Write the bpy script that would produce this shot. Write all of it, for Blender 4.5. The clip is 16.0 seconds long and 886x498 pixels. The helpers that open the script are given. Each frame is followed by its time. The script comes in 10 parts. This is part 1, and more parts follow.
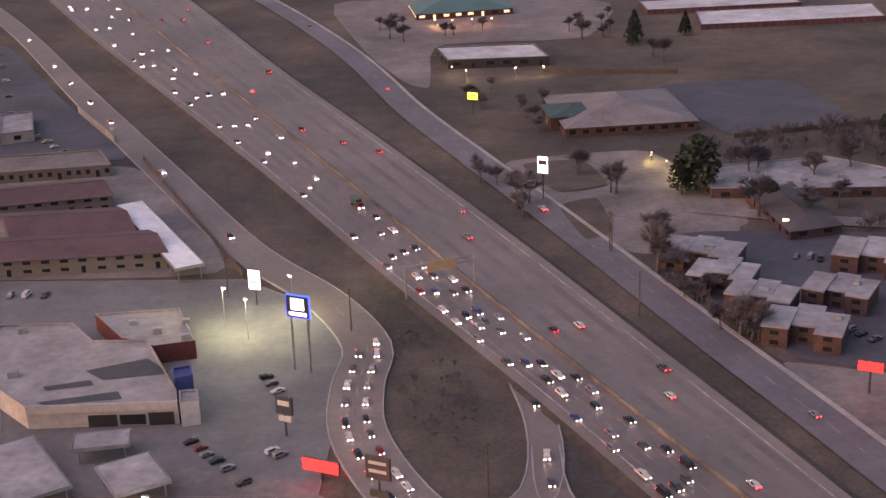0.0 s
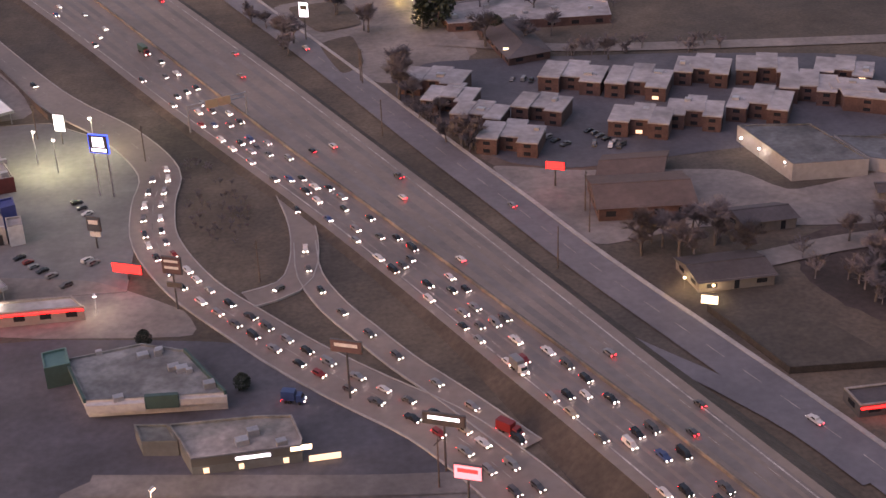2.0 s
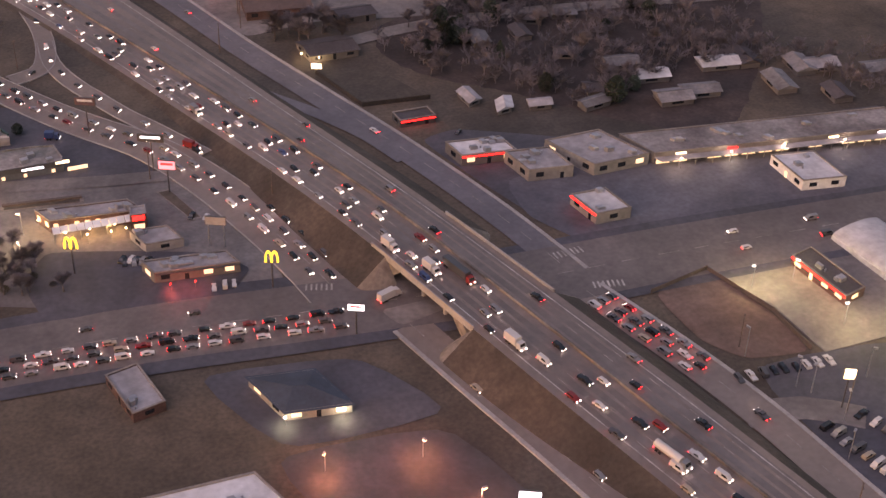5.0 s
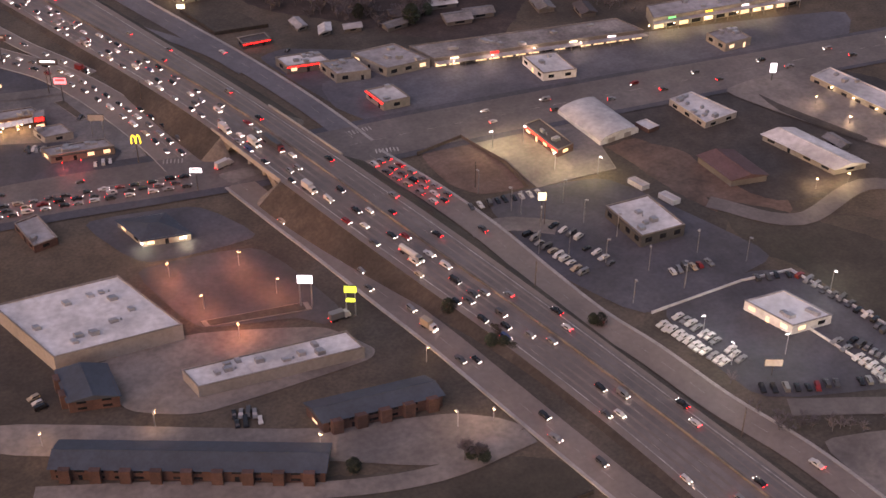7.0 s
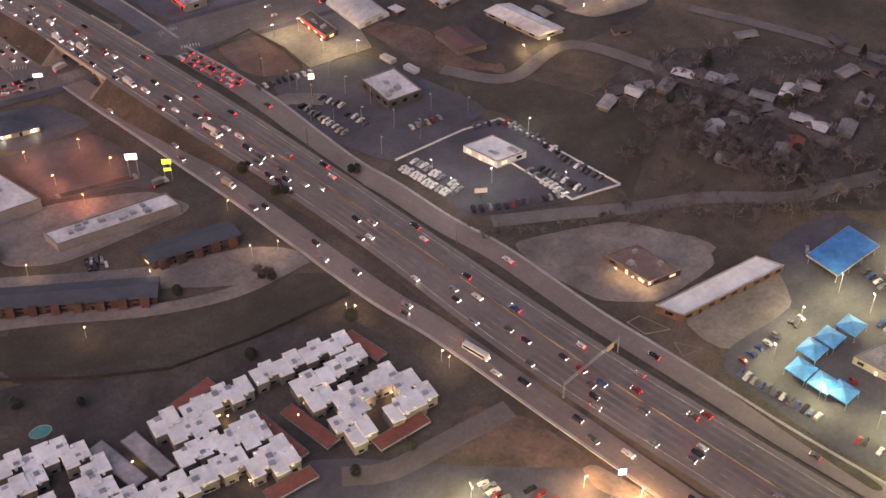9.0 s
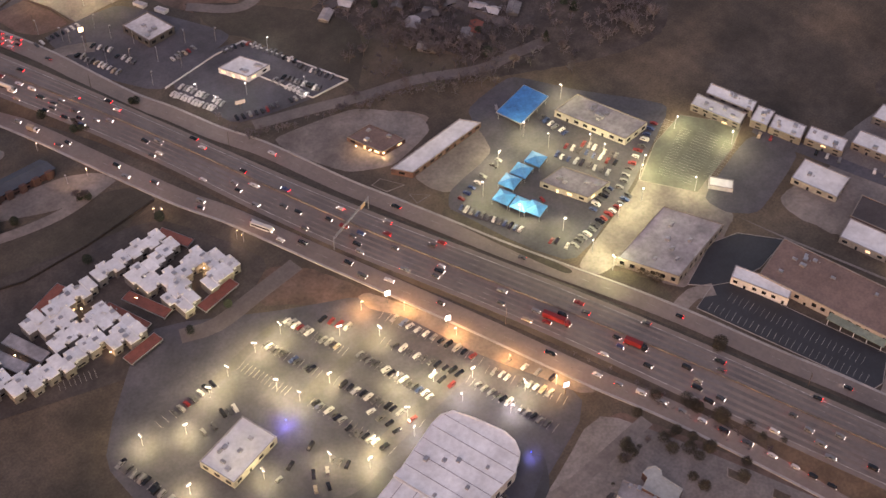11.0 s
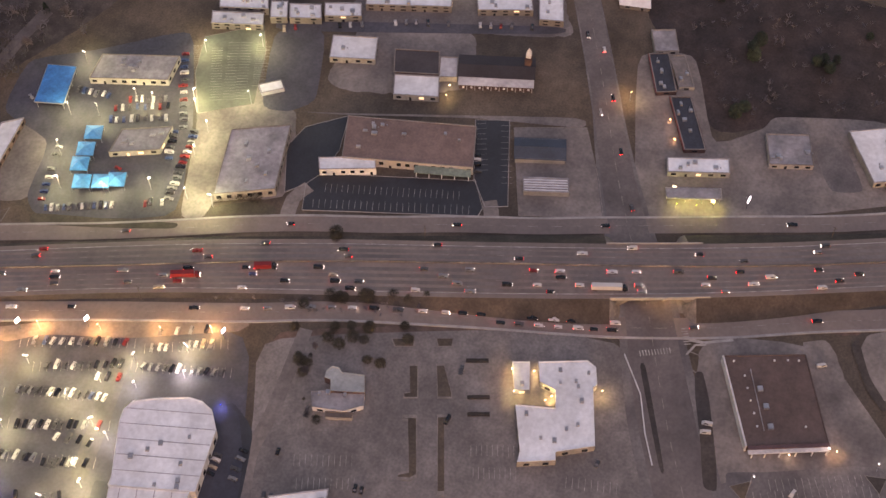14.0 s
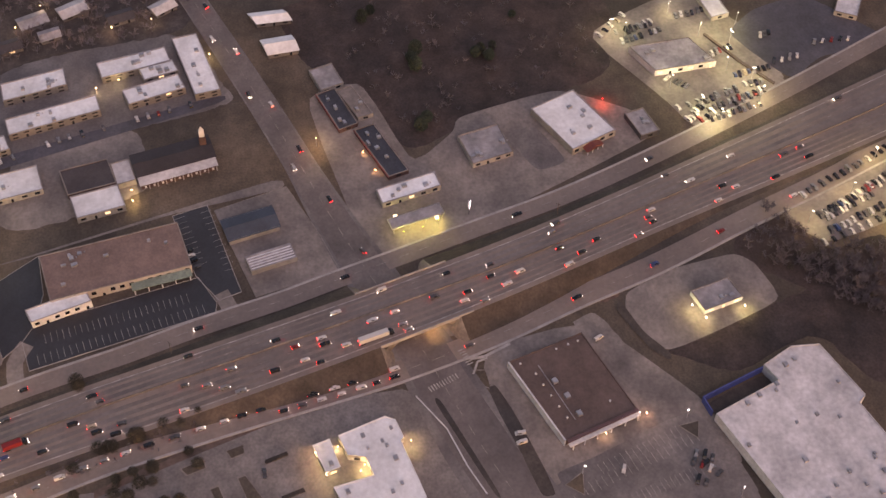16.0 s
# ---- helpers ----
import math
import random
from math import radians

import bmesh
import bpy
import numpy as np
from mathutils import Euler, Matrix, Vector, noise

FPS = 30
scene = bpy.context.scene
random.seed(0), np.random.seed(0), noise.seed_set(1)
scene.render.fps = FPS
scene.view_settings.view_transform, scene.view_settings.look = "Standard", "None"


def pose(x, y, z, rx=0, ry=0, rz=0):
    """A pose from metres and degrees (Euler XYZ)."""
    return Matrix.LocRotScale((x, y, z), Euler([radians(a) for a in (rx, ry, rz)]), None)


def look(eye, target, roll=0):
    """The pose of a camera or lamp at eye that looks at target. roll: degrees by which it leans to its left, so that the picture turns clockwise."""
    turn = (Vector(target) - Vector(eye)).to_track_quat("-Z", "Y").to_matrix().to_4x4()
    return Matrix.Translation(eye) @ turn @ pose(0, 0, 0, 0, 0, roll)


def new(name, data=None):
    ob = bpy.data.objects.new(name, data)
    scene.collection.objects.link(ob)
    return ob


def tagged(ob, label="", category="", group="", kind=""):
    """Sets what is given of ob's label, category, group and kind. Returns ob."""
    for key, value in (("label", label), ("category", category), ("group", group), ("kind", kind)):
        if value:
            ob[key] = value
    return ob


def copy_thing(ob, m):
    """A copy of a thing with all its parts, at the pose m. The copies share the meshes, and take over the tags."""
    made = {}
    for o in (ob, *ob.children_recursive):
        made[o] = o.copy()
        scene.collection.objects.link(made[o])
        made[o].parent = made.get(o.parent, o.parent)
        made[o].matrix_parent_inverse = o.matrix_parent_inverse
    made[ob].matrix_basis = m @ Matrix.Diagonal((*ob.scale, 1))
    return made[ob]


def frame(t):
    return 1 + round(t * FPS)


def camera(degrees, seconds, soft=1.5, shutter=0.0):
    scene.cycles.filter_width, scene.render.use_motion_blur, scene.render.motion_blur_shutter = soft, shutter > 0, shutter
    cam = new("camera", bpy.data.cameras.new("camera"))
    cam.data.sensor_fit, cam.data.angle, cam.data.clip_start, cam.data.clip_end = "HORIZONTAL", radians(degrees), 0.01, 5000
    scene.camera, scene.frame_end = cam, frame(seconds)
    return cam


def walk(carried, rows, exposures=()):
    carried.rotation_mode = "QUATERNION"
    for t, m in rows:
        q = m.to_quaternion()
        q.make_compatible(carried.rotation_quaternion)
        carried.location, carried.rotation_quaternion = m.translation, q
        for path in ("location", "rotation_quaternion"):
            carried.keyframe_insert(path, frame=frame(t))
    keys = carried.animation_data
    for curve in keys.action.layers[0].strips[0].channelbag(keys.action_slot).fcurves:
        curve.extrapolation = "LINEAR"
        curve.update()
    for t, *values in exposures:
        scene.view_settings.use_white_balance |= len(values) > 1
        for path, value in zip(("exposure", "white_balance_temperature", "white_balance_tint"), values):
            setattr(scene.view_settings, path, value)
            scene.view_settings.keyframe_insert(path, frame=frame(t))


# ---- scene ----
# The plan's metres are fitted to the camera's view; U sets the model's scale.
U = 0.466
cam = camera(35.256, 16.0, soft=1.5)


def heading(x, y, z, yaw, pitch, roll):
    """A camera pose from its place in the plan, heading, tilt and lean."""
    return pose(x * U, y * U, z * U, 0, 0, yaw) @ pose(0, 0, 0, 90 + pitch) @ pose(0, 0, 0, 0, 0, roll)


PATH = [
    (0.00, 0.0, -0.0, 121.1, -0.000, -20.323, -2.297),
    (0.50, 6.0, -11.3, 126.9, -1.423, -22.428, -3.189),
    (1.00, 8.2, -28.7, 134.0, -3.327, -24.332, -3.465),
    (1.50, 9.2, -46.0, 141.2, -5.551, -26.250, -3.046),
    (2.00, 7.5, -64.3, 148.4, -8.261, -27.974, -2.237),
    (2.50, 3.4, -83.3, 157.9, -11.374, -29.770, -1.270),
    (3.00, -2.3, -104.6, 169.5, -14.463, -31.413, -0.071),
    (3.50, -7.3, -125.7, 181.8, -17.163, -32.964, 0.899),
    (4.00, -12.5, -150.0, 196.0, -19.527, -34.421, 1.681),
    (4.20, -15.2, -161.5, 202.0, -20.461, -34.880, 1.838),
    (4.41, -16.8, -175.8, 206.8, -21.293, -35.222, 1.957),
    (4.62, -17.2, -190.7, 210.4, -21.858, -35.324, 1.994),
    (4.83, -17.4, -205.7, 213.6, -22.207, -35.242, 1.962),
    (5.04, -17.3, -220.8, 216.6, -22.391, -35.034, 1.871),
    (5.25, -17.1, -236.0, 219.6, -22.460, -34.757, 1.734),
    (5.46, -16.9, -251.3, 222.5, -22.465, -34.468, 1.562),
    (5.67, -16.7, -266.6, 225.6, -22.457, -34.225, 1.368),
    (5.88, -16.5, -281.9, 229.0, -22.484, -34.084, 1.162),
    (6.09, -16.4, -297.2, 232.7, -22.599, -34.104, 0.957),
    (6.30, -16.7, -312.1, 237.9, -22.852, -34.340, 0.764),
    (6.50, -17.5, -325.4, 244.6, -23.174, -34.687, 0.590),
    (7.00, -19.2, -356.8, 264.7, -24.105, -36.094, 0.231),
    (7.50, -20.7, -387.4, 285.9, -25.011, -37.533, -0.256),
    (8.00, -23.0, -418.6, 307.1, -25.987, -38.852, -0.590),
    (8.50, -28.4, -445.6, 331.9, -28.041, -40.764, -0.551),
    (9.00, -37.4, -467.6, 360.1, -31.148, -42.936, -0.022),
    (9.50, -49.6, -489.3, 388.4, -34.553, -44.784, 0.585),
    (9.70, -55.2, -497.6, 399.2, -35.992, -45.434, 0.900),
    (9.91, -63.0, -506.0, 410.1, -37.545, -46.035, 1.168),
    (10.12, -72.1, -514.2, 420.8, -39.175, -46.495, 1.324),
    (10.33, -81.8, -522.2, 431.4, -40.871, -46.848, 1.382),
    (10.54, -91.7, -530.2, 441.8, -42.621, -47.123, 1.359),
    (10.75, -101.7, -538.0, 452.1, -44.415, -47.354, 1.270),
    (10.96, -111.8, -545.8, 462.3, -46.240, -47.571, 1.131),
    (11.17, -121.9, -553.5, 472.5, -48.086, -47.808, 0.959),
    (11.38, -132.0, -561.1, 482.5, -49.942, -48.094, 0.768),
    (11.59, -141.4, -568.2, 491.7, -51.796, -48.463, 0.575),
    (11.80, -148.0, -573.3, 498.5, -53.637, -48.946, 0.396),
    (12.00, -147.5, -570.2, 501.1, -55.380, -49.471, 0.236),
    (12.50, -139.1, -557.2, 504.0, -59.850, -50.876, 0.183),
    (13.00, -132.1, -544.0, 505.2, -64.765, -51.998, 0.135),
    (13.50, -125.9, -530.4, 504.0, -69.990, -52.816, 0.340),
    (14.00, -121.7, -518.8, 503.2, -75.719, -53.292, 0.342),
    (14.50, -115.3, -506.7, 503.5, -81.762, -53.564, 0.214),
    (15.00, -110.0, -493.2, 502.2, -88.215, -53.331, 0.457),
    (15.50, -104.6, -478.7, 498.8, -94.825, -52.733, 0.793),
    (16.00, -96.5, -465.5, 493.1, -101.168, -51.992, 1.093),
]
walk(cam, [(t, heading(*row)) for t, *row in PATH], exposures=[(0.0, 1.51, 6600.0, 38.0), (2.0, 1.54, 6750.0, 38.0), (4.0, 1.53, 6900.0, 37.0), (6.5, 1.30, 6800.0, 36.0), (7.5, 1.31, 6800.0, 35.0), (9.0, 1.36, 6850.0, 33.0), (12.0, 1.34, 6850.0, 33.0), (13.5, 1.36, 6800.0, 31.0), (16.0, 1.42, 7200.0, 35.0)])

# ---- light: an overcast dusk, the sun just gone ----
world = bpy.data.worlds.new("dusk_sky")
scene.world = world
world.use_nodes = True
wn = world.node_tree
sky = wn.nodes.new("ShaderNodeTexSky")
sky.sky_type, sky.sun_disc = "NISHITA", False
sky.sun_elevation, sky.sun_rotation = radians(4.0), radians(250.0)
sky.air_density, sky.dust_density, sky.ozone_density = 1.0, 3.0, 1.0
wn.nodes["Background"].inputs["Strength"].default_value = 0.15
wn.links.new(sky.outputs["Color"], wn.nodes["Background"].inputs["Color"])
sun_data = bpy.data.lights.new("sun", "SUN")
sun_data.energy, sun_data.angle, sun_data.color = 0.55, radians(60), (1.0, 0.84, 0.86)
sun = new("sun", sun_data)
sun.matrix_world = look((-300, -120, 500), (0, 0, 0))


# ---- materials ----
def mat(name, color, rough=0.8, metal=0.0, var=0.25, big=0.05, fine=1.2, bump=0.0, emit=0.0, spread=0.0, tint=None, coat=0.0):
    """A surface with stains at a large and grain at a small scale; spread varies it from piece to piece."""
    m = bpy.data.materials.new(name)
    m.use_nodes = True
    n, l = m.node_tree.nodes, m.node_tree.links
    b = n["Principled BSDF"]
    b.inputs["Roughness"].default_value, b.inputs["Metallic"].default_value = rough, metal
    b.inputs["Coat Weight"].default_value = coat
    geo = n.new("ShaderNodeNewGeometry")
    value = None
    for scale, weight in ((big, var), (math.sqrt(big * fine), var * 0.5), (fine, var * 0.6)):
        t = n.new("ShaderNodeTexNoise")
        t.inputs["Scale"].default_value, t.inputs["Detail"].default_value = scale / U, 5.0
        l.new(geo.outputs["Position"], t.inputs["Vector"])
        k = n.new("ShaderNodeMapRange")
        k.inputs["From Min"].default_value, k.inputs["From Max"].default_value = 0.3, 0.7
        k.inputs["To Min"].default_value, k.inputs["To Max"].default_value = 1.0 - weight, 1.0 + weight
        l.new(t.outputs["Fac"], k.inputs["Value"])
        if value is None:
            value = k.outputs["Result"]
        else:
            x = n.new("ShaderNodeMath")
            x.operation = "MULTIPLY"
            l.new(value, x.inputs[0])
            l.new(k.outputs["Result"], x.inputs[1])
            value = x.outputs[0]
        last = t
    if spread:
        info = n.new("ShaderNodeObjectInfo")
        k = n.new("ShaderNodeMapRange")
        k.inputs["To Min"].default_value, k.inputs["To Max"].default_value = 1.0 - spread, 1.0 + spread
        l.new(info.outputs["Random"], k.inputs["Value"])
        x = n.new("ShaderNodeMath")
        x.operation = "MULTIPLY"
        l.new(value, x.inputs[0])
        l.new(k.outputs["Result"], x.inputs[1])
        value = x.outputs[0]
    mix = n.new("ShaderNodeVectorMath")
    mix.operation = "SCALE"
    if tint:
        blend = n.new("ShaderNodeMix")
        blend.data_type = "RGBA"
        blend.inputs["A"].default_value, blend.inputs["B"].default_value = (*color, 1), (*tint, 1)
        t2 = n.new("ShaderNodeTexNoise")
        t2.inputs["Scale"].default_value, t2.inputs["Detail"].default_value = big * 0.45 / U, 6.0
        l.new(geo.outputs["Position"], t2.inputs["Vector"])
        k2 = n.new("ShaderNodeMapRange")
        k2.inputs["From Min"].default_value, k2.inputs["From Max"].default_value = 0.4, 0.6
        l.new(t2.outputs["Fac"], k2.inputs["Value"])
        l.new(k2.outputs["Result"], blend.inputs["Factor"])
        l.new(blend.outputs["Result"], mix.inputs[0])
    else:
        mix.inputs[0].default_value = color
    l.new(value, mix.inputs["Scale"])
    l.new(mix.outputs["Vector"], b.inputs["Base Color"])
    if bump:
        bp = n.new("ShaderNodeBump")
        bp.inputs["Strength"].default_value, bp.inputs["Distance"].default_value = bump, 0.1
        l.new(last.outputs["Fac"], bp.inputs["Height"])
        l.new(bp.outputs["Normal"], b.inputs["Normal"])
    if emit:
        b.inputs["Emission Color"].default_value = (*color, 1)
        b.inputs["Emission Strength"].default_value = emit
    return m


def glow(name, color, strength):
    """A lit lamp or sign face."""
    m = bpy.data.materials.new(name)
    m.use_nodes = True
    b = m.node_tree.nodes["Principled BSDF"]
    b.inputs["Base Color"].default_value = (*color, 1)
    b.inputs["Emission Color"].default_value = (*color, 1)
    b.inputs["Emission Strength"].default_value = strength
    return m


GRASS = mat("dry_winter_grass", (0.084, 0.064, 0.046), 0.95, var=0.38, big=0.03, fine=0.9, bump=0.5, tint=(0.046, 0.039, 0.033))
BANK = mat("rough_brown_bank_grass", (0.056, 0.043, 0.034), 0.95, var=0.38, big=0.06, fine=0.9, bump=0.5, tint=(0.04, 0.033, 0.028))
LAWN = mat("green_brown_lawn", (0.055, 0.05, 0.034), 0.95, var=0.3, big=0.05, fine=1.0, bump=0.5, tint=(0.075, 0.058, 0.044))
DIRT = mat("bare_red_soil", (0.125, 0.076, 0.06), 0.95, var=0.3, big=0.06, fine=0.7, bump=0.4, tint=(0.095, 0.068, 0.058))
FRONTAGE = mat("blue_grey_frontage_asphalt", (0.1, 0.092, 0.103), 0.65, var=0.18, big=0.05, fine=0.7, tint=(0.122, 0.112, 0.12))
SLOPE = mat("stained_slope_concrete", (0.16, 0.135, 0.115), 0.85, var=0.3, big=0.1, fine=0.8, tint=(0.11, 0.093, 0.08))
ROAD = mat("worn_concrete_road", (0.178, 0.142, 0.12), 0.55, var=0.16, big=0.03, fine=0.6, tint=(0.138, 0.111, 0.1))
TRACK = mat("dark_wheel_tracks", (0.12, 0.098, 0.088), 0.5, var=0.2, big=0.05, fine=0.5, tint=(0.13, 0.11, 0.104))
ASPHALT = mat("grey_asphalt", (0.1, 0.09, 0.09), 0.7, var=0.28, big=0.06, fine=0.8, tint=(0.132, 0.118, 0.113))
BLACKTOP = mat("fresh_blacktop", (0.022, 0.023, 0.028), 0.6, var=0.2, big=0.05, fine=0.8)
LOT = mat("pale_parking_concrete", (0.172, 0.149, 0.135), 0.8, var=0.28, big=0.06, fine=0.6, tint=(0.125, 0.11, 0.105))
# Paler than the lot round it: lamp light on the aisles is partly painted in.
AISLE = mat("aisle_asphalt_part_lit", (0.066, 0.062, 0.064), 0.75, var=0.3, big=0.05, fine=0.7, tint=(0.05, 0.048, 0.054))
PLAZA = mat("grey_plaza_asphalt", (0.118, 0.105, 0.1), 0.7, var=0.26, big=0.05, fine=0.8, tint=(0.15, 0.133, 0.125))
MALL_LOT = mat("blue_grey_mall_asphalt", (0.066, 0.066, 0.083), 0.75, var=0.28, big=0.05, fine=0.7, tint=(0.088, 0.086, 0.1))
LOT_DARK = mat("dark_parking_asphalt", (0.047, 0.046, 0.058), 0.75, var=0.28, big=0.05, fine=0.7, tint=(0.064, 0.061, 0.071))
LOT_WET = mat("damp_black_asphalt", (0.04, 0.036, 0.038), 0.7, var=0.25, big=0.06, fine=0.7, tint=(0.06, 0.055, 0.058))
# Green lamp light on one lot, put into the asphalt's colour.
LOT_GREEN = mat("green_lit_asphalt", (0.1, 0.108, 0.085), 0.8, var=0.2, big=0.06, fine=0.7, tint=(0.08, 0.085, 0.07))
LITTER_LAWN = mat("dull_brown_lawn", (0.05, 0.042, 0.034), 0.95, var=0.35, big=0.05, fine=0.9, bump=0.5, tint=(0.064, 0.05, 0.038))
LAWN_DARK = mat("dark_wet_lawn", (0.036, 0.033, 0.025), 0.95, var=0.3, big=0.05, fine=0.9, bump=0.5, tint=(0.05, 0.042, 0.033))
CURB = mat("pale_curb_concrete", (0.265, 0.248, 0.235), 0.8, var=0.2, big=0.1, fine=1.5)
CURB_OLD = mat("worn_grey_kerb", (0.17, 0.15, 0.137), 0.85, var=0.3, big=0.1, fine=1.5)
PAINT_W = mat("worn_white_road_paint", (0.29, 0.275, 0.255), 0.7, var=0.45, big=0.2, fine=1.5)
WHITE_ROOF = mat("white_roof_membrane", (0.56, 0.575, 0.59), 0.7, var=0.16, big=0.07, fine=0.5, spread=0.08)
PALE_ROOF = mat("weathered_pale_roof", (0.4, 0.395, 0.405), 0.75, var=0.25, big=0.07, fine=0.5, spread=0.12)
GREY_ROOF = mat("grey_roof_membrane", (0.235, 0.225, 0.235), 0.8, var=0.3, big=0.08, fine=0.5, spread=0.1)
HALL_GREEN = mat("deep_green_shingle_roof", (0.028, 0.062, 0.06), 0.7, var=0.2, big=0.1, fine=1.0)
NIGHT_WALL = mat("near_black_painted_wall", (0.016, 0.017, 0.023), 0.7, var=0.2, big=0.1, fine=0.8)
STORAGE_WALL = mat("dark_red_metal_siding", (0.075, 0.028, 0.032), 0.7, var=0.2, big=0.1, fine=0.8)
ROLL_DOOR = mat("dull_red_roller_door", (0.11, 0.045, 0.05), 0.6, var=0.2, big=0.2, fine=0.8)
FORECOURT = mat("grey_forecourt_concrete", (0.135, 0.131, 0.13), 0.8, var=0.18, big=0.06, fine=0.6, tint=(0.11, 0.106, 0.107))
STREET = mat("worn_street_asphalt", (0.096, 0.081, 0.078), 0.65, var=0.24, big=0.05, fine=0.7, tint=(0.118, 0.1, 0.094))
PARADE_WALL = mat("blue_grey_painted_wall", (0.075, 0.083, 0.095), 0.8, var=0.18, big=0.1, fine=0.8)
SLATE_ROOF = mat("dusty_slate_roof", (0.088, 0.092, 0.1), 0.8, var=0.4, big=0.1, fine=0.7)
SCHOOL_ROOF = mat("taupe_shingle_roof", (0.15, 0.14, 0.142), 0.85, var=0.2, big=0.1, fine=1.0, spread=0.05)
BROWN_ROOF = mat("brown_gravel_roof", (0.15, 0.105, 0.092), 0.9, var=0.22, big=0.08, fine=0.8, spread=0.05)
MAROON_GRAVEL = mat("dark_brown_gravel_roof", (0.085, 0.06, 0.054), 0.9, var=0.2, big=0.08, fine=0.8)
DARK_ROOF = mat("dark_shingle_roof", (0.052, 0.046, 0.05), 0.9, var=0.2, big=0.1, fine=1.2, spread=0.2)
BLUE_ROOF = mat("slate_blue_roof", (0.035, 0.046, 0.066), 0.8, var=0.18, big=0.1, fine=1.2)
GREEN_ROOF = mat("green_metal_roof", (0.06, 0.13, 0.12), 0.5, var=0.15, big=0.1, fine=1.0)
MAROON_ROOF = mat("dark_maroon_roof", (0.085, 0.05, 0.055), 0.85, var=0.2, big=0.1, fine=1.0)
TEAL_BLUE = mat("bright_blue_canopy_cloth", (0.035, 0.19, 0.44), 0.6, var=0.25, big=0.2, fine=1.0)
WHITE_WALL = mat("white_painted_wall", (0.46, 0.46, 0.47), 0.8, var=0.2, big=0.1, fine=0.8, spread=0.06)
CREAM_WALL = mat("cream_stucco_wall", (0.2, 0.188, 0.174), 0.85, var=0.2, big=0.1, fine=0.8, spread=0.08)
GREY_WALL = mat("grey_block_wall", (0.24, 0.225, 0.22), 0.85, var=0.14, big=0.1, fine=0.8, spread=0.1)
DARK_WALL = mat("charcoal_painted_wall", (0.05, 0.05, 0.055), 0.7, var=0.15, big=0.1, fine=0.8)
BRICK = mat("red_brown_brick_wall", (0.068, 0.038, 0.035), 0.9, var=0.3, big=0.15, fine=2.0, spread=0.12)
TAN_WALL = mat("tan_siding_wall", (0.115, 0.104, 0.1), 0.85, var=0.15, big=0.12, fine=1.0, spread=0.12)
NAVY_LOT = mat("blue_black_sealed_asphalt", (0.03, 0.031, 0.043), 0.6, var=0.25, big=0.06, fine=0.7)
CHAPEL_ROOF = mat("charcoal_chapel_shingles", (0.03, 0.027, 0.031), 0.9, var=0.2, big=0.1, fine=1.2)
CANOPY_BLUE = mat("deep_blue_canopy_cloth", (0.02, 0.12, 0.34), 0.6, var=0.3, big=0.2, fine=1.0)
HOUSE_ROOF = mat("faded_grey_house_shingles", (0.13, 0.125, 0.13), 0.85, var=0.3, big=0.1, fine=1.0, spread=0.3)
DASH = mat("faint_worn_lane_paint", (0.215, 0.195, 0.175), 0.7, var=0.45, big=0.2, fine=1.5)
HEDGE = mat("dark_hedge_leaves", (0.026, 0.022, 0.02), 0.95, var=0.35, big=0.3, fine=2.0, bump=0.5)
FLAT_WALL = mat("weathered_grey_stucco", (0.14, 0.135, 0.135), 0.85, var=0.22, big=0.12, fine=0.9, spread=0.15)
YARD = mat("worn_brown_yard", (0.05, 0.041, 0.036), 0.9, var=0.35, big=0.06, fine=0.8, tint=(0.036, 0.032, 0.032))
SHOP_ROOF = mat("blue_black_shop_roof", (0.03, 0.034, 0.046), 0.85, var=0.25, big=0.1, fine=0.8)
DOCK_BLUE = mat("deep_blue_painted_wall", (0.045, 0.06, 0.2), 0.7, var=0.2, big=0.1, fine=0.8)
PORCH_RED = mat("dull_red_porch_roof", (0.12, 0.03, 0.025), 0.8, var=0.2, big=0.1, fine=0.8)
BANK_ROOF = mat("pale_green_grey_roof", (0.27, 0.285, 0.28), 0.75, var=0.18, big=0.1, fine=0.8)
SAND = mat("pale_sandy_ground", (0.17, 0.135, 0.115), 0.95, var=0.25, big=0.06, fine=0.7, tint=(0.12, 0.1, 0.088))
STAINED_ROOF = mat("stained_pale_roof", (0.25, 0.225, 0.215), 0.85, var=0.35, big=0.14, fine=0.8, tint=(0.1, 0.105, 0.1))
TEAL_GREY_ROOF = mat("stained_teal_grey_roof", (0.17, 0.178, 0.178), 0.85, var=0.35, big=0.14, fine=0.8, tint=(0.1, 0.105, 0.11))
TAN_DECK = mat("pale_tan_roof_deck", (0.24, 0.222, 0.215), 0.8, var=0.22, big=0.1, fine=0.6)
DIM_WHITE = mat("dull_white_cladding", (0.33, 0.32, 0.325), 0.8, var=0.2, big=0.12, fine=0.9)
MALL_ROOF = mat("mottled_brown_grey_roof", (0.125, 0.108, 0.106), 0.85, var=0.35, big=0.12, fine=0.8, tint=(0.19, 0.175, 0.17))
GLASS_DARK = mat("dark_window_glass", (0.015, 0.017, 0.022), 0.12, var=0.1, big=0.3, fine=2.0)
METAL = mat("galvanised_metal", (0.34, 0.34, 0.36), 0.45, metal=0.7, var=0.15, big=0.3, fine=2.0, spread=0.15)
POLE_M = mat("dark_painted_pole", (0.06, 0.055, 0.055), 0.5, var=0.15, big=0.5, fine=2.0)
WOOD_F = mat("weathered_wood_fence", (0.085, 0.065, 0.055), 0.9, var=0.2, big=0.3, fine=1.5)
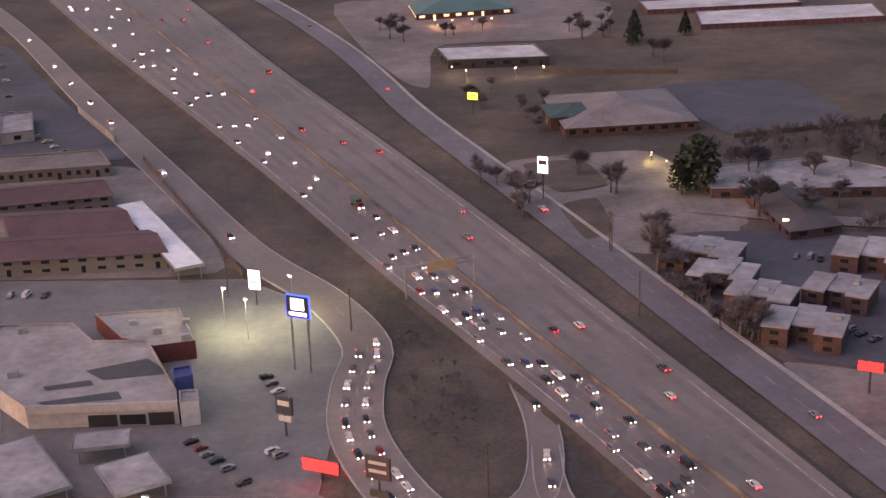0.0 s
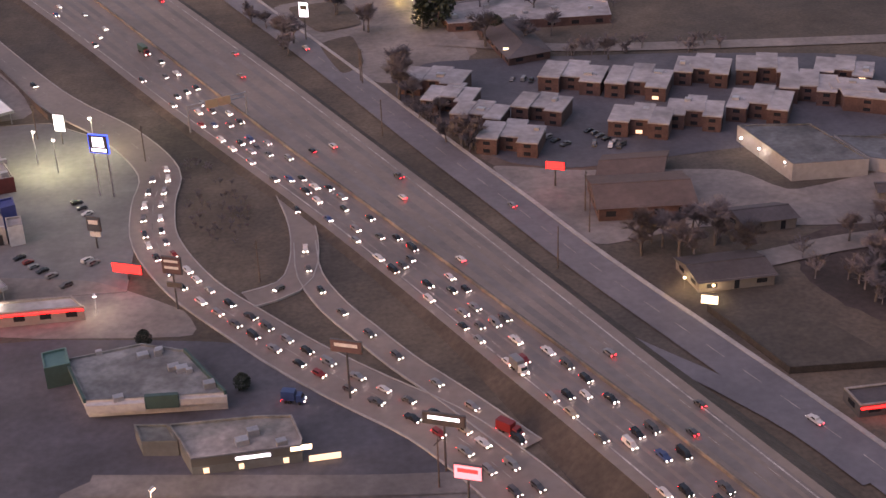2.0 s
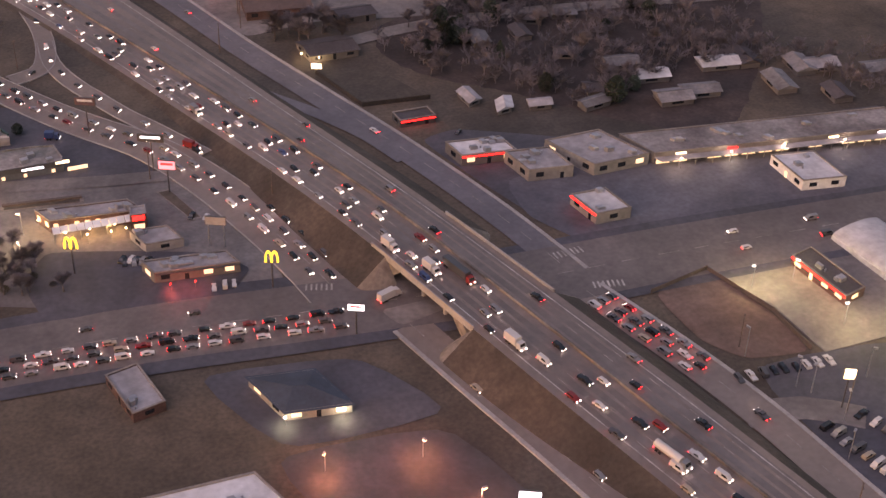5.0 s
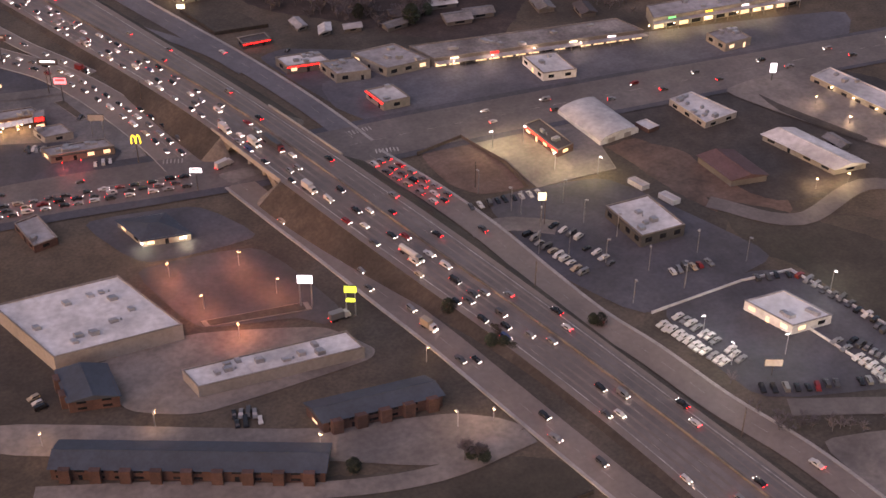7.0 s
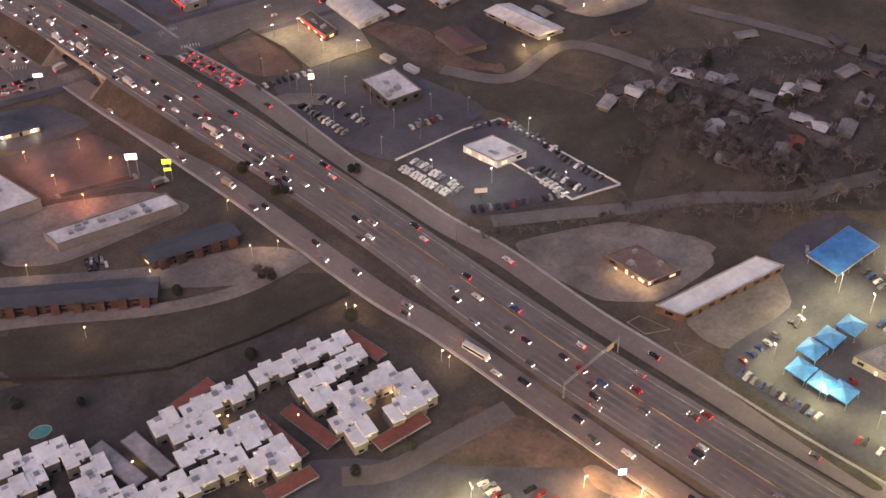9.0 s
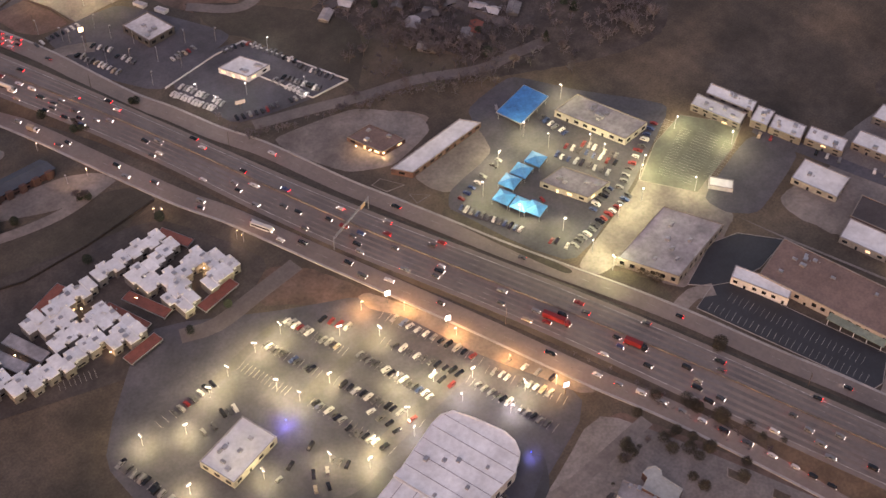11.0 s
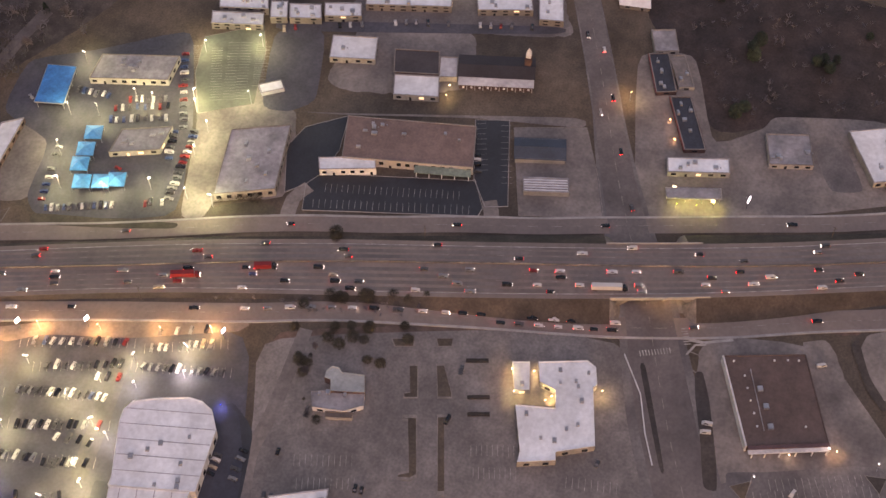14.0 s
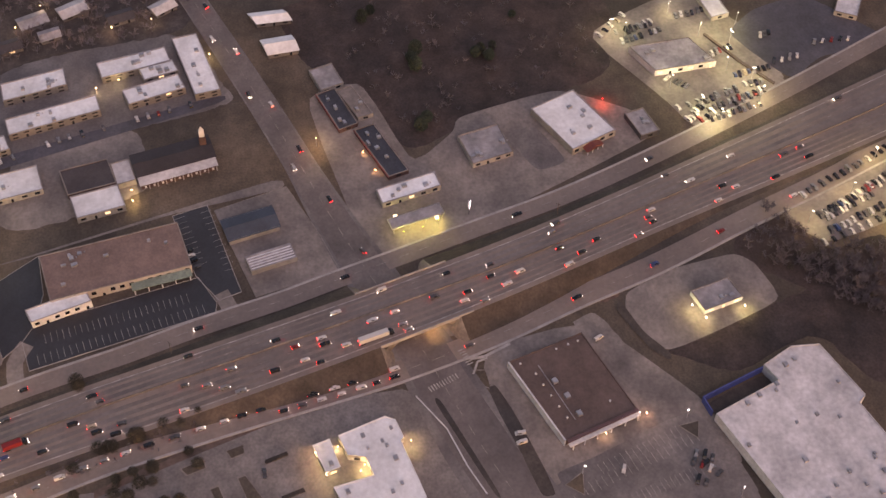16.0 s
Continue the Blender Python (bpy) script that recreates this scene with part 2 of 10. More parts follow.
RUST = mat("rust_red_carport_roof", (0.17, 0.055, 0.04), 0.75, var=0.2, big=0.2, fine=1.0, spread=0.1)
WATER = mat("teal_pool_water", (0.05, 0.2, 0.2), 0.1, var=0.1, big=0.3, fine=1.0)
LIT_WIN = glow("lit_shop_window", (1.0, 0.74, 0.4), 0.5)
LIT_WARM = glow("warm_lamp_glow", (1.0, 0.62, 0.25), 14.0)
LIT_ORANGE = glow("sodium_lamp_glow", (1.0, 0.42, 0.14), 16.0)
LIT_WHITE = glow("white_lamp_glow", (1.0, 0.95, 0.82), 14.0)
LIT_RED = glow("red_sign_glow", (1.0, 0.02, 0.012), 1.9)
LIT_PINK = glow("pink_sign_glow", (1.0, 0.24, 0.26), 0.75)
LIT_CREAM = glow("cream_sign_glow", (1.0, 0.85, 0.5), 1.2)
# Warm light on the gantry panels is painted in as this tan.
SIGN_BACK = mat("tan_sign_back_lit_in_colour", (0.45, 0.32, 0.2), 0.5, var=0.1)
LIT_SIGN = glow("white_sign_glow", (0.95, 0.97, 1.0), 1.3)
LIT_YELLOW = glow("yellow_sign_glow", (1.0, 0.72, 0.04), 0.9)
LIT_LIME = glow("lime_sign_glow", (0.75, 0.95, 0.05), 0.9)
LIT_GREEN = glow("green_sign_glow", (0.05, 0.8, 0.2), 0.9)
LIT_BLUE = glow("blue_sign_glow", (0.03, 0.1, 1.0), 0.9)


# ---- mesh building blocks ----
class Shape:
    """Gathers solid pieces into one mesh."""

    def __init__(self):
        self.v, self.f = [], []

    def poly(self, pts):
        b = len(self.v)
        self.v.extend(pts)
        self.f.append(tuple(range(b, b + len(pts))))
        return self

    def box(self, x0, x1, y0, y1, z0, z1, taper=0.0):
        b, t = len(self.v), taper
        self.v += [(x0, y0, z0), (x1, y0, z0), (x1, y1, z0), (x0, y1, z0)]
        self.v += [(x0 + t, y0 + t, z1), (x1 - t, y0 + t, z1), (x1 - t, y1 - t, z1), (x0 + t, y1 - t, z1)]
        for q in ((3, 2, 1, 0), (4, 5, 6, 7), (0, 1, 5, 4), (1, 2, 6, 5), (2, 3, 7, 6), (3, 0, 4, 7)):
            self.f.append(tuple(b + i for i in q))
        return self

    def ring(self, x0, x1, y0, y1, z0, z1, t, deep=1.0):
        """A low wall round a rectangle, in one piece: outside, top and inner faces."""
        b = len(self.v)
        for i, (e, z) in enumerate(((0, z0), (0, z1), (t, z1), (t, max(z0, z1 - deep)))):
            self.v += [(x0 + e, y0 + e, z), (x1 - e, y0 + e, z), (x1 - e, y1 - e, z), (x0 + e, y1 - e, z)]
        for k in range(3):
            for i in range(4):
                j = (i + 1) % 4
                self.f.append((b + 4 * k + i, b + 4 * k + j, b + 4 * k + 4 + j, b + 4 * k + 4 + i))
        return self

    def tube(self, a, c, r0, r1, n=8):
        a, c = Vector(a), Vector(c)
        q = (c - a).to_track_quat("Z", "Y")
        b = len(self.v)
        for p, r in ((a, r0), (c, r1)):
            for i in range(n):
                w = 2 * math.pi * i / n
                self.v.append(tuple(p + q @ Vector((r * math.cos(w), r * math.sin(w), 0))))
        for i in range(n):
            j = (i + 1) % n
            self.f.append((b + i, b + j, b + n + j, b + n + i))
        self.f.append(tuple(b + n + i for i in range(n)))
        self.f.append(tuple(b + n - 1 - i for i in range(n)))
        return self

    def sheared(self, k):
        self.v = [(x + k * y, y, z) for x, y, z in self.v]
        return self

    def mesh(self, name, *mats):
        me = bpy.data.meshes.new(name)
        me.from_pydata([(x * U, y * U, z * U) for x, y, z in self.v], [], self.f)
        for m in mats:
            me.materials.append(m)
        me.validate()
        me.update()
        return me


def placed(m):
    """A pose of the plan, brought to the model's scale."""
    m = m.copy()
    m.translation = m.translation * U
    return m


def part(name, shape, material, parent, label="", at=None):
    """One mesh object under a thing or under a part."""
    me = shape if isinstance(shape, bpy.types.Mesh) else shape.mesh(name, material)
    ob = new(name, me)
    ob.parent = parent
    if at is not None:
        ob.matrix_basis = placed(at)
    if label:
        ob["label"] = label
    return ob


def thing(name, label, category, at=None, group="", kind="", data=None):
    """A top-level thing: an empty at its base, or one mesh."""
    ob = new(name, data)
    if at is not None:
        ob.matrix_basis = placed(at)
    return tagged(ob, label, category, group, kind)


def smooth_path(pts, step=6.0):
    """Points along a smooth line through pts."""
    p = np.array(pts, float)
    ext = np.vstack([2 * p[0] - p[1], p, 2 * p[-1] - p[-2]])
    out = []
    for i in range(1, len(ext) - 2):
        a, b, c, d = ext[i - 1], ext[i], ext[i + 1], ext[i + 2]
        n = max(2, int(np.linalg.norm(c[:2] - b[:2]) / step))
        for k in range(n):
            s = k / n
            out.append(0.5 * (2 * b + (c - a) * s + (2 * a - 5 * b + 4 * c - d) * s * s + (3 * b - a - 3 * c + d) * s ** 3))
    out.append(p[-1])
    return np.array(out)


def normals(p):
    t = np.gradient(p[:, :2], axis=0)
    t /= np.linalg.norm(t, axis=1)[:, None] + 1e-9
    return np.stack([t[:, 1], -t[:, 0]], -1)


def ribbon(shape, p, o0, o1, z0, z1=None, thick=0.0):
    """A band along the line p between two offsets to its right."""
    z1 = z0 if z1 is None else z1
    n = normals(p)
    o0, o1 = np.broadcast_to(o0, len(p)), np.broadcast_to(o1, len(p))
    z0, z1 = np.broadcast_to(z0, len(p)), np.broadcast_to(z1, len(p))
    b = len(shape.v)
    k = 4 if thick else 2
    for i in range(len(p)):
        a, c = p[i, :2] + n[i] * o0[i], p[i, :2] + n[i] * o1[i]
        shape.v += [(a[0], a[1], z0[i]), (c[0], c[1], z1[i])]
        if thick:
            shape.v += [(c[0], c[1], z1[i] - thick), (a[0], a[1], z0[i] - thick)]
    for i in range(len(p) - 1):
        u, w = b + k * i, b + k * (i + 1)
        shape.f.append((u, w, w + 1, u + 1))
        if thick:
            shape.f.append((u + 1, w + 1, w + 2, u + 2))
            shape.f.append((u + 3, w + 3, w, u))
            shape.f.append((u + 2, w + 2, w + 3, u + 3))
    return shape

# ---- the ground and the highway ----
ground = Shape()
for i in range(-14, 15):
    for j in range(-14, 15):
        x, y = 400 * i, 400 * j
        ground.poly([(x, y, 0), (x + 400, y, 0), (x + 400, y + 400, 0), (x, y + 400, 0)])
thing("ground", "dry brown winter grass and scrub between the lots", "ground", kind="structure", data=ground.mesh("ground", GRASS))

# stations down the highway, and where its edges and its middle lie across
HY = [1000, 800, 660, 556, 491, 424, 366, 306, 254, 204, 154, 100, 50, 0, -50, -100, -150, -200, -250, -300, -360, -420, -480, -540, -600, -660, -730, -800, -1000]
MED = [-275, -195, -139, -98, -70, -42, -19, 5, 26, 48, 68, 90, 106, 119, 134, 148, 160, 171, 185, 200, 218, 233, 248, 262, 279, 298, 320, 344, 415]
LSH = [-315, -232, -172, -125, -95, -64, -38, -13, 12, 33, 53, 75, 90, 103, 118, 134, 144, 154, 169, 185, 199, 214, 229, 245, 263, 282, 303, 326, 397]
RSH = [-240, -160, -106, -68, -43, -16, 6, 29, 47, 66, 81, 101, 116, 131, 146, 157, 170, 182, 198, 214, 231, 245, 260, 275, 293, 313, 338, 364, 437]
BRIDGES = (47.0, -519.0)
HALF = 14.5  # half the length of a bridge along the highway


def rise(y):
    """Height of the roadway above the ground: it climbs over the two cross streets."""
    z = 0.9
    for b, reach in zip(BRIDGES, (130.0, 140.0)):
        s = min(1.0, max(0.0, 1 - (abs(y - b) - 18) / reach))
        z = max(z, 0.9 + 5.6 * s * s * (3 - 2 * s))
    return z


def across(table, y):
    xs = np.interp([y - 36, y - 18, y, y + 18, y + 36], HY[::-1], table[::-1])
    return float(xs.mean()) - 0.9 * rise(y)


STN = np.arange(1000, -1001, -6.0)
MID = np.array([(across(MED, y), y, rise(y)) for y in STN])
EAST = -normals(MID)
OL = np.array([(across(LSH, y) - across(MED, y)) for y in STN]) * EAST[:, 0]
OR = np.array([(across(RSH, y) - across(MED, y)) for y in STN]) * EAST[:, 0]


def station(y):
    i = float(np.interp(-y, -STN, np.arange(len(STN))))
    k = min(int(i), len(STN) - 2)
    return k, i - k


def on_highway(y, share):
    """A place on the roadway (share -1 the west edge, 0 the barrier, 1 the east edge), and the heading down it."""
    k, f = station(y)
    p = MID[k] * (1 - f) + MID[k + 1] * f
    e = EAST[k] * (1 - f) + EAST[k + 1] * f
    o = (OR[k] * (1 - f) + OR[k + 1] * f) * share if share > 0 else -(OL[k] * (1 - f) + OL[k + 1] * f) * share
    return p[0] + e[0] * o, p[1] + e[1] * o, p[2] + 0.06, math.degrees(math.atan2(-e[0], e[1]))


def near_bridge(y, pad=0.0):
    return any(abs(y - b) < HALF + pad for b in BRIDGES)


Z = MID[:, 2]
highway = Shape()
ribbon(highway, MID, -OL, -OR, Z + 0.05, thick=0.9)
road = thing("road_highway", "worn divided concrete highway with several lanes each way", "road", kind="structure", data=highway.mesh("road_highway", ROAD))
barrier = Shape()
ribbon(barrier, MID, -0.24, 0.24, Z + 0.85, thick=0.9)
part("median_barrier", barrier, SLOPE, road, "pale concrete barrier between the carriageways")
for side, o in (("west", -OL), ("east", -OR)):
    edge = Shape()
    s = -1 if side == "west" else 1
    ribbon(edge, MID, o + s * 2.3, o + s * 2.65, Z + 0.085)
    part("edge_line", edge, PAINT_W, road)
# darker wheel tracks worn into each lane
for share, lanes in ((-1, 4), (1, 3)):
    for ln in range(lanes):
        c = share * (0.12 + 0.76 * (ln + 0.5) / lanes)
        track = Shape()
        ribbon(track, MID, (-OL * -c if c < 0 else -OR * c) - 0.95, (-OL * -c if c < 0 else -OR * c) + 0.95, Z + 0.066)
        part("wheel_track", track, TRACK, road)
# slab joints and lane dashes
dash = Shape()
for lanes, share in ((4, -1), (3, 1)):
    for ln in range(1, lanes):
        for k in range(0, len(MID) - 1, 2):
            y = MID[k][1]
            if not -820 < y < 780:
                continue
            a = on_highway(y, share * (0.12 + 0.76 * ln / lanes))
            b = on_highway(y - 3.2, share * (0.12 + 0.76 * ln / lanes))
            d = np.array([b[0] - a[0], b[1] - a[1]])
            n = np.array([-d[1], d[0]]) / np.linalg.norm(d) * 0.09
            dash.poly([(a[0] - n[0], a[1] - n[1], a[2] + 0.03), (b[0] - n[0], b[1] - n[1], b[2] + 0.03), (b[0] + n[0], b[1] + n[1], b[2] + 0.03), (a[0] + n[0], a[1] + n[1], a[2] + 0.03)])
tagged(part("lane_dashes", dash, DASH, road), kind="stuff")
def cone(k, o, s, way):
    """Rounds the end of a bank off with a paved cone beside a bridge."""
    n, z = -EAST[k] * s, MID[k][2]
    t = MID[min(k + 1, len(MID) - 1)][:2] - MID[max(k - 1, 0)][:2]
    t = t / np.linalg.norm(t) * way
    a, r = MID[k][:2] - EAST[k] * o[k], 1.0 + 1.35 * z
    rim = [a + n * r * math.cos(q * math.pi / 12) + t * 5.4 * math.sin(q * math.pi / 12) for q in range(7)]
    shape = Shape()
    for p, q in zip(rim[:-1], rim[1:]):
        shape.poly([(a[0], a[1], z + 0.02), (p[0], p[1], 0.02), (q[0], q[1], 0.02)])
    thing("ground_slope_paving", "rounded concrete paving at the end of a highway bank", "paving", kind="structure", data=shape.mesh("paving", SLOPE))


# grassed banks down both sides, open at the bridges
for side, o, s in (("west", -OL, 1.0), ("east", -OR, -1.0)):
    bank, run = Shape(), []
    for k in range(len(MID)):
        if near_bridge(MID[k][1], 0.5):
            if len(run) > 1:
                q = MID[run]
                ribbon(bank, q, o[run], o[run] + s * (1.0 + 1.35 * q[:, 2]), q[:, 2] + 0.03, 0.02)
                if run[0]:
                    cone(run[0], o, s, -1.0)
                cone(run[-1], o, s, 1.0)
                thing("ground_bank_" + side, "dry grass bank sloping down from the highway", "bank", kind="structure", data=bank.mesh("bank", BANK))
                bank = Shape()
            run = []
        else:
            run.append(k)
    q = MID[run]
    ribbon(bank, q, o[run], o[run] + s * (1.0 + 1.35 * q[:, 2]), q[:, 2] + 0.03, 0.02)
    cone(run[0], o, s, -1.0)
    thing("ground_bank_" + side, "dry grass bank sloping down from the highway", "bank", kind="structure", data=bank.mesh("bank", BANK))


# ---- the two bridges: abutments, columns and parapets ----
def bridge(yc, label):
    top = thing("bridge", label, "bridge")
    for y in (yc + HALF, yc - HALF):
        k, f = station(y)
        a, b = on_highway(y, -1), on_highway(y, 1)
        wall = Shape()
        t = np.array([-EAST[k][1], EAST[k][0]])
        for q in (0,):
            d = np.array([b[0] - a[0], b[1] - a[1]])
            n = np.array([d[1], -d[0]]) / np.linalg.norm(d) * (2.2 if y > yc else -2.2)
            sl = n * (2.6 if y > yc else 2.6)
            v = [(a[0], a[1], a[2] - 0.7), (b[0], b[1], b[2] - 0.7), (b[0] - sl[0], b[1] - sl[1], 0.0), (a[0] - sl[0], a[1] - sl[1], 0.0)]
            w = [(x + n[0] * 2.0, yy + n[1] * 2.0, z) for x, yy, z in v]
            w[2], w[3] = (*w[2][:2], 0.0), (*w[3][:2], 0.0)
            wall.v = v + w
            wall.f = [(0, 1, 2, 3), (7, 6, 5, 4), (0, 4, 5, 1), (1, 5, 6, 2), (3, 7, 4, 0), (2, 6, 7, 3)]
        part("abutment", wall, SLOPE, top, "sloping pale concrete abutment")
    for share in (-0.8, -0.4, 0.4, 0.8):
        for y in (yc + 4.5, yc - 4.5):
            x, yy, z, h = on_highway(y, share)
            part("column", Shape().tube((x, yy, 0), (x, yy, z - 1.0), 0.6, 0.6, 10), CURB, top)
    for share in (-1, 1):
        run = [k for k in range(len(MID)) if abs(MID[k][1] - yc) < HALF + 9]
        o = (-OL if share < 0 else -OR)[run]
        rail = ribbon(Shape(), MID[run], o - 0.2, o + 0.2, MID[run][:, 2] + 0.9, thick=2.0)
        part("parapet", rail, CURB, top, "pale concrete parapet")
    return top


bridge(BRIDGES[0], "concrete highway bridge over a cross street with queued cars")
bridge(BRIDGES[1], "concrete highway bridge over a wide cross street")


# ---- frontage roads, ramps and cross streets ----
def street(name, label, width, *xy, z=0.36, m=None, kerb=(-1, 1), line=True, step=5.0):
    """A road along a smooth line, with kerbs and a broken line down its middle."""
    p = smooth_path([(xy[i], xy[i + 1]) for i in range(0, len(xy), 2)], step)
    w = np.interp(np.linspace(0, 1, len(p)), np.linspace(0, 1, len(width)), width) / 2
    ob = thing("road_" + name, label, "road", kind="structure", data=ribbon(Shape(), p, -w, w, z).mesh("road", m or ROAD))
    if kerb:
        k = Shape()
        for s in kerb:
            ribbon(k, p, s * w - (0.8 if len(kerb) == 1 else 0.12), s * w + (0.35 if len(kerb) == 1 else 0.16), z + 0.13, thick=0.45)
        part("kerb", k, CURB, ob)
    if line:
        d = Shape()
        for i in range(0, len(p) - 1, 2):
            ribbon(d, p[i:i + 2], -0.1, 0.1, z + 0.03)
        part("centre_dashes", d, DASH, ob)
    return p


LF_N = street("frontage_northwest", "two-lane frontage road beside a grass strip", (9, 9, 9, 10, 10, 11, 16), -300, 850, -196, 648, -132, 508, -82, 400, -50, 332, -28, 297, -17, 270, -18, 250, -17, 230, -9, 207, 3, 187, 13, 172, 24, 158, 35, 145, 43, 131, 50, 115, 56, 98, 61, 82, 65, 66, 67, 56)
LF_S = street("frontage_southwest", "two-lane frontage road below the highway bank", (10, 10, 10, 11, 11, 10), 80, 38, 88, 10, 94, -10, 103, -42, 110, -66, 116, -90, 123, -118, 131, -148, 139, -170, 146, -195, 152, -218, 158, -240, 166, -270, 175, -305, 186, -350, 196, -385, 203, -418, 210, -455, 216, -490, 221, -515, 231, -553, 244, -591, 257, -633, 275, -680, 296, -737, 330, -820, 390, -960, kerb=(1,))
RF_N = street("frontage_northeast", "two-lane frontage road with a pale kerb", (9, 9, 10, 10, 9), -190, 960, -140, 830, -72, 662, -34, 555, -10, 467, 9, 408, 27, 355, 41, 312, 55, 268, 67, 232, 78, 198, 92, 160, 105, 125, 117, 88, 124, 62, 128, 44, kerb=(-1,), m=FRONTAGE)
RF_S = street("frontage_southeast", "two-lane frontage road beside dealerships", (10, 9, 9, 9, 9), 128, 36, 139, 4, 146, -23, 151, -51, 156, -76, 163, -97, 170, -124, 179, -149, 185, -175, 190, -197, 196, -217, 204, -245, 212, -274, 222, -305, 232, -335, 240, -363, 248, -397, 257, -430, 265, -465, 272, -490, 280, -520, 291, -560, 302, -600, 318, -645, 340, -700, 366, -760, 430, -900, kerb=(-1,))
RAMP_A = street("ramp_exit", "narrow exit ramp curving through dry grass", (6, 6, 6, 7), -12, 318, -4, 303, 7, 283, 14, 254, 17, 231, 16, 212, 12, 202, 3, 198, z=0.4, line=False)
RAMP_B = street("ramp_merge", "narrow ramp merging into the frontage road", (5, 6, 6, 7), 17, 222, 17, 206, 21, 191, 26, 180, 32, 167, 40, 153, 50, 134, z=0.42, line=False)
STREET_A = street("cross_street_north", "wide cross street passing under the highway", (20, 22, 24, 22, 18, 18), -260, 66, -120, 62, 3, 57, 60, 51, 110, 46, 160, 44, 241, 39, 320, 33, 460, 22, 700, 5, z=0.38, kerb=(), m=STREET)
STREET_B = street("cross_street_south", "wide cross street passing under the highway bridge", (12, 12, 13, 24, 22, 18), 640, -380, 520, -422, 415, -459, 358, -478, 312, -492, 277, -504, 235, -520, 209, -528, 175, -539, 143, -551, 60, -580, -120, -640, z=0.38, kerb=(), m=STREET)
street("slip_north", "slip road merging from the highway into the frontage road", (2, 4.5, 5, 3), 60, 192, 66.5, 181.5, 73, 171, 79.5, 161, 90, 146, 99, 129, 104.5, 112, z=0.39, m=FRONTAGE, kerb=(), line=False)

# ---- paved lots: each a slab just above the grass, with a raised kerb ----
LOTS = []
KERBED = ("blacktop_front", "blacktop_side", "blacktop_curve", "gas_lot", "dealer_forecourt", "play_yard", "green_lot")


def softened(p, cut):
    """Rounds the corners of an outline."""
    out = []
    for i in range(len(p)):
        a, b, c = p[i - 1], p[i], p[(i + 1) % len(p)]
        out.append((b[0] + (a[0] - b[0]) * cut, b[1] + (a[1] - b[1]) * cut))
        out.append((b[0] + (c[0] - b[0]) * cut, b[1] + (c[1] - b[1]) * cut))
    return out


def lot(name, label, m, *corners):
    """A paved slab with a kerb round it."""
    z = 0.08 + 0.0055 * len(LOTS)
    p = [(corners[i], corners[i + 1]) for i in range(0, len(corners), 2)]
    s = Shape()
    s.poly([(x, y, z) for x, y in (p if name in KERBED else softened(softened(p, 0.13), 0.25))])
    ob = thing("pavement_" + name, label, "pavement", kind="structure", data=s.mesh("pavement", m))
    if ob.data.polygons[0].normal.z < 0:
        ob.data.flip_normals()
    LOTS.append((name, p, z))
    if name not in KERBED:
        return ob
    k = Shape()
    c = np.array(p + p[:1], float)
    for a, b in zip(c[:-1], c[1:]):
        d = b - a
        n = np.array([d[1], -d[0]]) / (np.linalg.norm(d) + 1e-9) * 0.12
        base = len(k.v)
        for q in (a - n, b - n, b + n, a + n):
            k.v.append((q[0], q[1], z + 0.1))
        for q in (a - n, b - n, b + n, a + n):
            k.v.append((q[0], q[1], 0.0))
        for f in ((0, 1, 2, 3), (0, 4, 5, 1), (1, 5, 6, 2), (2, 6, 7, 3), (3, 7, 4, 0)):
            k.f.append(tuple(base + i for i in f))
    part("kerb", k, CURB if m is BLACKTOP else CURB_OLD, ob)
    return ob


lot("dealer_forecourt", "pale concrete forecourt of a car dealership", FORECOURT, -108, 316, -48, 311, -23, 286, -21, 247, -23, 208, -78, 212)
lot("motel_lot_dark", "dark asphalt car park beside a frontage road", LOT_DARK, -214, 636, -183, 599, -134, 493, -93, 417, -135, 413, -146, 415)
lot("motel_lot", "worn concrete motel car park", LOT, -146, 414, -93, 412, -75, 378, -49, 314, -108, 317, -117, 318)
lot("carwash_lot", "pale concrete car wash yard", LOT, -59, 223, -30, 215, -10, 197, -7, 185, -55, 195)
lot("restaurant_lot", "dark asphalt restaurant car park", LOT_DARK, -55, 195, 1, 182, 19, 164, 32, 144, 41, 125, 12, 131, -47, 137)
lot("burger_lot", "worn grey burger restaurant car park", ASPHALT, -34, 144, 41, 127, 47, 108, 56, 72, 55, 58, -35, 84)
lot("bank_lot", "pale concrete bank car park", LOT, -55, 687, 89, 655, 65, 569, -2, 573, -2, 493, -11, 503, -27, 554)
lot("school_lot", "dark asphalt school car park", LOT_DARK, 76, 488, 127, 490, 135, 429, 92, 415, 84, 443)
lot("gravel_yard", "pale gravel yard with bare trees", LOT, 17, 401, 64, 408, 74, 369, 77, 331, 57, 317, 45, 318, 28, 365)
lot("apartment_yard", "asphalt between brick apartment blocks", LOT_DARK, 48, 308, 60, 334, 134, 322, 197, 305, 200, 265, 171, 248, 130, 250, 87, 247, 72, 254, 65, 266)
lot("church_yard", "pale gravel church yard", LOT, 66, 255, 87, 246, 126, 238, 134, 222, 162, 229, 175, 216, 148, 201, 108, 210, 82, 205, 77, 217, 71, 237)
lot("house_yard", "fenced lawn with dry grass", LITTER_LAWN, 98, 172, 116, 170, 127, 145, 104, 147)
lot("redroof_lot", "dark asphalt car park by a red lit store", LOT_DARK, 114, 122, 126, 125, 146, 115, 171, 101, 186, 83, 163, 60, 143, 66, 131, 69, 121, 98)
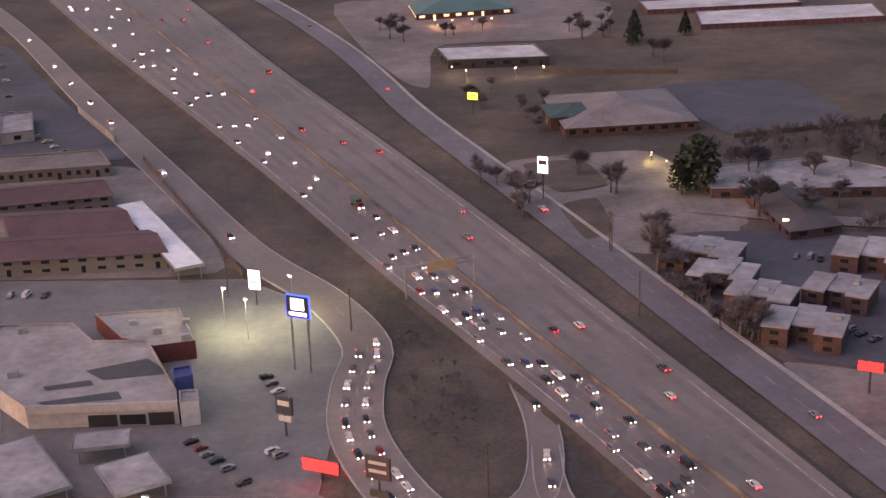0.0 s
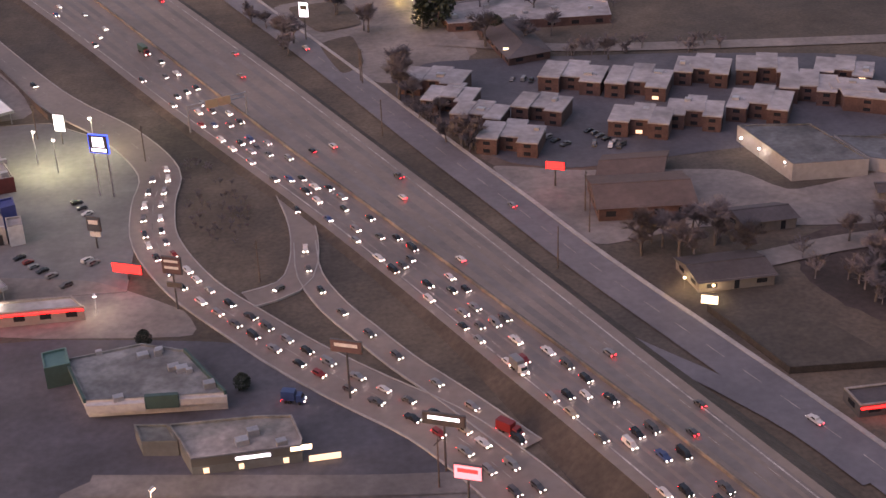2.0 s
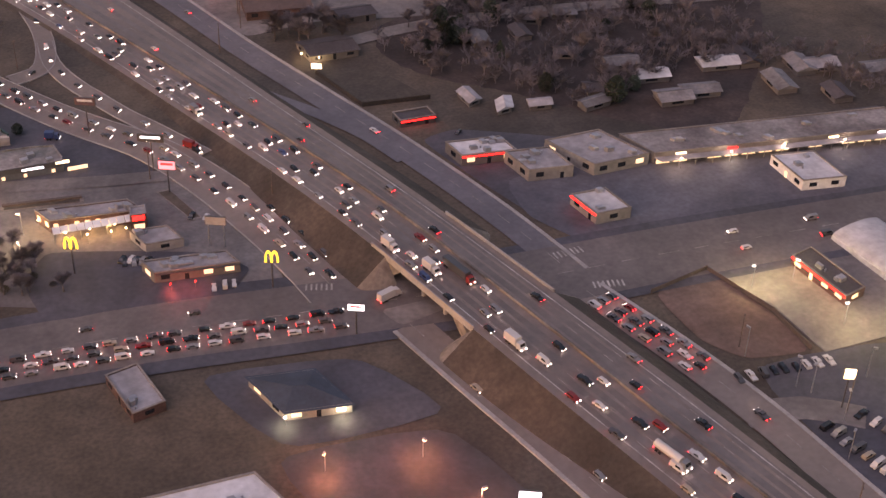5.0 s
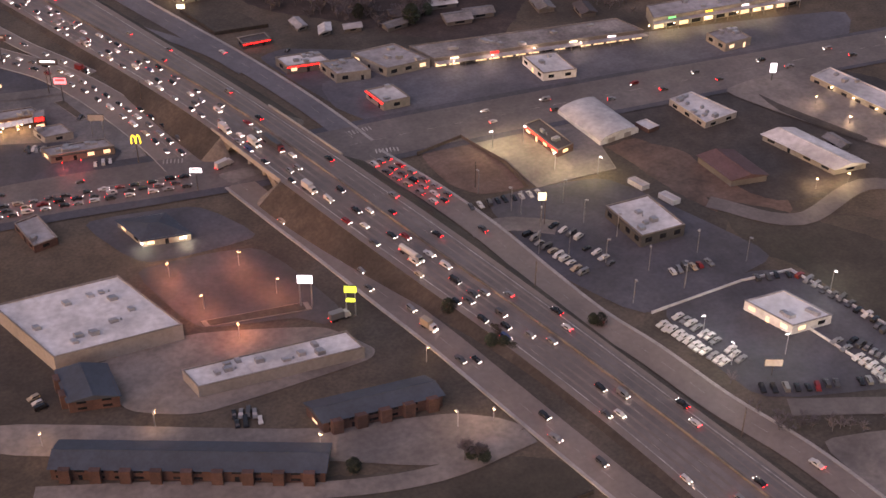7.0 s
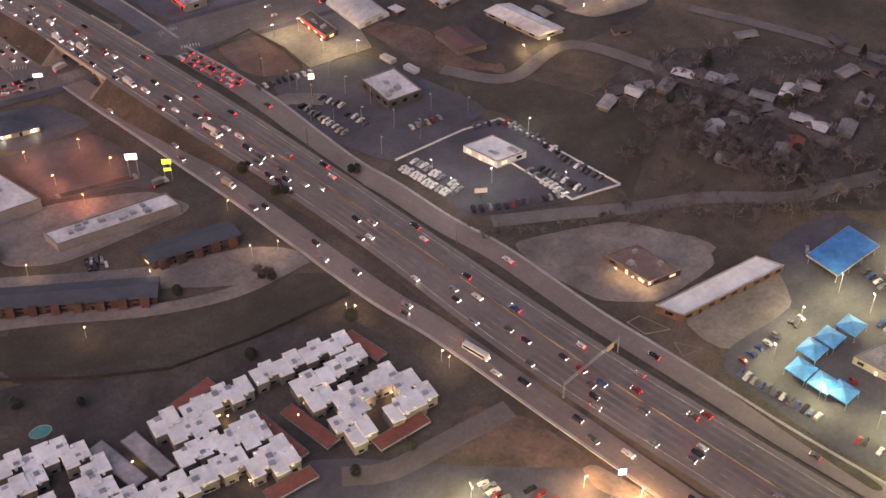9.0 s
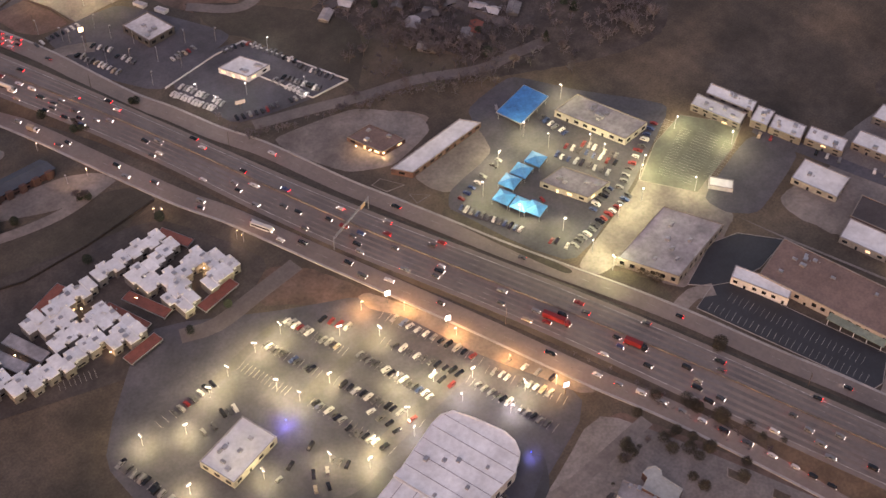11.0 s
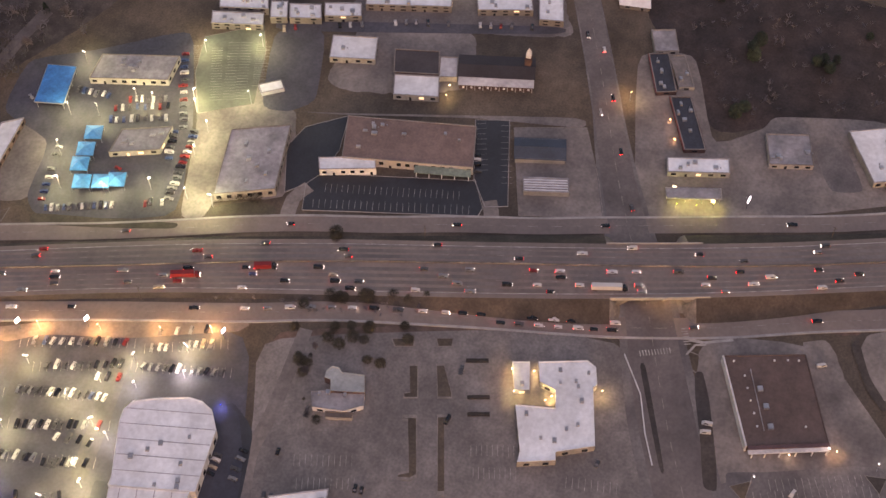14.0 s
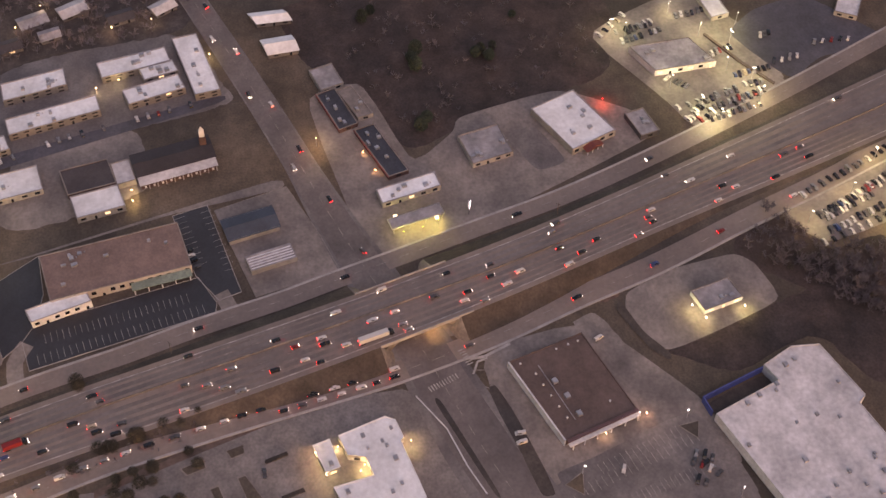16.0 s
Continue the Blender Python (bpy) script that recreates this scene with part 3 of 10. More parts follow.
lot("mall_lot", "large dark asphalt shopping centre car park", MALL_LOT, 129, 94, 176, 91, 268, 79, 358, 63, 334, 35, 177, 43, 139, 54, 128, 73)
lot("gas_lot", "brightly lit pale concrete filling station forecourt", LOT, 164, 34, 194, 39, 209, 24, 204, -6, 173, -6, 171, 14)
lot("apron_a", "pale concrete apron under a bridge", LOT, 74, 71, 85, 69, 86, 53, 75, 54, 73, 59)
lot("apron_b", "pale concrete apron under a bridge", LOT, 77, 45, 97, 43, 87, 32, 78, 34, 84, 40)
lot("apron_c", "warm lit concrete apron under a bridge", LOT, 223.1, -513.2, 218.5, -502.6, 221.3, -492.6, 229.5, -492.0, 236.7, -499.3, 243.5, -510)
lot("apron_d", "warm lit concrete apron under a bridge", LOT, 242.0, -528.2, 244.5, -535.9, 246.4, -544.2, 240.8, -550.6, 235.7, -548.7, 234.4, -540.8, 234.3, -531.8)
lot("apartment_strip", "dark asphalt strip between apartment rows", LOT_DARK, 362, -307, 395, -452, 389, -452, 354, -309)
lot("dirt_lot", "fenced plot of bare red soil", DIRT, 144, 30, 163, 34, 169, 12, 170, -5, 153, -2, 146, 8)
lot("dealership_lot", "dark asphalt dealership car park with lamp posts", LOT_DARK, 152, -4, 198, -8, 216, -48, 226, -73, 171, -83, 158, -57, 154, -36)
lot("walled_lot", "asphalt car lot walled in white", LOT_DARK, 175, -80, 213, -75, 225, -80, 243, -141, 221, -139, 180, -127)
lot("bank_drive_lot", "dark asphalt bank car park", LOT_DARK, 24, 37, 64, 31, 79, 4, 38, 4)
lot("warehouse_lot", "dark asphalt store car park under orange lamps", LOT_WET, 34, 4, 76, 1, 89, -42, 81, -47, 75, -40, 47, -34, 42, -24)
lot("strip_lot", "pale concrete lot round a long low store", LOT, 9, -37, 43, -34, 81, -47, 91, -63, 88, -67, 36, -70, 18, -61)
lot("side_street", "pale residential street and parking", LOT, -19, -49, 62, -88, 100, -97, 111, -104, 117, -111, 88, -115, 61, -100, -22, -62)
lot("brown_store_lot", "pale concrete store lot", LOT, 186, -146, 231, -158, 250, -185, 246, -197, 216, -202, 197, -190, 188, -166)
lot("red_strip_lot", "pale concrete lot beside a long brick store", LOT, 217, -212, 267, -212, 279, -235, 221, -234, 217, -224)
lot("sales_lot", "brightly lit asphalt sales lot of a dealership", LOT_DARK, 212, -241.5, 222, -232, 257, -229, 268, -198, 304, -196, 318, -226, 345, -268, 314, -280, 284, -291, 227.4, -305.2)
lot("apartments_white_lot", "worn asphalt between white-roofed apartments", YARD, -41, -116, -3, -118, 76, -139, 116, -149, 137, -208, 79, -226, -41, -178)
lot("electronics_lot", "large dark asphalt store car park with painted bays", LOT_DARK, 71, -196, 118, -231, 156, -254, 179, -357, 135, -370, 80, -378, 19, -306, 15, -241)
lot("bank_plaza_lot", "grey asphalt car park with planted islands", PLAZA, 176, -361, 206, -460, 214, -515, 159, -535, 130, -542, 58, -390, 93, -381, 136, -373)
lot("driveway_lit", "brightly lit concrete driveway between lots", LOT, 227.4, -305.2, 285.7, -292.6, 312, -281, 326, -285, 304, -338, 292, -338, 281.5, -307, 249, -318, 231.3, -316)
lot("grey_store_lot", "pale concrete beside a grey store", LOT, 291, -304, 304, -338, 251, -350, 243, -318, 275, -306)
lot("blacktop_front", "fresh blacktop office car park with painted bays", BLACKTOP, 247, -358, 262, -355, 270, -360, 284, -431, 269, -438, 264, -437)
lot("blacktop_side", "fresh blacktop strip beside an office", BLACKTOP, 321, -422, 325, -438, 273, -449, 270, -439, 285, -430)
lot("blacktop_curve", "fresh blacktop drive curving behind an office", BLACKTOP, 282, -339, 296, -344, 308, -362, 286, -364, 270, -360, 262, -355, 255, -347)
lot("church_lot", "asphalt church car park", LOT_DARK, 355, -308, 362, -334, 313, -344, 303, -333, 302, -319)
lot("church_lot_b", "pale drive behind a church", LOT, 304, -335, 309, -359, 336, -473, 329, -475, 322, -420, 308, -360)
lot("play_yard", "pale yard with low walls round small buildings", LOT, 321, -441, 330, -475, 298, -487, 277, -493, 269, -455)
lot("corner_lot", "pale concrete corner lot with small shops", LOT, 387, -489, 393, -519, 333, -535, 351, -558, 360, -561, 371, -614, 351, -646, 334, -658, 290, -552, 279, -507)
lot("dark_patch", "dark resealed patch of a car park", ASPHALT, 345, -581, 349, -597, 323, -608, 319, -592)
lot("retail_lot", "worn tan lot round a brown-roofed store", LOT, 225, -542, 233, -596, 185, -633, 152, -643, 130, -562)
lot("kiosk_lot", "bare concrete lot round a lit kiosk", LOT, 243.6, -614.1, 253.0, -636.1, 257.1, -668.8, 250.4, -675.9, 228.8, -681.8, 218.2, -651.4, 210.2, -623.9, 227.3, -611.0)
lot("dealer_east_lot", "brightly lit dealership car park", LOT, 407, -635, 432, -693, 401, -718, 356, -730, 332, -673, 353, -665)
lot("auction_lot", "lit car lot behind dark scrub", LOT, 282, -694, 315, -764, 329, -808, 274, -784, 253, -710)
lot("warehouse_white_lot", "asphalt yard beside a white warehouse", ASPHALT, 155, -557, 182, -628, 159, -638, 117, -645, 132, -561)

# ---- buildings ----
def inside(x, y, p):
    hit = False
    for (x0, y0), (x1, y1) in zip(p, p[1:] + p[:1]):
        if (y0 > y) != (y1 > y) and x < (x1 - x0) * (y - y0) / (y1 - y0) + x0:
            hit = not hit
    return hit


def floor_at(x, y):
    """The height of the paving at a place."""
    return max([0.0] + [z for _, p, z in LOTS if inside(x, y, p)])


random.seed(4)
FOOTPRINTS = []


def opening(parent, name, m, side, u, z, wide, high, w, d, k=0.0, label="", proud=0.06):
    """A window or door set in a wall, with a frame round it; side 0 front, 1 back, 2 west end, 3 east end; u along the wall."""
    s = Shape()
    if side < 2:
        y = -d / 2 if side == 0 else d / 2
        q = -1 if side == 0 else 1
        s.box(u - wide / 2, u + wide / 2, min(y, y + q * proud), max(y, y + q * proud), z, z + high)
    else:
        x = -w / 2 if side == 2 else w / 2
        q = -1 if side == 2 else 1
        s.box(min(x, x + q * proud), max(x, x + q * proud), u - wide / 2, u + wide / 2, z, z + high)
    return part(name, s.sheared(k), m, parent, label)


def building(name, label, x, y, ang, w, d, h, k=0.0, wall=None, roof=None, style="flat", units=0, floors=1, win=4.6, lit=0.0,
             front=None, ends=True, band=None, category="building", trim=None, glass=None, door=True, steps=0, wings=0):
    """A house or store: walls, a roof with parapet or pitched planes, rooftop units, windows and doors as parts."""
    ob = thing(name, label, category, pose(x, y, 0, 0, 0, ang))
    wall, roof, trim = wall or GREY_WALL, roof or GREY_ROOF, trim or (GREY_ROOF if roof is WHITE_ROOF else CURB_OLD)
    k = max(-0.6, min(0.6, k))
    a, b = w / 2, d / 2
    FOOTPRINTS.append((x, y, 0.55 * max(w, d)))
    if steps:
        trim = roof
        shape = Shape()
        for i in range(steps):
            u0, u1 = -a + w * i / steps, -a + w * (i + 1) / steps
            v = b * 0.26 * (1 if i % 2 else -1) * random.uniform(0.6, 1.2)
            up = h + random.uniform(-0.25, 0.25)
            shape.box(u0, u1, -b + v, b + v, 0, up)
            deck = Shape().box(u0 - 0.25, u1 + 0.25, -b + v - 0.3, b + v + 0.3, up, up + 0.35, 0.08)
            part("roof", deck.sheared(k), roof, ob)
            for f in range(2):
                z = h * 0.15 + f * h / 2
                m = LIT_WIN if random.random() < lit else GLASS_DARK
                part("window", Shape().box((u0 + u1) / 2 - 0.9, (u0 + u1) / 2 + 0.9, -b + v - 0.06, -b + v, z, z + h * 0.22).sheared(k), m, ob)
                if steps < 3:
                    break
                if i == 0:
                    part("window", Shape().box(u0 - 0.06, u0, v - 0.9, v + 0.9, z, z + h * 0.22).sheared(k), GLASS_DARK, ob)
        part("wall", shape.sheared(k), wall, ob)
        if steps == 2:
            stacks = Shape()
            for u, v in ((-a * 0.9, -b), (0.1, b), (a * 0.9, b * 0.9), (a * 0.35, -b * 0.8)):
                stacks.box(u - 0.5, u + 0.5, v - 0.5, v + 0.5, h * 0.9, h + 1.1, 0.08)
            part("chimney_stacks", stacks, roof, ob)
    elif style == "flat":
        t = 0.35
        s = Shape().ring(-a, a, -b, b, 0, h, t, 0.9)
        walls = part("wall", s.sheared(k), wall, ob)
        r = Shape().box(-a + t, a - t, -b + t, b - t, h - 0.9, h - 0.35)
        part("roof", r.sheared(k), roof, ob)
        c = Shape().ring(-a - 0.08, a + 0.08, -b - 0.08, b + 0.08, h - 0.1, h + 0.12, t + 0.13, 0.3)
        part("parapet_cap", c.sheared(k), trim, walls)
        n = int(w / 14) if w > 40 else 0
        for i in range(1, n):
            u = -a + w * i / n
            part("roof_seam", Shape().box(u - 0.06, u + 0.06, -b + t, b - t, h - 0.35, h - 0.3).sheared(k), roof, ob)
    else:
        part("wall", Shape().box(-a, a, -b, b, 0, h).sheared(k), wall, ob)
        o, e = 0.6, h - 0.15
        top = h + (0.34 if min(a, b) < 5.5 else 0.22) * min(b, a)
        run = 0.0 if style == "gable" else min(b, a * 0.9)
        s = Shape()
        L0, L1, R0, R1 = (-a - o, -b - o, e), (-a - o, b + o, e), (a + o, -b - o, e), (a + o, b + o, e)
        T0, T1 = (-a - o + run, 0, top), (a + o - run, 0, top)
        s.poly([L0, R0, T1, T0]).poly([R1, L1, T0, T1]).poly([L0, T0, L1]).poly([R0, R1, T1]).poly([L1, R1, R0, L0])
        planes = part("roof", s.sheared(k), roof, ob)
        for i in range(wings):
            u = -a + w * (i + 0.5) / wings
            q = -1 if (front or 0) == 0 else 1
            part("bay", Shape().box(u - 1.5, u + 1.5, min(q * b, q * (b + 1.6)), max(q * b, q * (b + 1.6)), 0, h + 0.4).sheared(k), wall, ob)
        ridge = Shape().box(-a - o + run, a + o - run, -0.2, 0.2, top - 0.1, top + 0.08)
        part("ridge_cap", ridge.sheared(k), roof, planes)
    for i in range(units):
        u, v = random.uniform(-a * 0.82, a * 0.82), random.uniform(-b * 0.7, b * 0.7)
        z = h - 0.35
        s, q = random.uniform(0.7, 1.3), random.uniform(0.6, 1.1)
        part("rooftop_unit", Shape().box(u - s, u + s, v - q, v + q, z, z + random.uniform(0.8, 1.5), 0.06).sheared(k), METAL, ob)
        if i % 8 == 0:
            part("roof_vent", Shape().tube((u + 2.2 + k * v, v, z), (u + 2.2 + k * v, v, z + 0.8), 0.25, 0.25, 8), METAL, ob)
    if front is None:
        front = 1 if ang > 60 else 0
    if steps:
        win = 0
    end = 3 if ang < -45 else 2
    pane = glass or GLASS_DARK
    fl = h / floors
    if win:
        for f in range(floors):
            for side, length in ((front, w), (end, d)):
                if side == end and not ends:
                    continue
                n = max(1, int((length - 1.5) / win))
                for i in range(n):
                    u = -length / 2 + length * (i + 0.5) / n
                    isdoor = door and f == 0 and i % 4 == 1 and side == front
                    m = LIT_WIN if random.random() < lit else pane
                    if isdoor:
                        opening(ob, "door", m, side, u, 0.1, 1.1, min(2.1, fl * 0.8), w, d, k)
                    else:
                        opening(ob, "window", m, side, u, f * fl + fl * 0.34, win * 0.5, fl * 0.38, w, d, k)
    if band:
        q = -1 if front == 0 else 1
        s = Shape().box(-a * 0.98, a * 0.98, min(q * b, q * (b + 0.5)), max(q * b, q * (b + 0.5)), h - 0.7, h - 0.48)
        part("fascia", s.sheared(k), band, ob, "coloured fascia along the front")
    return ob


def canopy(name, label, x, y, ang, w, d, h, m, edge=None):
    """A roof on posts."""
    ob = thing(name, label, "canopy", pose(x, y, 0, 0, 0, ang))
    a, b = w / 2, d / 2
    part("roof", Shape().box(-a, a, -b, b, h - 0.5, h, 0.15), m, ob)
    part("rim", Shape().box(-a - 0.1, a + 0.1, -b - 0.1, -b, h - 0.7, h + 0.05).box(-a - 0.1, a + 0.1, b, b + 0.1, h - 0.7, h + 0.05).box(-a - 0.1, -a, -b, b, h - 0.7, h + 0.05).box(a, a + 0.1, -b, b, h - 0.7, h + 0.05), edge or METAL, ob)
    n = max(2, int(w / 8) + 1)
    for i in range(n):
        u = -a + 1 + (w - 2) * i / (n - 1)
        for v in (-b + 0.8, b - 0.8):
            part("post", Shape().tube((u, v, 0), (u, v, h - 0.5), 0.15, 0.15, 6), METAL, ob)
    return ob


storage_a = building("storage_building", "long white-roofed storage units with dark red doors", 152.7, 595.8, 2.4, 78.3, 29.4, 3.0, k=0.15, wall=STORAGE_WALL, roof=PALE_ROOF, win=0, category='storage')
storage_b = building("storage_building", "long white-roofed storage units with dark red doors", 129.5, 629.1, 3.2, 69.6, 22.2, 3.0, k=0.03, wall=STORAGE_WALL, roof=PALE_ROOF, win=0, category='storage')
building("bank_building", "brick bank with green hip roof and lit arches", 12.2, 642.0, 8.8, 44.4, 30.1, 2.95, k=0.03, wall=BRICK, roof=GREEN_ROOF, style='hip', lit=0.9, win=5)
building("store_building", "dark store with a flat white roof", 22.0, 536.6, -0.4, 38.8, 24.0, 3.67, k=-0.19, wall=NIGHT_WALL, roof=PALE_ROOF, win=6, lit=0.1)
building("school_building", "low brick school with a grey hip roof", 59.2, 445.4, -85.1, 42.4, 42.0, 3.38, k=0.01, wall=BRICK, roof=SCHOOL_ROOF, style='hip', win=4)
building("house", "low brick house with dark hip roof", 90.8, 341.7, -84.0, 34.4, 13.7, 2.66, k=-0.14, wall=BRICK, roof=DARK_ROOF, style='hip')
building("motel_block", "flat-roofed grey motel block", -141.4, 455.6, -74.1, 26.9, 10.6, 3.74, k=-0.10, wall=GREY_WALL, roof=GREY_ROOF)
building("motel_block", "flat-roofed tan motel block with dark windows", -122.6, 407.6, 6.1, 42.0, 17.8, 3.60, k=-0.29, wall=TAN_WALL, roof=LOT, win=2.6)
building("motel_block", "two-storey motel block with a dark maroon roof", -112.7, 373.8, 10.8, 35.7, 17.0, 4.32, k=-0.28, wall=TAN_WALL, roof=MAROON_ROOF, style='gable', floors=2, win=4)
building("motel_block", "two-storey motel block with a dark maroon roof", -98.4, 346.6, 2.5, 31.0, 21.6, 4.39, k=-0.37, wall=TAN_WALL, roof=MAROON_ROOF, style='gable', floors=2, win=4)
building("motel_block", "two-storey motel block with a dark maroon roof", -94.5, 328.6, 2.8, 45.3, 17.2, 4.39, k=-0.41, wall=TAN_WALL, roof=MAROON_ROOF, style='gable', floors=2, win=4)
canopy("carport", "long white metal carport roof", -72.6, 336.4, -64.3, 56.2, 7.1, 4.2, WHITE_ROOF)
canopy("carport", "broad grey metal carport", -75.3, 215.8, -58.6, 22.0, 11.3, 3.5, GREY_ROOF)
canopy("carport", "small grey metal carport", -63.1, 225.6, 7.2, 10.1, 6.0, 3.6, GREY_ROOF)
canopy("carport", "square grey metal carport", -55.0, 212.5, -61.2, 11.7, 9.7, 3.6, GREY_ROOF)
building("car_wash", "low car wash with a glowing red stripe", -45.9, 200.7, -2.4, 27.0, 5.0, 3.4, k=-0.60, wall=GREY_WALL, roof=GREY_ROOF, band=LIT_RED, lit=0.25)
building("apartment_block", "two-storey brick apartment block with pale flat roof", 74.9, 265.2, -24.2, 16.1, 11.2, 4.32, k=0.0, wall=BRICK, roof=GREY_ROOF, floors=2, win=5, units=1, lit=0.04, category='apartments', steps=3)
building("apartment_block", "two-storey brick apartment block with pale flat roof", 110.6, 267.8, -25.0, 15.8, 11.0, 4.32, k=0.0, wall=BRICK, roof=GREY_ROOF, floors=2, win=5, units=1, lit=0.04, category='apartments', steps=3)
building("apartment_block", "two-storey brick apartment block with pale flat roof", 87.4, 283.3, -30.4, 14.2, 10.5, 4.32, k=0.0, wall=BRICK, roof=GREY_ROOF, floors=2, win=5, units=1, lit=0.04, category='apartments', steps=3)
building("apartment_block", "two-storey brick apartment block with pale flat roof", 69.6, 281.7, -28.4, 14.1, 9.5, 4.32, k=0.0, wall=BRICK, roof=GREY_ROOF, floors=2, win=5, units=1, lit=0.04, category='apartments', steps=3)
building("apartment_block", "two-storey brick apartment block with pale flat roof", 64.1, 295.6, -26.0, 14.1, 10.5, 4.32, k=0.0, wall=BRICK, roof=GREY_ROOF, floors=2, win=5, units=1, lit=0.04, category='apartments', steps=3)
building("apartment_block", "two-storey brick apartment block with pale flat roof", 62.1, 310.2, -26.8, 18.3, 11.0, 4.32, k=0.0, wall=BRICK, roof=GREY_ROOF, floors=2, win=5, units=1, lit=0.04, category='apartments', steps=3)
building("apartment_block", "two-storey brick apartment block with pale flat roof", 101.2, 303.8, -25.7, 18.0, 12.7, 4.32, k=0.0, wall=BRICK, roof=GREY_ROOF, floors=2, win=5, units=1, lit=0.04, category='apartments', steps=3)
building("apartment_block", "two-storey brick apartment block with pale flat roof", 118.2, 295.4, -25.9, 17.2, 13.8, 4.32, k=0.0, wall=BRICK, roof=GREY_ROOF, floors=2, win=5, units=1, lit=0.04, category='apartments', steps=3)
building("apartment_block", "two-storey brick apartment block with pale flat roof", 125.9, 269.2, -23.2, 14.6, 10.6, 4.32, k=0.0, wall=BRICK, roof=GREY_ROOF, floors=2, win=5, units=1, lit=0.04, category='apartments', steps=3)
building("apartment_block", "two-storey brick apartment block with pale flat roof", 144.9, 270.9, -28.3, 16.1, 13.5, 4.32, k=0.0, wall=BRICK, roof=GREY_ROOF, floors=2, win=5, units=1, lit=0.04, category='apartments', steps=3)
building("apartment_block", "two-storey brick apartment block with pale flat roof", 162.1, 279.8, -23.9, 15.1, 12.5, 4.32, k=0.0, wall=BRICK, roof=GREY_ROOF, floors=2, win=5, units=1, lit=0.04, category='apartments', steps=3)
building("apartment_block", "two-storey brick apartment block with pale flat roof", 138.2, 299.3, -24.6, 15.2, 12.3, 4.32, k=0.0, wall=BRICK, roof=GREY_ROOF, floors=2, win=5, units=1, lit=0.04, category='apartments', steps=3)
building("apartment_block", "two-storey brick apartment block with pale flat roof", 155.8, 295.3, -20.6, 17.0, 11.6, 4.32, k=0.0, wall=BRICK, roof=GREY_ROOF, floors=2, win=5, units=1, lit=0.04, category='apartments', steps=3)
building("apartment_block", "two-storey brick apartment block with pale flat roof", 176.1, 288.0, -27.3, 15.9, 11.2, 4.32, k=0.0, wall=BRICK, roof=GREY_ROOF, floors=2, win=5, units=1, lit=0.04, category='apartments', steps=3)
building("apartment_block", "two-storey brick apartment block with pale flat roof", 172.4, 270.5, 78.0, 13.2, 11.6, 4.32, k=0.32, wall=BRICK, roof=GREY_ROOF, floors=2, win=5, units=1, lit=0.04, category='apartments', steps=3)
building("apartment_block", "two-storey brick apartment block with pale flat roof", 187.7, 266.5, 75.8, 13.1, 12.4, 4.32, k=0.26, wall=BRICK, roof=GREY_ROOF, floors=2, win=5, units=1, lit=0.04, category='apartments', steps=3)
building("church", "low brick church with a brown pitched roof", 97.5, 224.8, -6.2, 22.7, 17.7, 3.67, k=-0.01, wall=BRICK, roof=MAROON_GRAVEL, style='gable')
building("church_hall", "brick church hall with a brown roof", 99.9, 239.5, -4.1, 16.0, 11.9, 3.67, k=0.34, wall=BRICK, roof=MAROON_GRAVEL, style='gable')
building("house", "small house with a dark shingle roof", 104.9, 186.1, -0.2, 16.6, 11.4, 2.66, k=-0.13, wall=TAN_WALL, roof=DARK_ROOF, style='gable')
building("house", "small house with a dark shingle roof", 173.3, 207.0, 5.5, 20.8, 10.1, 2.66, k=-0.07, wall=TAN_WALL, roof=DARK_ROOF, style='gable')
building("house", "small house with a dark shingle roof", 120.9, 208.1, 0.7, 12.7, 7.9, 2.88, k=-0.28, wall=TAN_WALL, roof=DARK_ROOF, style='gable')
building("house", "small house with a dark shingle roof", 137.6, 140.6, -84.1, 8.1, 4.4, 2.02, k=-0.22, wall=TAN_WALL, roof=GREY_ROOF, style='gable')
building("house", "small house with a dark shingle roof", 157.2, 129.3, -6.9, 7.0, 4.2, 2.02, k=0.10, wall=TAN_WALL, roof=GREY_ROOF, style='gable')
building("house", "small house with a white metal roof", 146.0, 131.7, 73.2, 6.6, 4.6, 2.02, k=-0.56, wall=TAN_WALL, roof=PALE_ROOF, style='gable')
building("store_building", "small dark store with red and white lights", 116.4, 133.6, -0.5, 11.6, 5.9, 2.66, k=-0.10, wall=DARK_WALL, roof=DARK_ROOF, band=LIT_RED, lit=0.5)
building("restaurant_building", "white-roofed restaurant with a glowing red edge", 127.9, 107.4, -6.6, 16.9, 8.8, 3.74, k=-0.31, wall=TAN_WALL, roof=PALE_ROOF, units=6, band=LIT_RED, lit=0.3)
building("restaurant_building", "brightly lit burger restaurant with white awnings", 13.2, 109.7, -6.1, 24.9, 6.4, 4.10, k=-0.60, wall=BRICK, roof=GREY_ROOF, units=6, lit=1.0, win=2.4)
building("store_building", "small grey flat-roofed store", 28.2, 93.8, -1.7, 10.1, 7.7, 2.88, k=-0.39, wall=GREY_WALL, roof=GREY_ROOF, units=1)
building("restaurant_building", "flat-roofed fast food restaurant with red lit counter windows", 33.8, 77.8, -6.1, 22.1, 6.1, 3.60, k=-0.45, wall=TAN_WALL, roof=GREY_ROOF, units=8, lit=0.5, band=DARK_WALL)
building("store_building", "flat-roofed store with white parapet", 141.1, 94.9, -7.3, 13.6, 11.7, 4.03, k=-0.34, wall=CREAM_WALL, roof=GREY_ROOF, units=4)
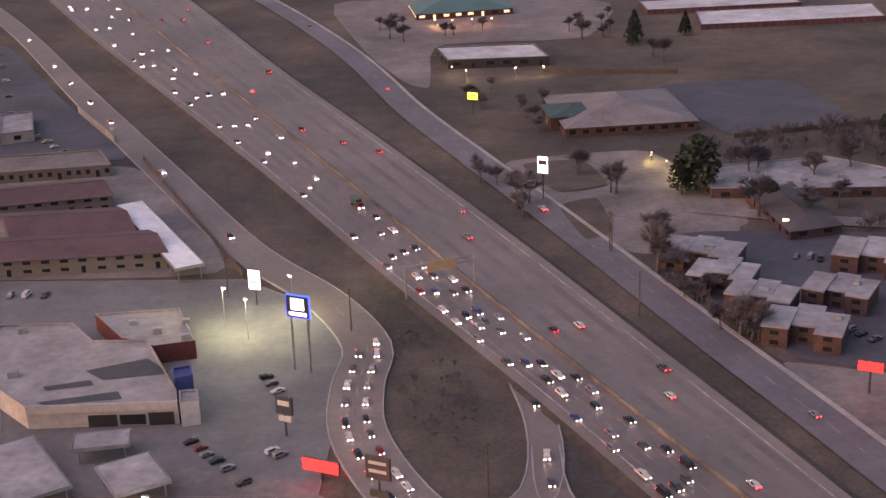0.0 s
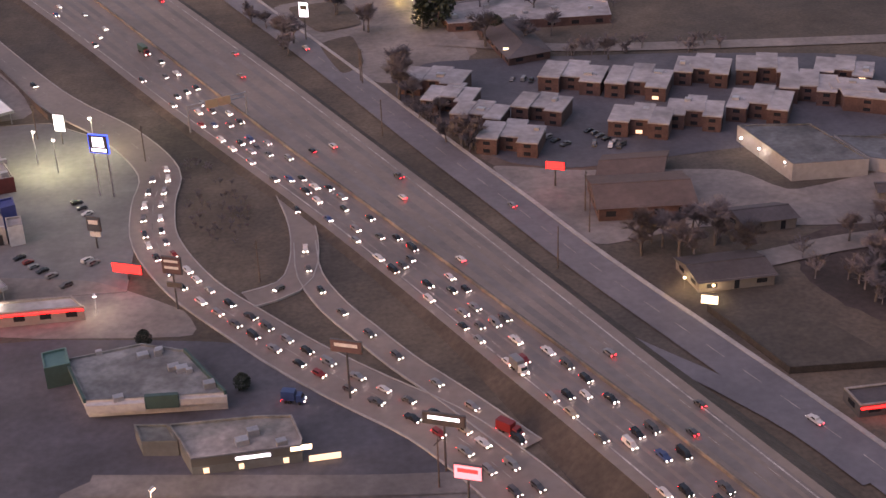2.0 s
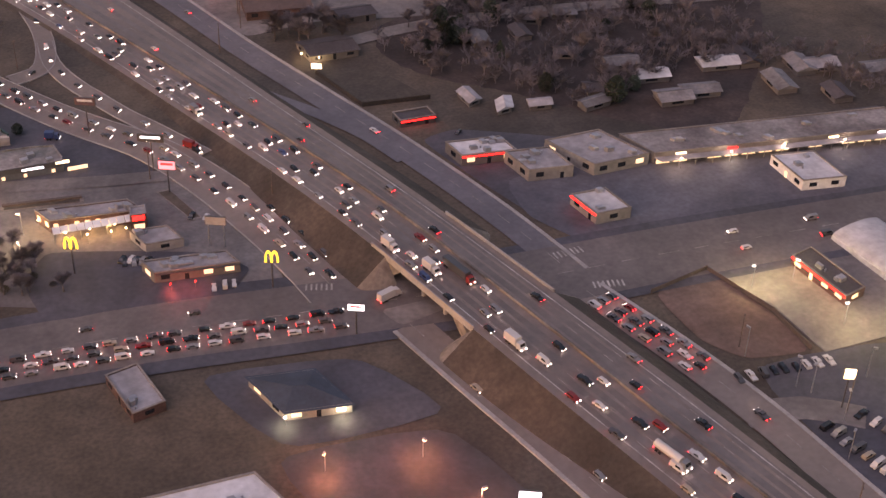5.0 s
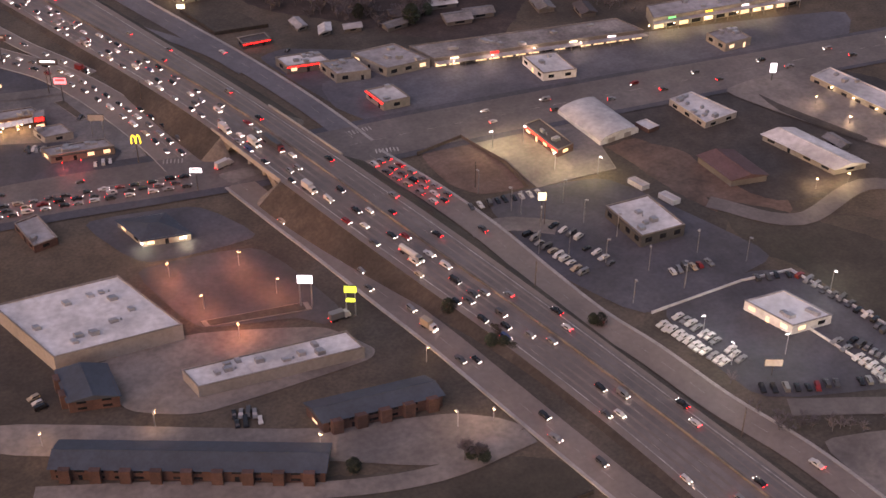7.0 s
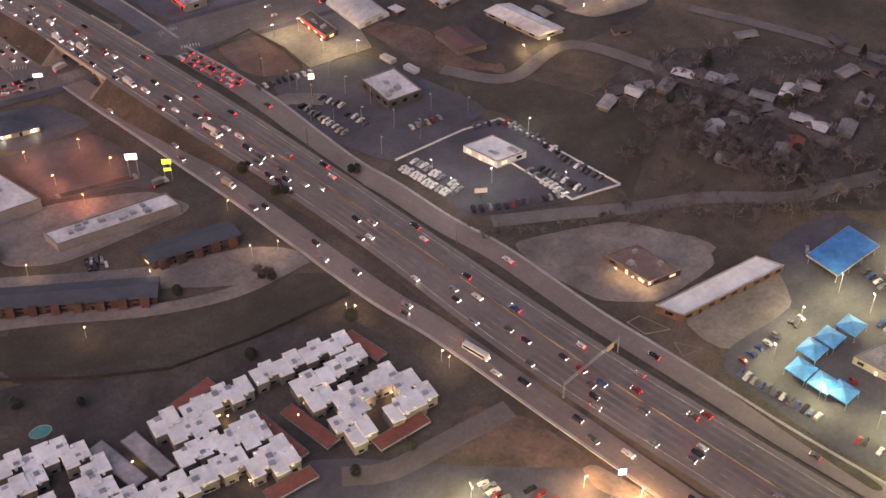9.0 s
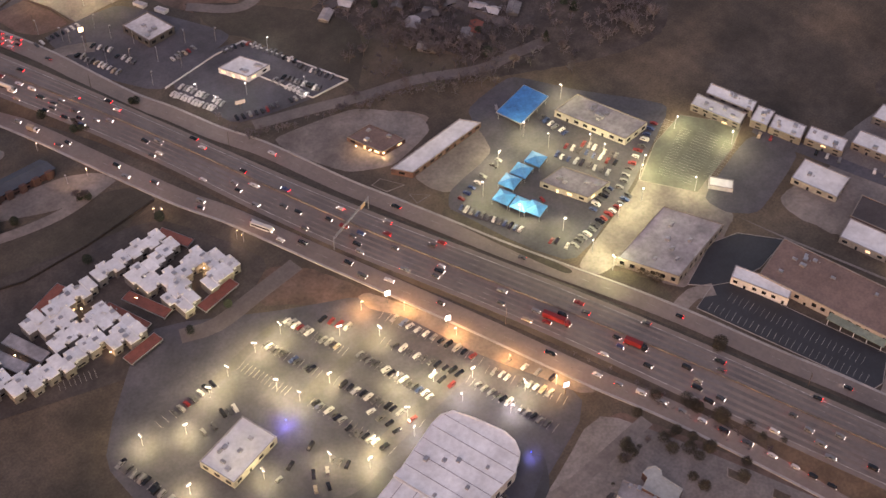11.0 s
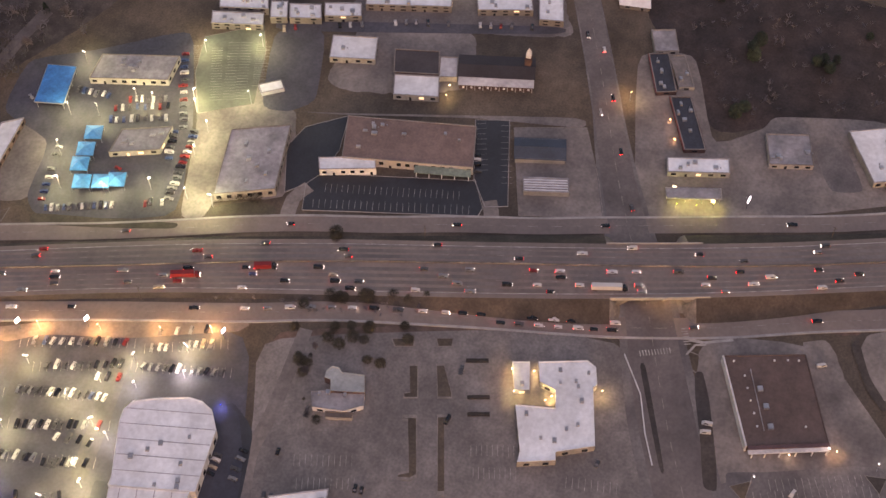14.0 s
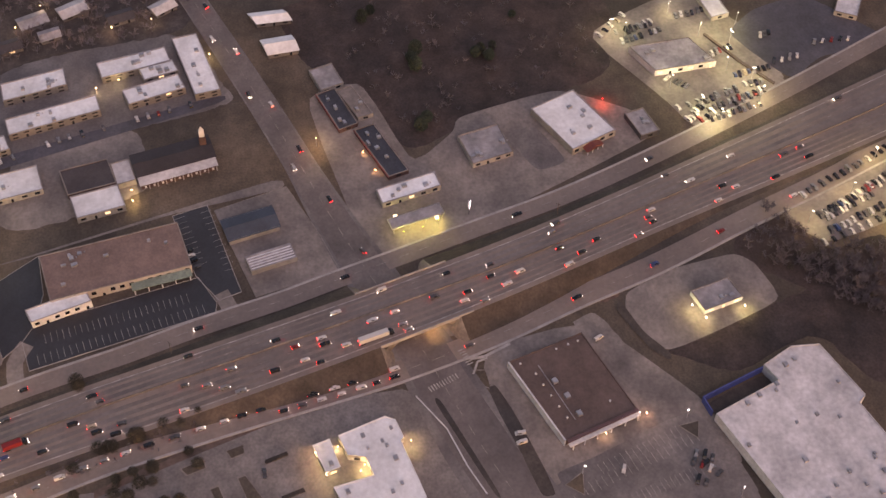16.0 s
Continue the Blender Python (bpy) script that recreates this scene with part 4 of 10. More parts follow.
building("store_building", "cream stucco store with arched front", 160.2, 95.4, -65.7, 19.3, 16.8, 4.03, k=0.42, wall=CREAM_WALL, roof=GREY_ROOF, units=4, lit=0.3)
mall = building("strip_mall", "long strip mall with lit shop fronts", 216.2, 87.2, -7.7, 88.3, 12.7, 5.7, k=-0.53, wall=TAN_WALL, roof=MALL_ROOF, units=10, win=0)
mall_anchor = building("strip_mall", "tall store front with bright lit signs", 306.2, 83.2, -4.0, 68.7, 11.6, 7.2, k=0.24, wall=CREAM_WALL, roof=GREY_ROOF, units=8, win=0)
building("store_building", "small pale shop with red lit signs", 148.4, 68.9, -78.4, 11.9, 10.5, 3.74, k=0.21, wall=CREAM_WALL, roof=PALE_ROOF, band=LIT_RED, units=2)
building("store_building", "white-roofed store beside fuel pumps", 215.2, 66.2, -86.6, 15.7, 13.3, 3.60, k=0.22, wall=WHITE_WALL, roof=PALE_ROOF, lit=0.5, units=2)
building("convenience_store", "brightly lit convenience store with red edge", 190.6, 19.6, -81.6, 20.7, 7.4, 3.24, k=-0.11, wall=BRICK, roof=DARK_ROOF, band=LIT_RED, lit=0.8, units=3)
building("store_building", "small store standing in a car park", 292.0, 57.4, 3.9, 12.7, 11.4, 3.74, k=-0.09, wall=CREAM_WALL, roof=GREY_ROOF, units=4, lit=0.5)
building("workshop", "workshop with a dark red-brown roof", 240.0, -24.0, -84.0, 18.0, 13.0, 2.9, k=0.26, wall=TAN_WALL, roof=MAROON_ROOF, style='gable', win=0)
building("workshop", "long white-roofed workshop with a warm lamp", 273.0, -25.9, -72.0, 31.0, 12.0, 2.6, k=0.40, wall=CREAM_WALL, roof=PALE_ROOF, style='gable', win=6)
building("dealership_building", "white-roofed dealership with a dark green front", 194.8, -40.6, -84.0, 19.9, 16.1, 4.75, k=0.10, wall=DARK_WALL, roof=PALE_ROOF, units=4, lit=0.2, band=DARK_WALL)
building("dealership_building", "white-roofed car dealership with lit showroom", 210.0, -99.1, -69.0, 17.1, 12.8, 3.67, k=0.42, wall=WHITE_WALL, roof=WHITE_ROOF, units=4, lit=0.6)
building("warehouse_store", "large grey box store with a white membrane roof", 16.0, -20.6, -0.4, 37.5, 31.0, 5.90, k=-0.39, wall=GREY_WALL, roof=PALE_ROOF, units=10, win=0)
building("store_building", "long low white-roofed store", 60.9, -59.6, -3.0, 48.8, 9.0, 4.10, k=-0.29, wall=GREY_WALL, roof=PALE_ROOF, units=9, win=0)
building("apartment_block", "two-storey brick apartment row with slate blue roof", 80.8, -87.4, -4.8, 34.3, 8.9, 4.46, k=-0.28, wall=BRICK, roof=BLUE_ROOF, style='gable', floors=2, win=5, lit=0.05, category='apartments', wings=5)
building("apartment_block", "two-storey brick apartment row with slate blue roof", 28.4, -88.5, -24.8, 71.9, 10.2, 4.32, k=0.05, wall=BRICK, roof=BLUE_ROOF, style='gable', floors=2, win=5, lit=0.05, category='apartments', wings=9)
building("apartment_block", "two-storey brick apartment row with slate blue roof", 9.7, -48.7, -88.4, 14.3, 13.4, 4.32, k=0.24, wall=BRICK, roof=BLUE_ROOF, style='gable', floors=2, win=5, lit=0.05, category='apartments', wings=2)
building("bank_building", "small bank with a dark roof and lit drive-through", 46.2, 20.2, -8.4, 15.5, 13.6, 2.95, k=-0.50, wall=CREAM_WALL, roof=BLUE_ROOF, style='hip', lit=0.6)
building("store_building", "old brick shop with a flat roof", 10.7, 33.7, -77.5, 15.9, 8.1, 2.95, k=-0.02, wall=BRICK, roof=GREY_ROOF, units=2)
building("restaurant_building", "brown-roofed restaurant with warm wall lamps", 221.1, -183.9, -76.2, 20.5, 13.6, 3.02, k=0.31, wall=BRICK, roof=BROWN_ROOF, units=3, lit=0.7, win=5)
building("store_building", "long brick store with a white metal roof", 237.6, -208.7, 1.5, 48.0, 9.4, 3.74, k=-0.56, wall=BRICK, roof=WHITE_ROOF, win=5)
canopy("display_canopy", "bright blue fabric canopy over display cars", 287.5, -219.0, 8.9, 24.9, 14.5, 5.2, CANOPY_BLUE)
building("dealership_building", "grey-roofed dealership showroom with cream walls", 265.8, -271.9, -71.1, 24.0, 14.3, 3.67, k=0.39, wall=CREAM_WALL, roof=GREY_ROOF, units=4, lit=0.4)
building("dealership_building", "long grey-roofed dealership workshop", 308.8, -251.6, -77.4, 38.7, 16.6, 4.39, k=0.22, wall=GREY_WALL, roof=GREY_ROOF, units=6)
building("utility_shed", "small white utility shed", 314.9, -320.3, -58.6, 11.4, 6.0, 2.66, k=-0.05, wall=WHITE_WALL, roof=WHITE_ROOF, win=0)
building("warehouse_store", "large grey store with dark front windows", 266.4, -328.0, 7.6, 40.0, 27.6, 5.54, k=-0.24, wall=CREAM_WALL, roof=GREY_ROOF, units=6, win=4)
office = building("office_building", "large office with a brown gravel roof", 295.5, -396.1, -81.5, 61.8, 25.8, 7.7, k=-0.03, wall=GREY_WALL, roof=BROWN_ROOF, units=10, win=4)
building("office_wing", "white-roofed entrance wing of an office", 275.8, -371.1, -74.2, 26.4, 7.5, 4.68, k=-0.09, wall=WHITE_WALL, roof=WHITE_ROOF, win=4)
building("pavilion", "small pavilion with a slate blue roof", 308.1, -456.5, -78.1, 23.5, 12.5, 3.60, k=-0.00, wall=CREAM_WALL, roof=BLUE_ROOF, win=0, style='gable')
shed = building("pavilion", "small pavilion with a white corrugated roof", 287.6, -463.7, -77.9, 21.0, 8.7, 4.6, k=-0.05, wall=CREAM_WALL, roof=WHITE_ROOF, win=0)
building("church_hall", "white-roofed church hall with columns", 350.0, -352.1, -79.6, 22.9, 15.7, 3.67, k=0.00, wall=CREAM_WALL, roof=WHITE_ROOF, units=1)
chapel = building("church", "brick church with a dark steep roof", 354.5, -424.6, -79.0, 37.0, 14.0, 5.6, k=0.00, wall=BRICK, roof=CHAPEL_ROOF, style='gable', win=3.6)
building("church_hall", "pale flat-roofed link between church wings", 349.2, -401.3, -79.0, 9.0, 14.0, 3.31, wall=CREAM_WALL, roof=PALE_ROOF, win=0)
building("church_hall", "church wing with a dark flat roof", 348.4, -385.2, -79.6, 22.5, 16.0, 3.74, k=-0.06, wall=BRICK, roof=DARK_ROOF)
building("church_hall", "church wing with a white flat roof", 332.7, -389.2, -79.6, 22.2, 13.7, 3.74, k=-0.04, wall=CREAM_WALL, roof=WHITE_ROOF, lit=0.1)
building("apartment_block", "long apartment row with a white flat roof", 354.3, -289.1, -78.9, 26.5, 8.7, 4.32, k=-0.09, wall=TAN_WALL, roof=WHITE_ROOF, floors=2, win=5.0, units=4, lit=0.08, category='apartments')
building("apartment_block", "long apartment row with a white flat roof", 365.9, -288.4, -78.8, 25.3, 8.1, 4.32, k=-0.15, wall=TAN_WALL, roof=WHITE_ROOF, floors=2, win=5.0, units=4, lit=0.08, category='apartments')
building("apartment_block", "long apartment row with a white flat roof", 365.7, -307.5, 16.1, 12.0, 8.7, 4.39, k=0.04, wall=TAN_WALL, roof=WHITE_ROOF, floors=2, win=5.0, units=4, lit=0.08, category='apartments')
building("apartment_block", "long apartment row with a white flat roof", 367.9, -320.9, -77.3, 16.3, 10.4, 4.39, k=-0.08, wall=TAN_WALL, roof=WHITE_ROOF, floors=2, win=5.0, units=4, lit=0.08, category='apartments')
building("apartment_block", "long apartment row with a white flat roof", 373.8, -339.2, -76.6, 18.9, 9.7, 4.46, k=-0.06, wall=TAN_WALL, roof=WHITE_ROOF, floors=2, win=5.0, units=4, lit=0.08, category='apartments')
building("apartment_block", "long apartment row with a white flat roof", 413.9, -439.6, 12.1, 42.4, 12.5, 4.32, k=0.07, wall=TAN_WALL, roof=WHITE_ROOF, floors=2, win=5.0, units=4, lit=0.08, category='apartments')
building("apartment_block", "long apartment row with a white flat roof", 419.9, -409.4, -79.6, 34.4, 11.0, 4.32, k=-0.04, wall=TAN_WALL, roof=WHITE_ROOF, floors=2, win=5.0, units=4, lit=0.08, category='apartments')
building("apartment_block", "long apartment row with a white flat roof", 412.6, -421.2, -76.9, 17.1, 8.6, 4.39, k=-0.05, wall=TAN_WALL, roof=WHITE_ROOF, floors=2, win=5.0, units=4, lit=0.08, category='apartments')
building("apartment_block", "long apartment row with a white flat roof", 399.6, -418.2, -76.0, 28.3, 10.6, 4.39, k=-0.05, wall=TAN_WALL, roof=WHITE_ROOF, floors=2, win=5.0, units=4, lit=0.08, category='apartments')
building("apartment_block", "long apartment row with a white flat roof", 412.4, -360.8, -78.1, 31.0, 11.9, 4.46, k=0.08, wall=TAN_WALL, roof=WHITE_ROOF, floors=2, win=5.0, units=4, lit=0.08, category='apartments')
building("apartment_block", "long apartment row with a white flat roof", 390.3, -369.8, -77.7, 44.1, 10.8, 4.46, k=0.03, wall=TAN_WALL, roof=WHITE_ROOF, floors=2, win=5.0, units=4, lit=0.08, category='apartments')
building("convenience_store", "lit filling station shop with a white roof", 317.0, -530.4, -77.4, 29.0, 9.0, 3.74, k=0.05, wall=CREAM_WALL, roof=WHITE_ROOF, units=4, lit=0.8)
canopy("fuel_canopy", "filling station canopy with lit yellow-green edge", 298.6, -530.7, -77.0, 25.4, 6.1, 5.0, GREY_ROOF)
shops_a = building("store_building", "narrow shop row with a red fascia", 373.0, -504.5, 17.5, 26.4, 9.9, 2.88, k=0.00, wall=BRICK, roof=SHOP_ROOF, units=4, lit=0.2, band=MAROON_ROOF)
building("store_building", "narrow pale-roofed row of shops", 376.3, -513.6, 20.9, 22.1, 7.8, 2.95, k=0.12, wall=CREAM_WALL, roof=LOT, units=2)
shops_b = building("store_building", "narrow shop row with a dark roof and red edge", 342.9, -521.5, 20.2, 34.1, 10.0, 2.95, k=0.10, wall=BRICK, roof=SHOP_ROOF, units=5, lit=0.15, band=MAROON_ROOF)
building("store_building", "small pale-roofed corner shop building", 395.3, -502.2, 16.1, 15.3, 12.1, 3.02, k=0.00, wall=CREAM_WALL, roof=GREY_ROOF)
building("store_building", "low flat-roofed grey block shop", 338.0, -570.8, -77.6, 20.7, 19.2, 3.38, k=0.02, wall=GREY_WALL, roof=GREY_ROOF, units=6)
building("store_building", "white-roofed store with a red gabled porch", 345.6, -615.2, 25.2, 32.5, 24.7, 4.46, k=0.07, wall=CREAM_WALL, roof=WHITE_ROOF, units=5)
building("store_building", "small dark workshop with rooftop units", 339.2, -648.0, 14.8, 16.2, 10.0, 3.60, k=0.05, wall=DARK_WALL, roof=GREY_ROOF, units=3)


building("kiosk", "small lit kiosk on an empty lot", 234.5, -653.0, -76.5, 19.0, 11.7, 3.31, k=-0.04, wall=WHITE_WALL, roof=GREY_ROOF, units=2, lit=0.9)
building("warehouse_store", "white-roofed flat store block at a car park", 47.1, -326.3, -71.0, 47.1, 18.3, 5.90, k=0.30, wall=WHITE_WALL, roof=WHITE_ROOF, units=5, win=0)
building("store_building", "white-roofed store standing in a car park", 57.8, -275.8, 10.1, 26.3, 17.4, 4.46, k=0.00, wall=CREAM_WALL, roof=WHITE_ROOF, units=6, win=5)
building("store_building", "white-roofed block beside a service lane", 101.9, -403.0, -67.6, 23.8, 13.4, 3.60, k=0.21, wall=GREY_WALL, roof=WHITE_ROOF, units=3)
building("dealership_building", "blue-grey roofed dealership under bright lamps", 381.0, -675.0, -87.4, 31.9, 19.3, 4.32, k=-0.41, wall=WHITE_WALL, roof=GREY_ROOF, units=3, lit=0.5)
building("house", "small house with a pale roof", 421.4, -482.0, -85.8, 15.2, 10.9, 2.95, k=-0.17, wall=TAN_WALL, roof=WHITE_ROOF, style='gable')
building("house", "small house with a pale roof", 442.9, -479.2, -89.8, 17.3, 7.9, 2.95, k=-0.45, wall=TAN_WALL, roof=WHITE_ROOF, style='gable')

# ---- vehicles ----
random.seed(11)
CAR_PAINT = {
    "white": mat("white_car_paint", (0.42, 0.41, 0.4), 0.4, var=0.04, coat=0.2),
    "silver": mat("silver_car_paint", (0.2, 0.2, 0.205), 0.35, metal=0.4, var=0.04, coat=0.2),
    "grey": mat("grey_car_paint", (0.07, 0.07, 0.074), 0.3, metal=0.3, var=0.04, coat=0.2),
    "black": mat("black_car_paint", (0.012, 0.012, 0.014), 0.25, var=0.04, coat=0.2),
    "blue": mat("dark_blue_car_paint", (0.025, 0.045, 0.12), 0.3, var=0.04, coat=0.2),
    "red": mat("red_car_paint", (0.16, 0.012, 0.011), 0.3, var=0.04, coat=0.2),
    "tan": mat("tan_car_paint", (0.28, 0.23, 0.17), 0.3, var=0.04, coat=0.2),
    "green": mat("dark_green_truck_paint", (0.03, 0.07, 0.05), 0.4, var=0.05),
    "orange": mat("rust_orange_truck_paint", (0.35, 0.1, 0.03), 0.4, var=0.05),
}
TYRE = mat("black_rubber_tyre", (0.012, 0.012, 0.012), 0.9, var=0.1)
HEAD = glow("headlight_glow", (1.0, 0.88, 0.68), 16.0)
TAIL = glow("tail_light_glow", (1.0, 0.02, 0.02), 10.0)
PROFILE = {  # side outline of the body and of its glass band: along, up
    "sedan": (4.6, 1.8, [(-2.3, 0.3), (-2.3, 0.85), (-1.6, 0.98), (-1.0, 1.42), (0.35, 1.45), (1.05, 0.98), (2.1, 0.82), (2.3, 0.6), (2.3, 0.3)],
              [(-1.42, 1.0), (-0.95, 1.37), (0.32, 1.4), (0.92, 1.0)]),
    "hatchback": (4.1, 1.76, [(-2.05, 0.3), (-2.05, 0.9), (-1.75, 1.4), (0.25, 1.47), (1.0, 1.0), (1.9, 0.84), (2.05, 0.6), (2.05, 0.3)],
                  [(-1.7, 1.0), (-1.55, 1.34), (0.22, 1.41), (0.88, 1.02)]),
    "suv": (4.7, 1.9, [(-2.35, 0.4), (-2.35, 1.1), (-2.15, 1.68), (0.3, 1.72), (1.05, 1.15), (2.2, 1.0), (2.35, 0.7), (2.35, 0.4)],
            [(-2.05, 1.15), (-1.95, 1.6), (0.26, 1.65), (0.88, 1.18)]),
    "pickup_truck": (5.6, 1.95, [(-2.8, 0.5), (-2.8, 1.1), (-0.85, 1.1), (-0.75, 1.75), (0.65, 1.78), (1.3, 1.2), (2.6, 1.08), (2.8, 0.8), (2.8, 0.5)],
                     [(-0.7, 1.2), (-0.62, 1.66), (0.6, 1.7), (1.15, 1.22)]),
    "van": (5.3, 1.95, [(-2.65, 0.4), (-2.65, 2.05), (-2.5, 2.15), (1.3, 2.15), (1.95, 1.25), (2.55, 1.05), (2.65, 0.7), (2.65, 0.4)],
            [(-0.5, 1.25), (-0.5, 1.95), (1.2, 1.98), (1.75, 1.3)]),
}


def extruded(profile, half, taper=0.0):
    """A solid from a side outline; the upper part leans in by taper."""
    s = Shape()
    top = max(z for _, z in profile)
    low = min(z for _, z in profile)
    n = len(profile)
    for q in (-1, 1):
        for x, z in profile:
            s.v.append((x, q * (half - taper * max(0, (z - 0.9)) / max(0.1, top - 0.9)), z))
    s.f.append(tuple(range(n)))
    s.f.append(tuple(range(2 * n - 1, n - 1, -1)))
    for i in range(n):
        j = (i + 1) % n
        s.f.append((i, n + i, n + j, j))
    return s


KINDS = {}


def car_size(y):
    """Car scale, shrunk towards the plan's northern end to fit the camera's view."""
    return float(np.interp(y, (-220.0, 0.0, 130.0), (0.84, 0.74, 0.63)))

WHEEL = Shape().tube((0, -0.12, 0), (0, 0.12, 0), 0.33, 0.33, 10).mesh("wheel", TYRE)


def prototype(kind, paint, lights):
    """The first car of its kind and colour, with body, glass, wheels and lamps as parts."""
    length, width, body, glass = PROFILE[kind]
    h = width / 2
    words = {"sedan": "car", "hatchback": "hatchback car", "suv": "sport utility car", "pickup_truck": "pickup truck", "van": "panel van"}[kind]
    state = "driving with lit lamps on the road" if lights else "parked with its lamps off"
    shell = extruded(body, h, 0.22)
    painted = len(shell.f)
    for x in (-length * 0.3, length * 0.31):
        for y in (-h + 0.1, h - 0.1):
            shell.tube((x, y - 0.13, 0.33), (x, y + 0.13, 0.33), 0.33, 0.33, 10)
    me = shell.mesh("body", CAR_PAINT[paint], TYRE)
    for f in me.polygons[painted:]:
        f.material_index = 1
    ob = thing(kind, "%s %s %s" % (paint, words, state), {"sedan": "car", "hatchback": "car", "suv": "car", "pickup_truck": "pickup", "van": "van"}[kind], pose(0, 0, 0), data=me)
    part("glasshouse", extruded(glass, h + 0.015, 0.2), GLASS_DARK, ob, "dark tinted glass")
    z = body[-2][1]
    for q in ((-1, 1) if lights else ()):
        big = 1.0
        part("headlight", Shape().box(length / 2 - 0.02, length / 2 + 0.012, q * (h - 0.24) - 0.16 * big, q * (h - 0.24) + 0.16 * big, z - 0.18 * big, z + 0.08 * big), HEAD, ob, "bright headlight")
    if lights:
        zt = 0.72 if kind in ("sedan", "hatchback") else 0.9
        red = Shape()
        for q in (-1, 1):
            red.box(-length / 2 - 0.02, -length / 2, q * (h - 0.24) - 0.24, q * (h - 0.24) + 0.2, zt - 0.24, zt + 0.06)
        part("tail_lights", red, TAIL, ob, "pair of red tail lights")
    return ob


def car(x, y, z, ang, lights=True, kind=None, paint=None, group=""):
    """A car at a place in the plan, headed ang degrees from east."""
    kind = kind or random.choices(("sedan", "hatchback", "suv", "pickup_truck", "van"), (23, 16, 28, 22, 11))[0]
    paint = paint or random.choices(("white", "silver", "grey", "black", "blue", "red", "tan"), (20, 17, 24, 30, 4, 4, 3))[0]
    if kind == "van" and paint in ("red", "tan"):
        paint = "white"
    key = (kind, paint, lights)
    m = placed(pose(x, y, z, 0, 0, ang))
    if key not in KINDS:
        KINDS[key] = prototype(kind, paint, lights)
        ob = KINDS[key]
    else:
        ob = copy_thing(KINDS[key], m)
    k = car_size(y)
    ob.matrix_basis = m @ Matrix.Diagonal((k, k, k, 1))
    return tagged(ob, group=group)


def traffic(y0, y1, shares, gap, south, group):
    """Cars in lanes of the highway; shares tells where each lane lies across."""
    for s in shares:
        y = y0 - random.uniform(0, gap)
        while y > y1:
            x, yy, z, a = on_highway(y, s + random.uniform(-0.015, 0.015))
            car(x, yy, z, (a if south else a + 180) + random.uniform(-1.5, 1.5), True, group=group)
            y -= max(6.0, random.gauss(gap, gap * 0.42))


def along(p, offset, s0, s1, gap, forward=True, lights=True, z=0.4, group="cars queuing on the side roads", skip=0.0):
    """Cars along a road's line between two distances on it."""
    d = np.concatenate([[0], np.cumsum(np.linalg.norm(np.diff(p[:, :2], axis=0), axis=1))])
    n = normals(p)
    s = s0
    while s < s1:
        x, y = np.interp(s, d, p[:, 0]), np.interp(s, d, p[:, 1])
        nx, ny = np.interp(s, d, n[:, 0]), np.interp(s, d, n[:, 1])
        a = math.degrees(math.atan2(nx, -ny))
        if random.random() >= skip:
            car(x + nx * offset, y + ny * offset, z, (a if forward else a + 180) + random.uniform(-2, 2), lights, group=group)
        s += max(4.6, random.gauss(gap, gap * 0.12))


def reach(p, y):
    """The distance along a road's line at which it comes to y."""
    d = np.concatenate([[0], np.cumsum(np.linalg.norm(np.diff(p[:, :2], axis=0), axis=1))])
    return float(d[int(np.argmin(abs(p[:, 1] - y)))])


def parked(n, x0, y0, x1, y1, paint=None, turn=90, fill=0.93, kind=None):
    """A row of parked cars side by side."""
    a = math.degrees(math.atan2(y1 - y0, x1 - x0)) + turn
    for i in range(n):
        f = i / max(1, n - 1)
        if random.random() < fill:
            car(x0 + (x1 - x0) * f + random.gauss(0, 0.25), y0 + (y1 - y0) * f + random.gauss(0, 0.25), floor_at(x0, y0), a + random.choice((0, 180)) + random.uniform(-5, 5), False, kind=kind,
                paint=random.choice(paint) if paint else None, group="cars parked in the lots")


LANES_S = (-0.2, -0.41, -0.62, -0.83)
LANES_N = (0.22, 0.5, 0.78)
traffic(720, 330, LANES_S, 34, True, "southbound highway traffic")
traffic(330, 45, LANES_S, 12.5, True, "southbound highway traffic")
traffic(45, -60, LANES_S, 19, True, "southbound highway traffic")
traffic(-60, -520, LANES_S, 30, True, "southbound highway traffic")
traffic(-520, -720, LANES_S, 36, True, "southbound highway traffic")
traffic(700, 300, LANES_N, 110, False, "northbound highway traffic")
traffic(300, -760, LANES_N, 78, False, "northbound highway traffic")
along(LF_N, -2.0, reach(LF_N, 268), reach(LF_N, 62), 7.2)
along(LF_N, 2.0, reach(LF_N, 266), reach(LF_N, 64), 7.4)
along(LF_N, -5.6, reach(LF_N, 100), reach(LF_N, 64), 9)
along(LF_N, 0.5, reach(LF_N, 640), reach(LF_N, 300), 34, skip=0.2)
along(RAMP_A, 0, 12, 150, 40)
along(RAMP_B, 0, 4, 100, 11)
for k, off in enumerate((2.2, 5.2, 8.2)):
    along(STREET_A, off, reach(STREET_A, 60.5) + 4 * k, reach(STREET_A, 50.5), 5.8)
along(STREET_A, -5.0, reach(STREET_A, 61), reach(STREET_A, 52), 24, forward=False)
along(STREET_A, 4.0, reach(STREET_A, 43), reach(STREET_A, 8), 26)
along(STREET_A, -4.0, reach(STREET_A, 43), reach(STREET_A, 8), 30, forward=False)
for off in (-3.2, 0.0, 3.2):
    along(RF_S, off, 6, 40, 6.0, forward=False)
along(RF_S, 0.5, 60, 800, 70, forward=False)
along(RF_N, 0.5, 120, 900, 120, forward=False)
along(LF_S, -1.8, reach(LF_S, 20), reach(LF_S, -300), 26)
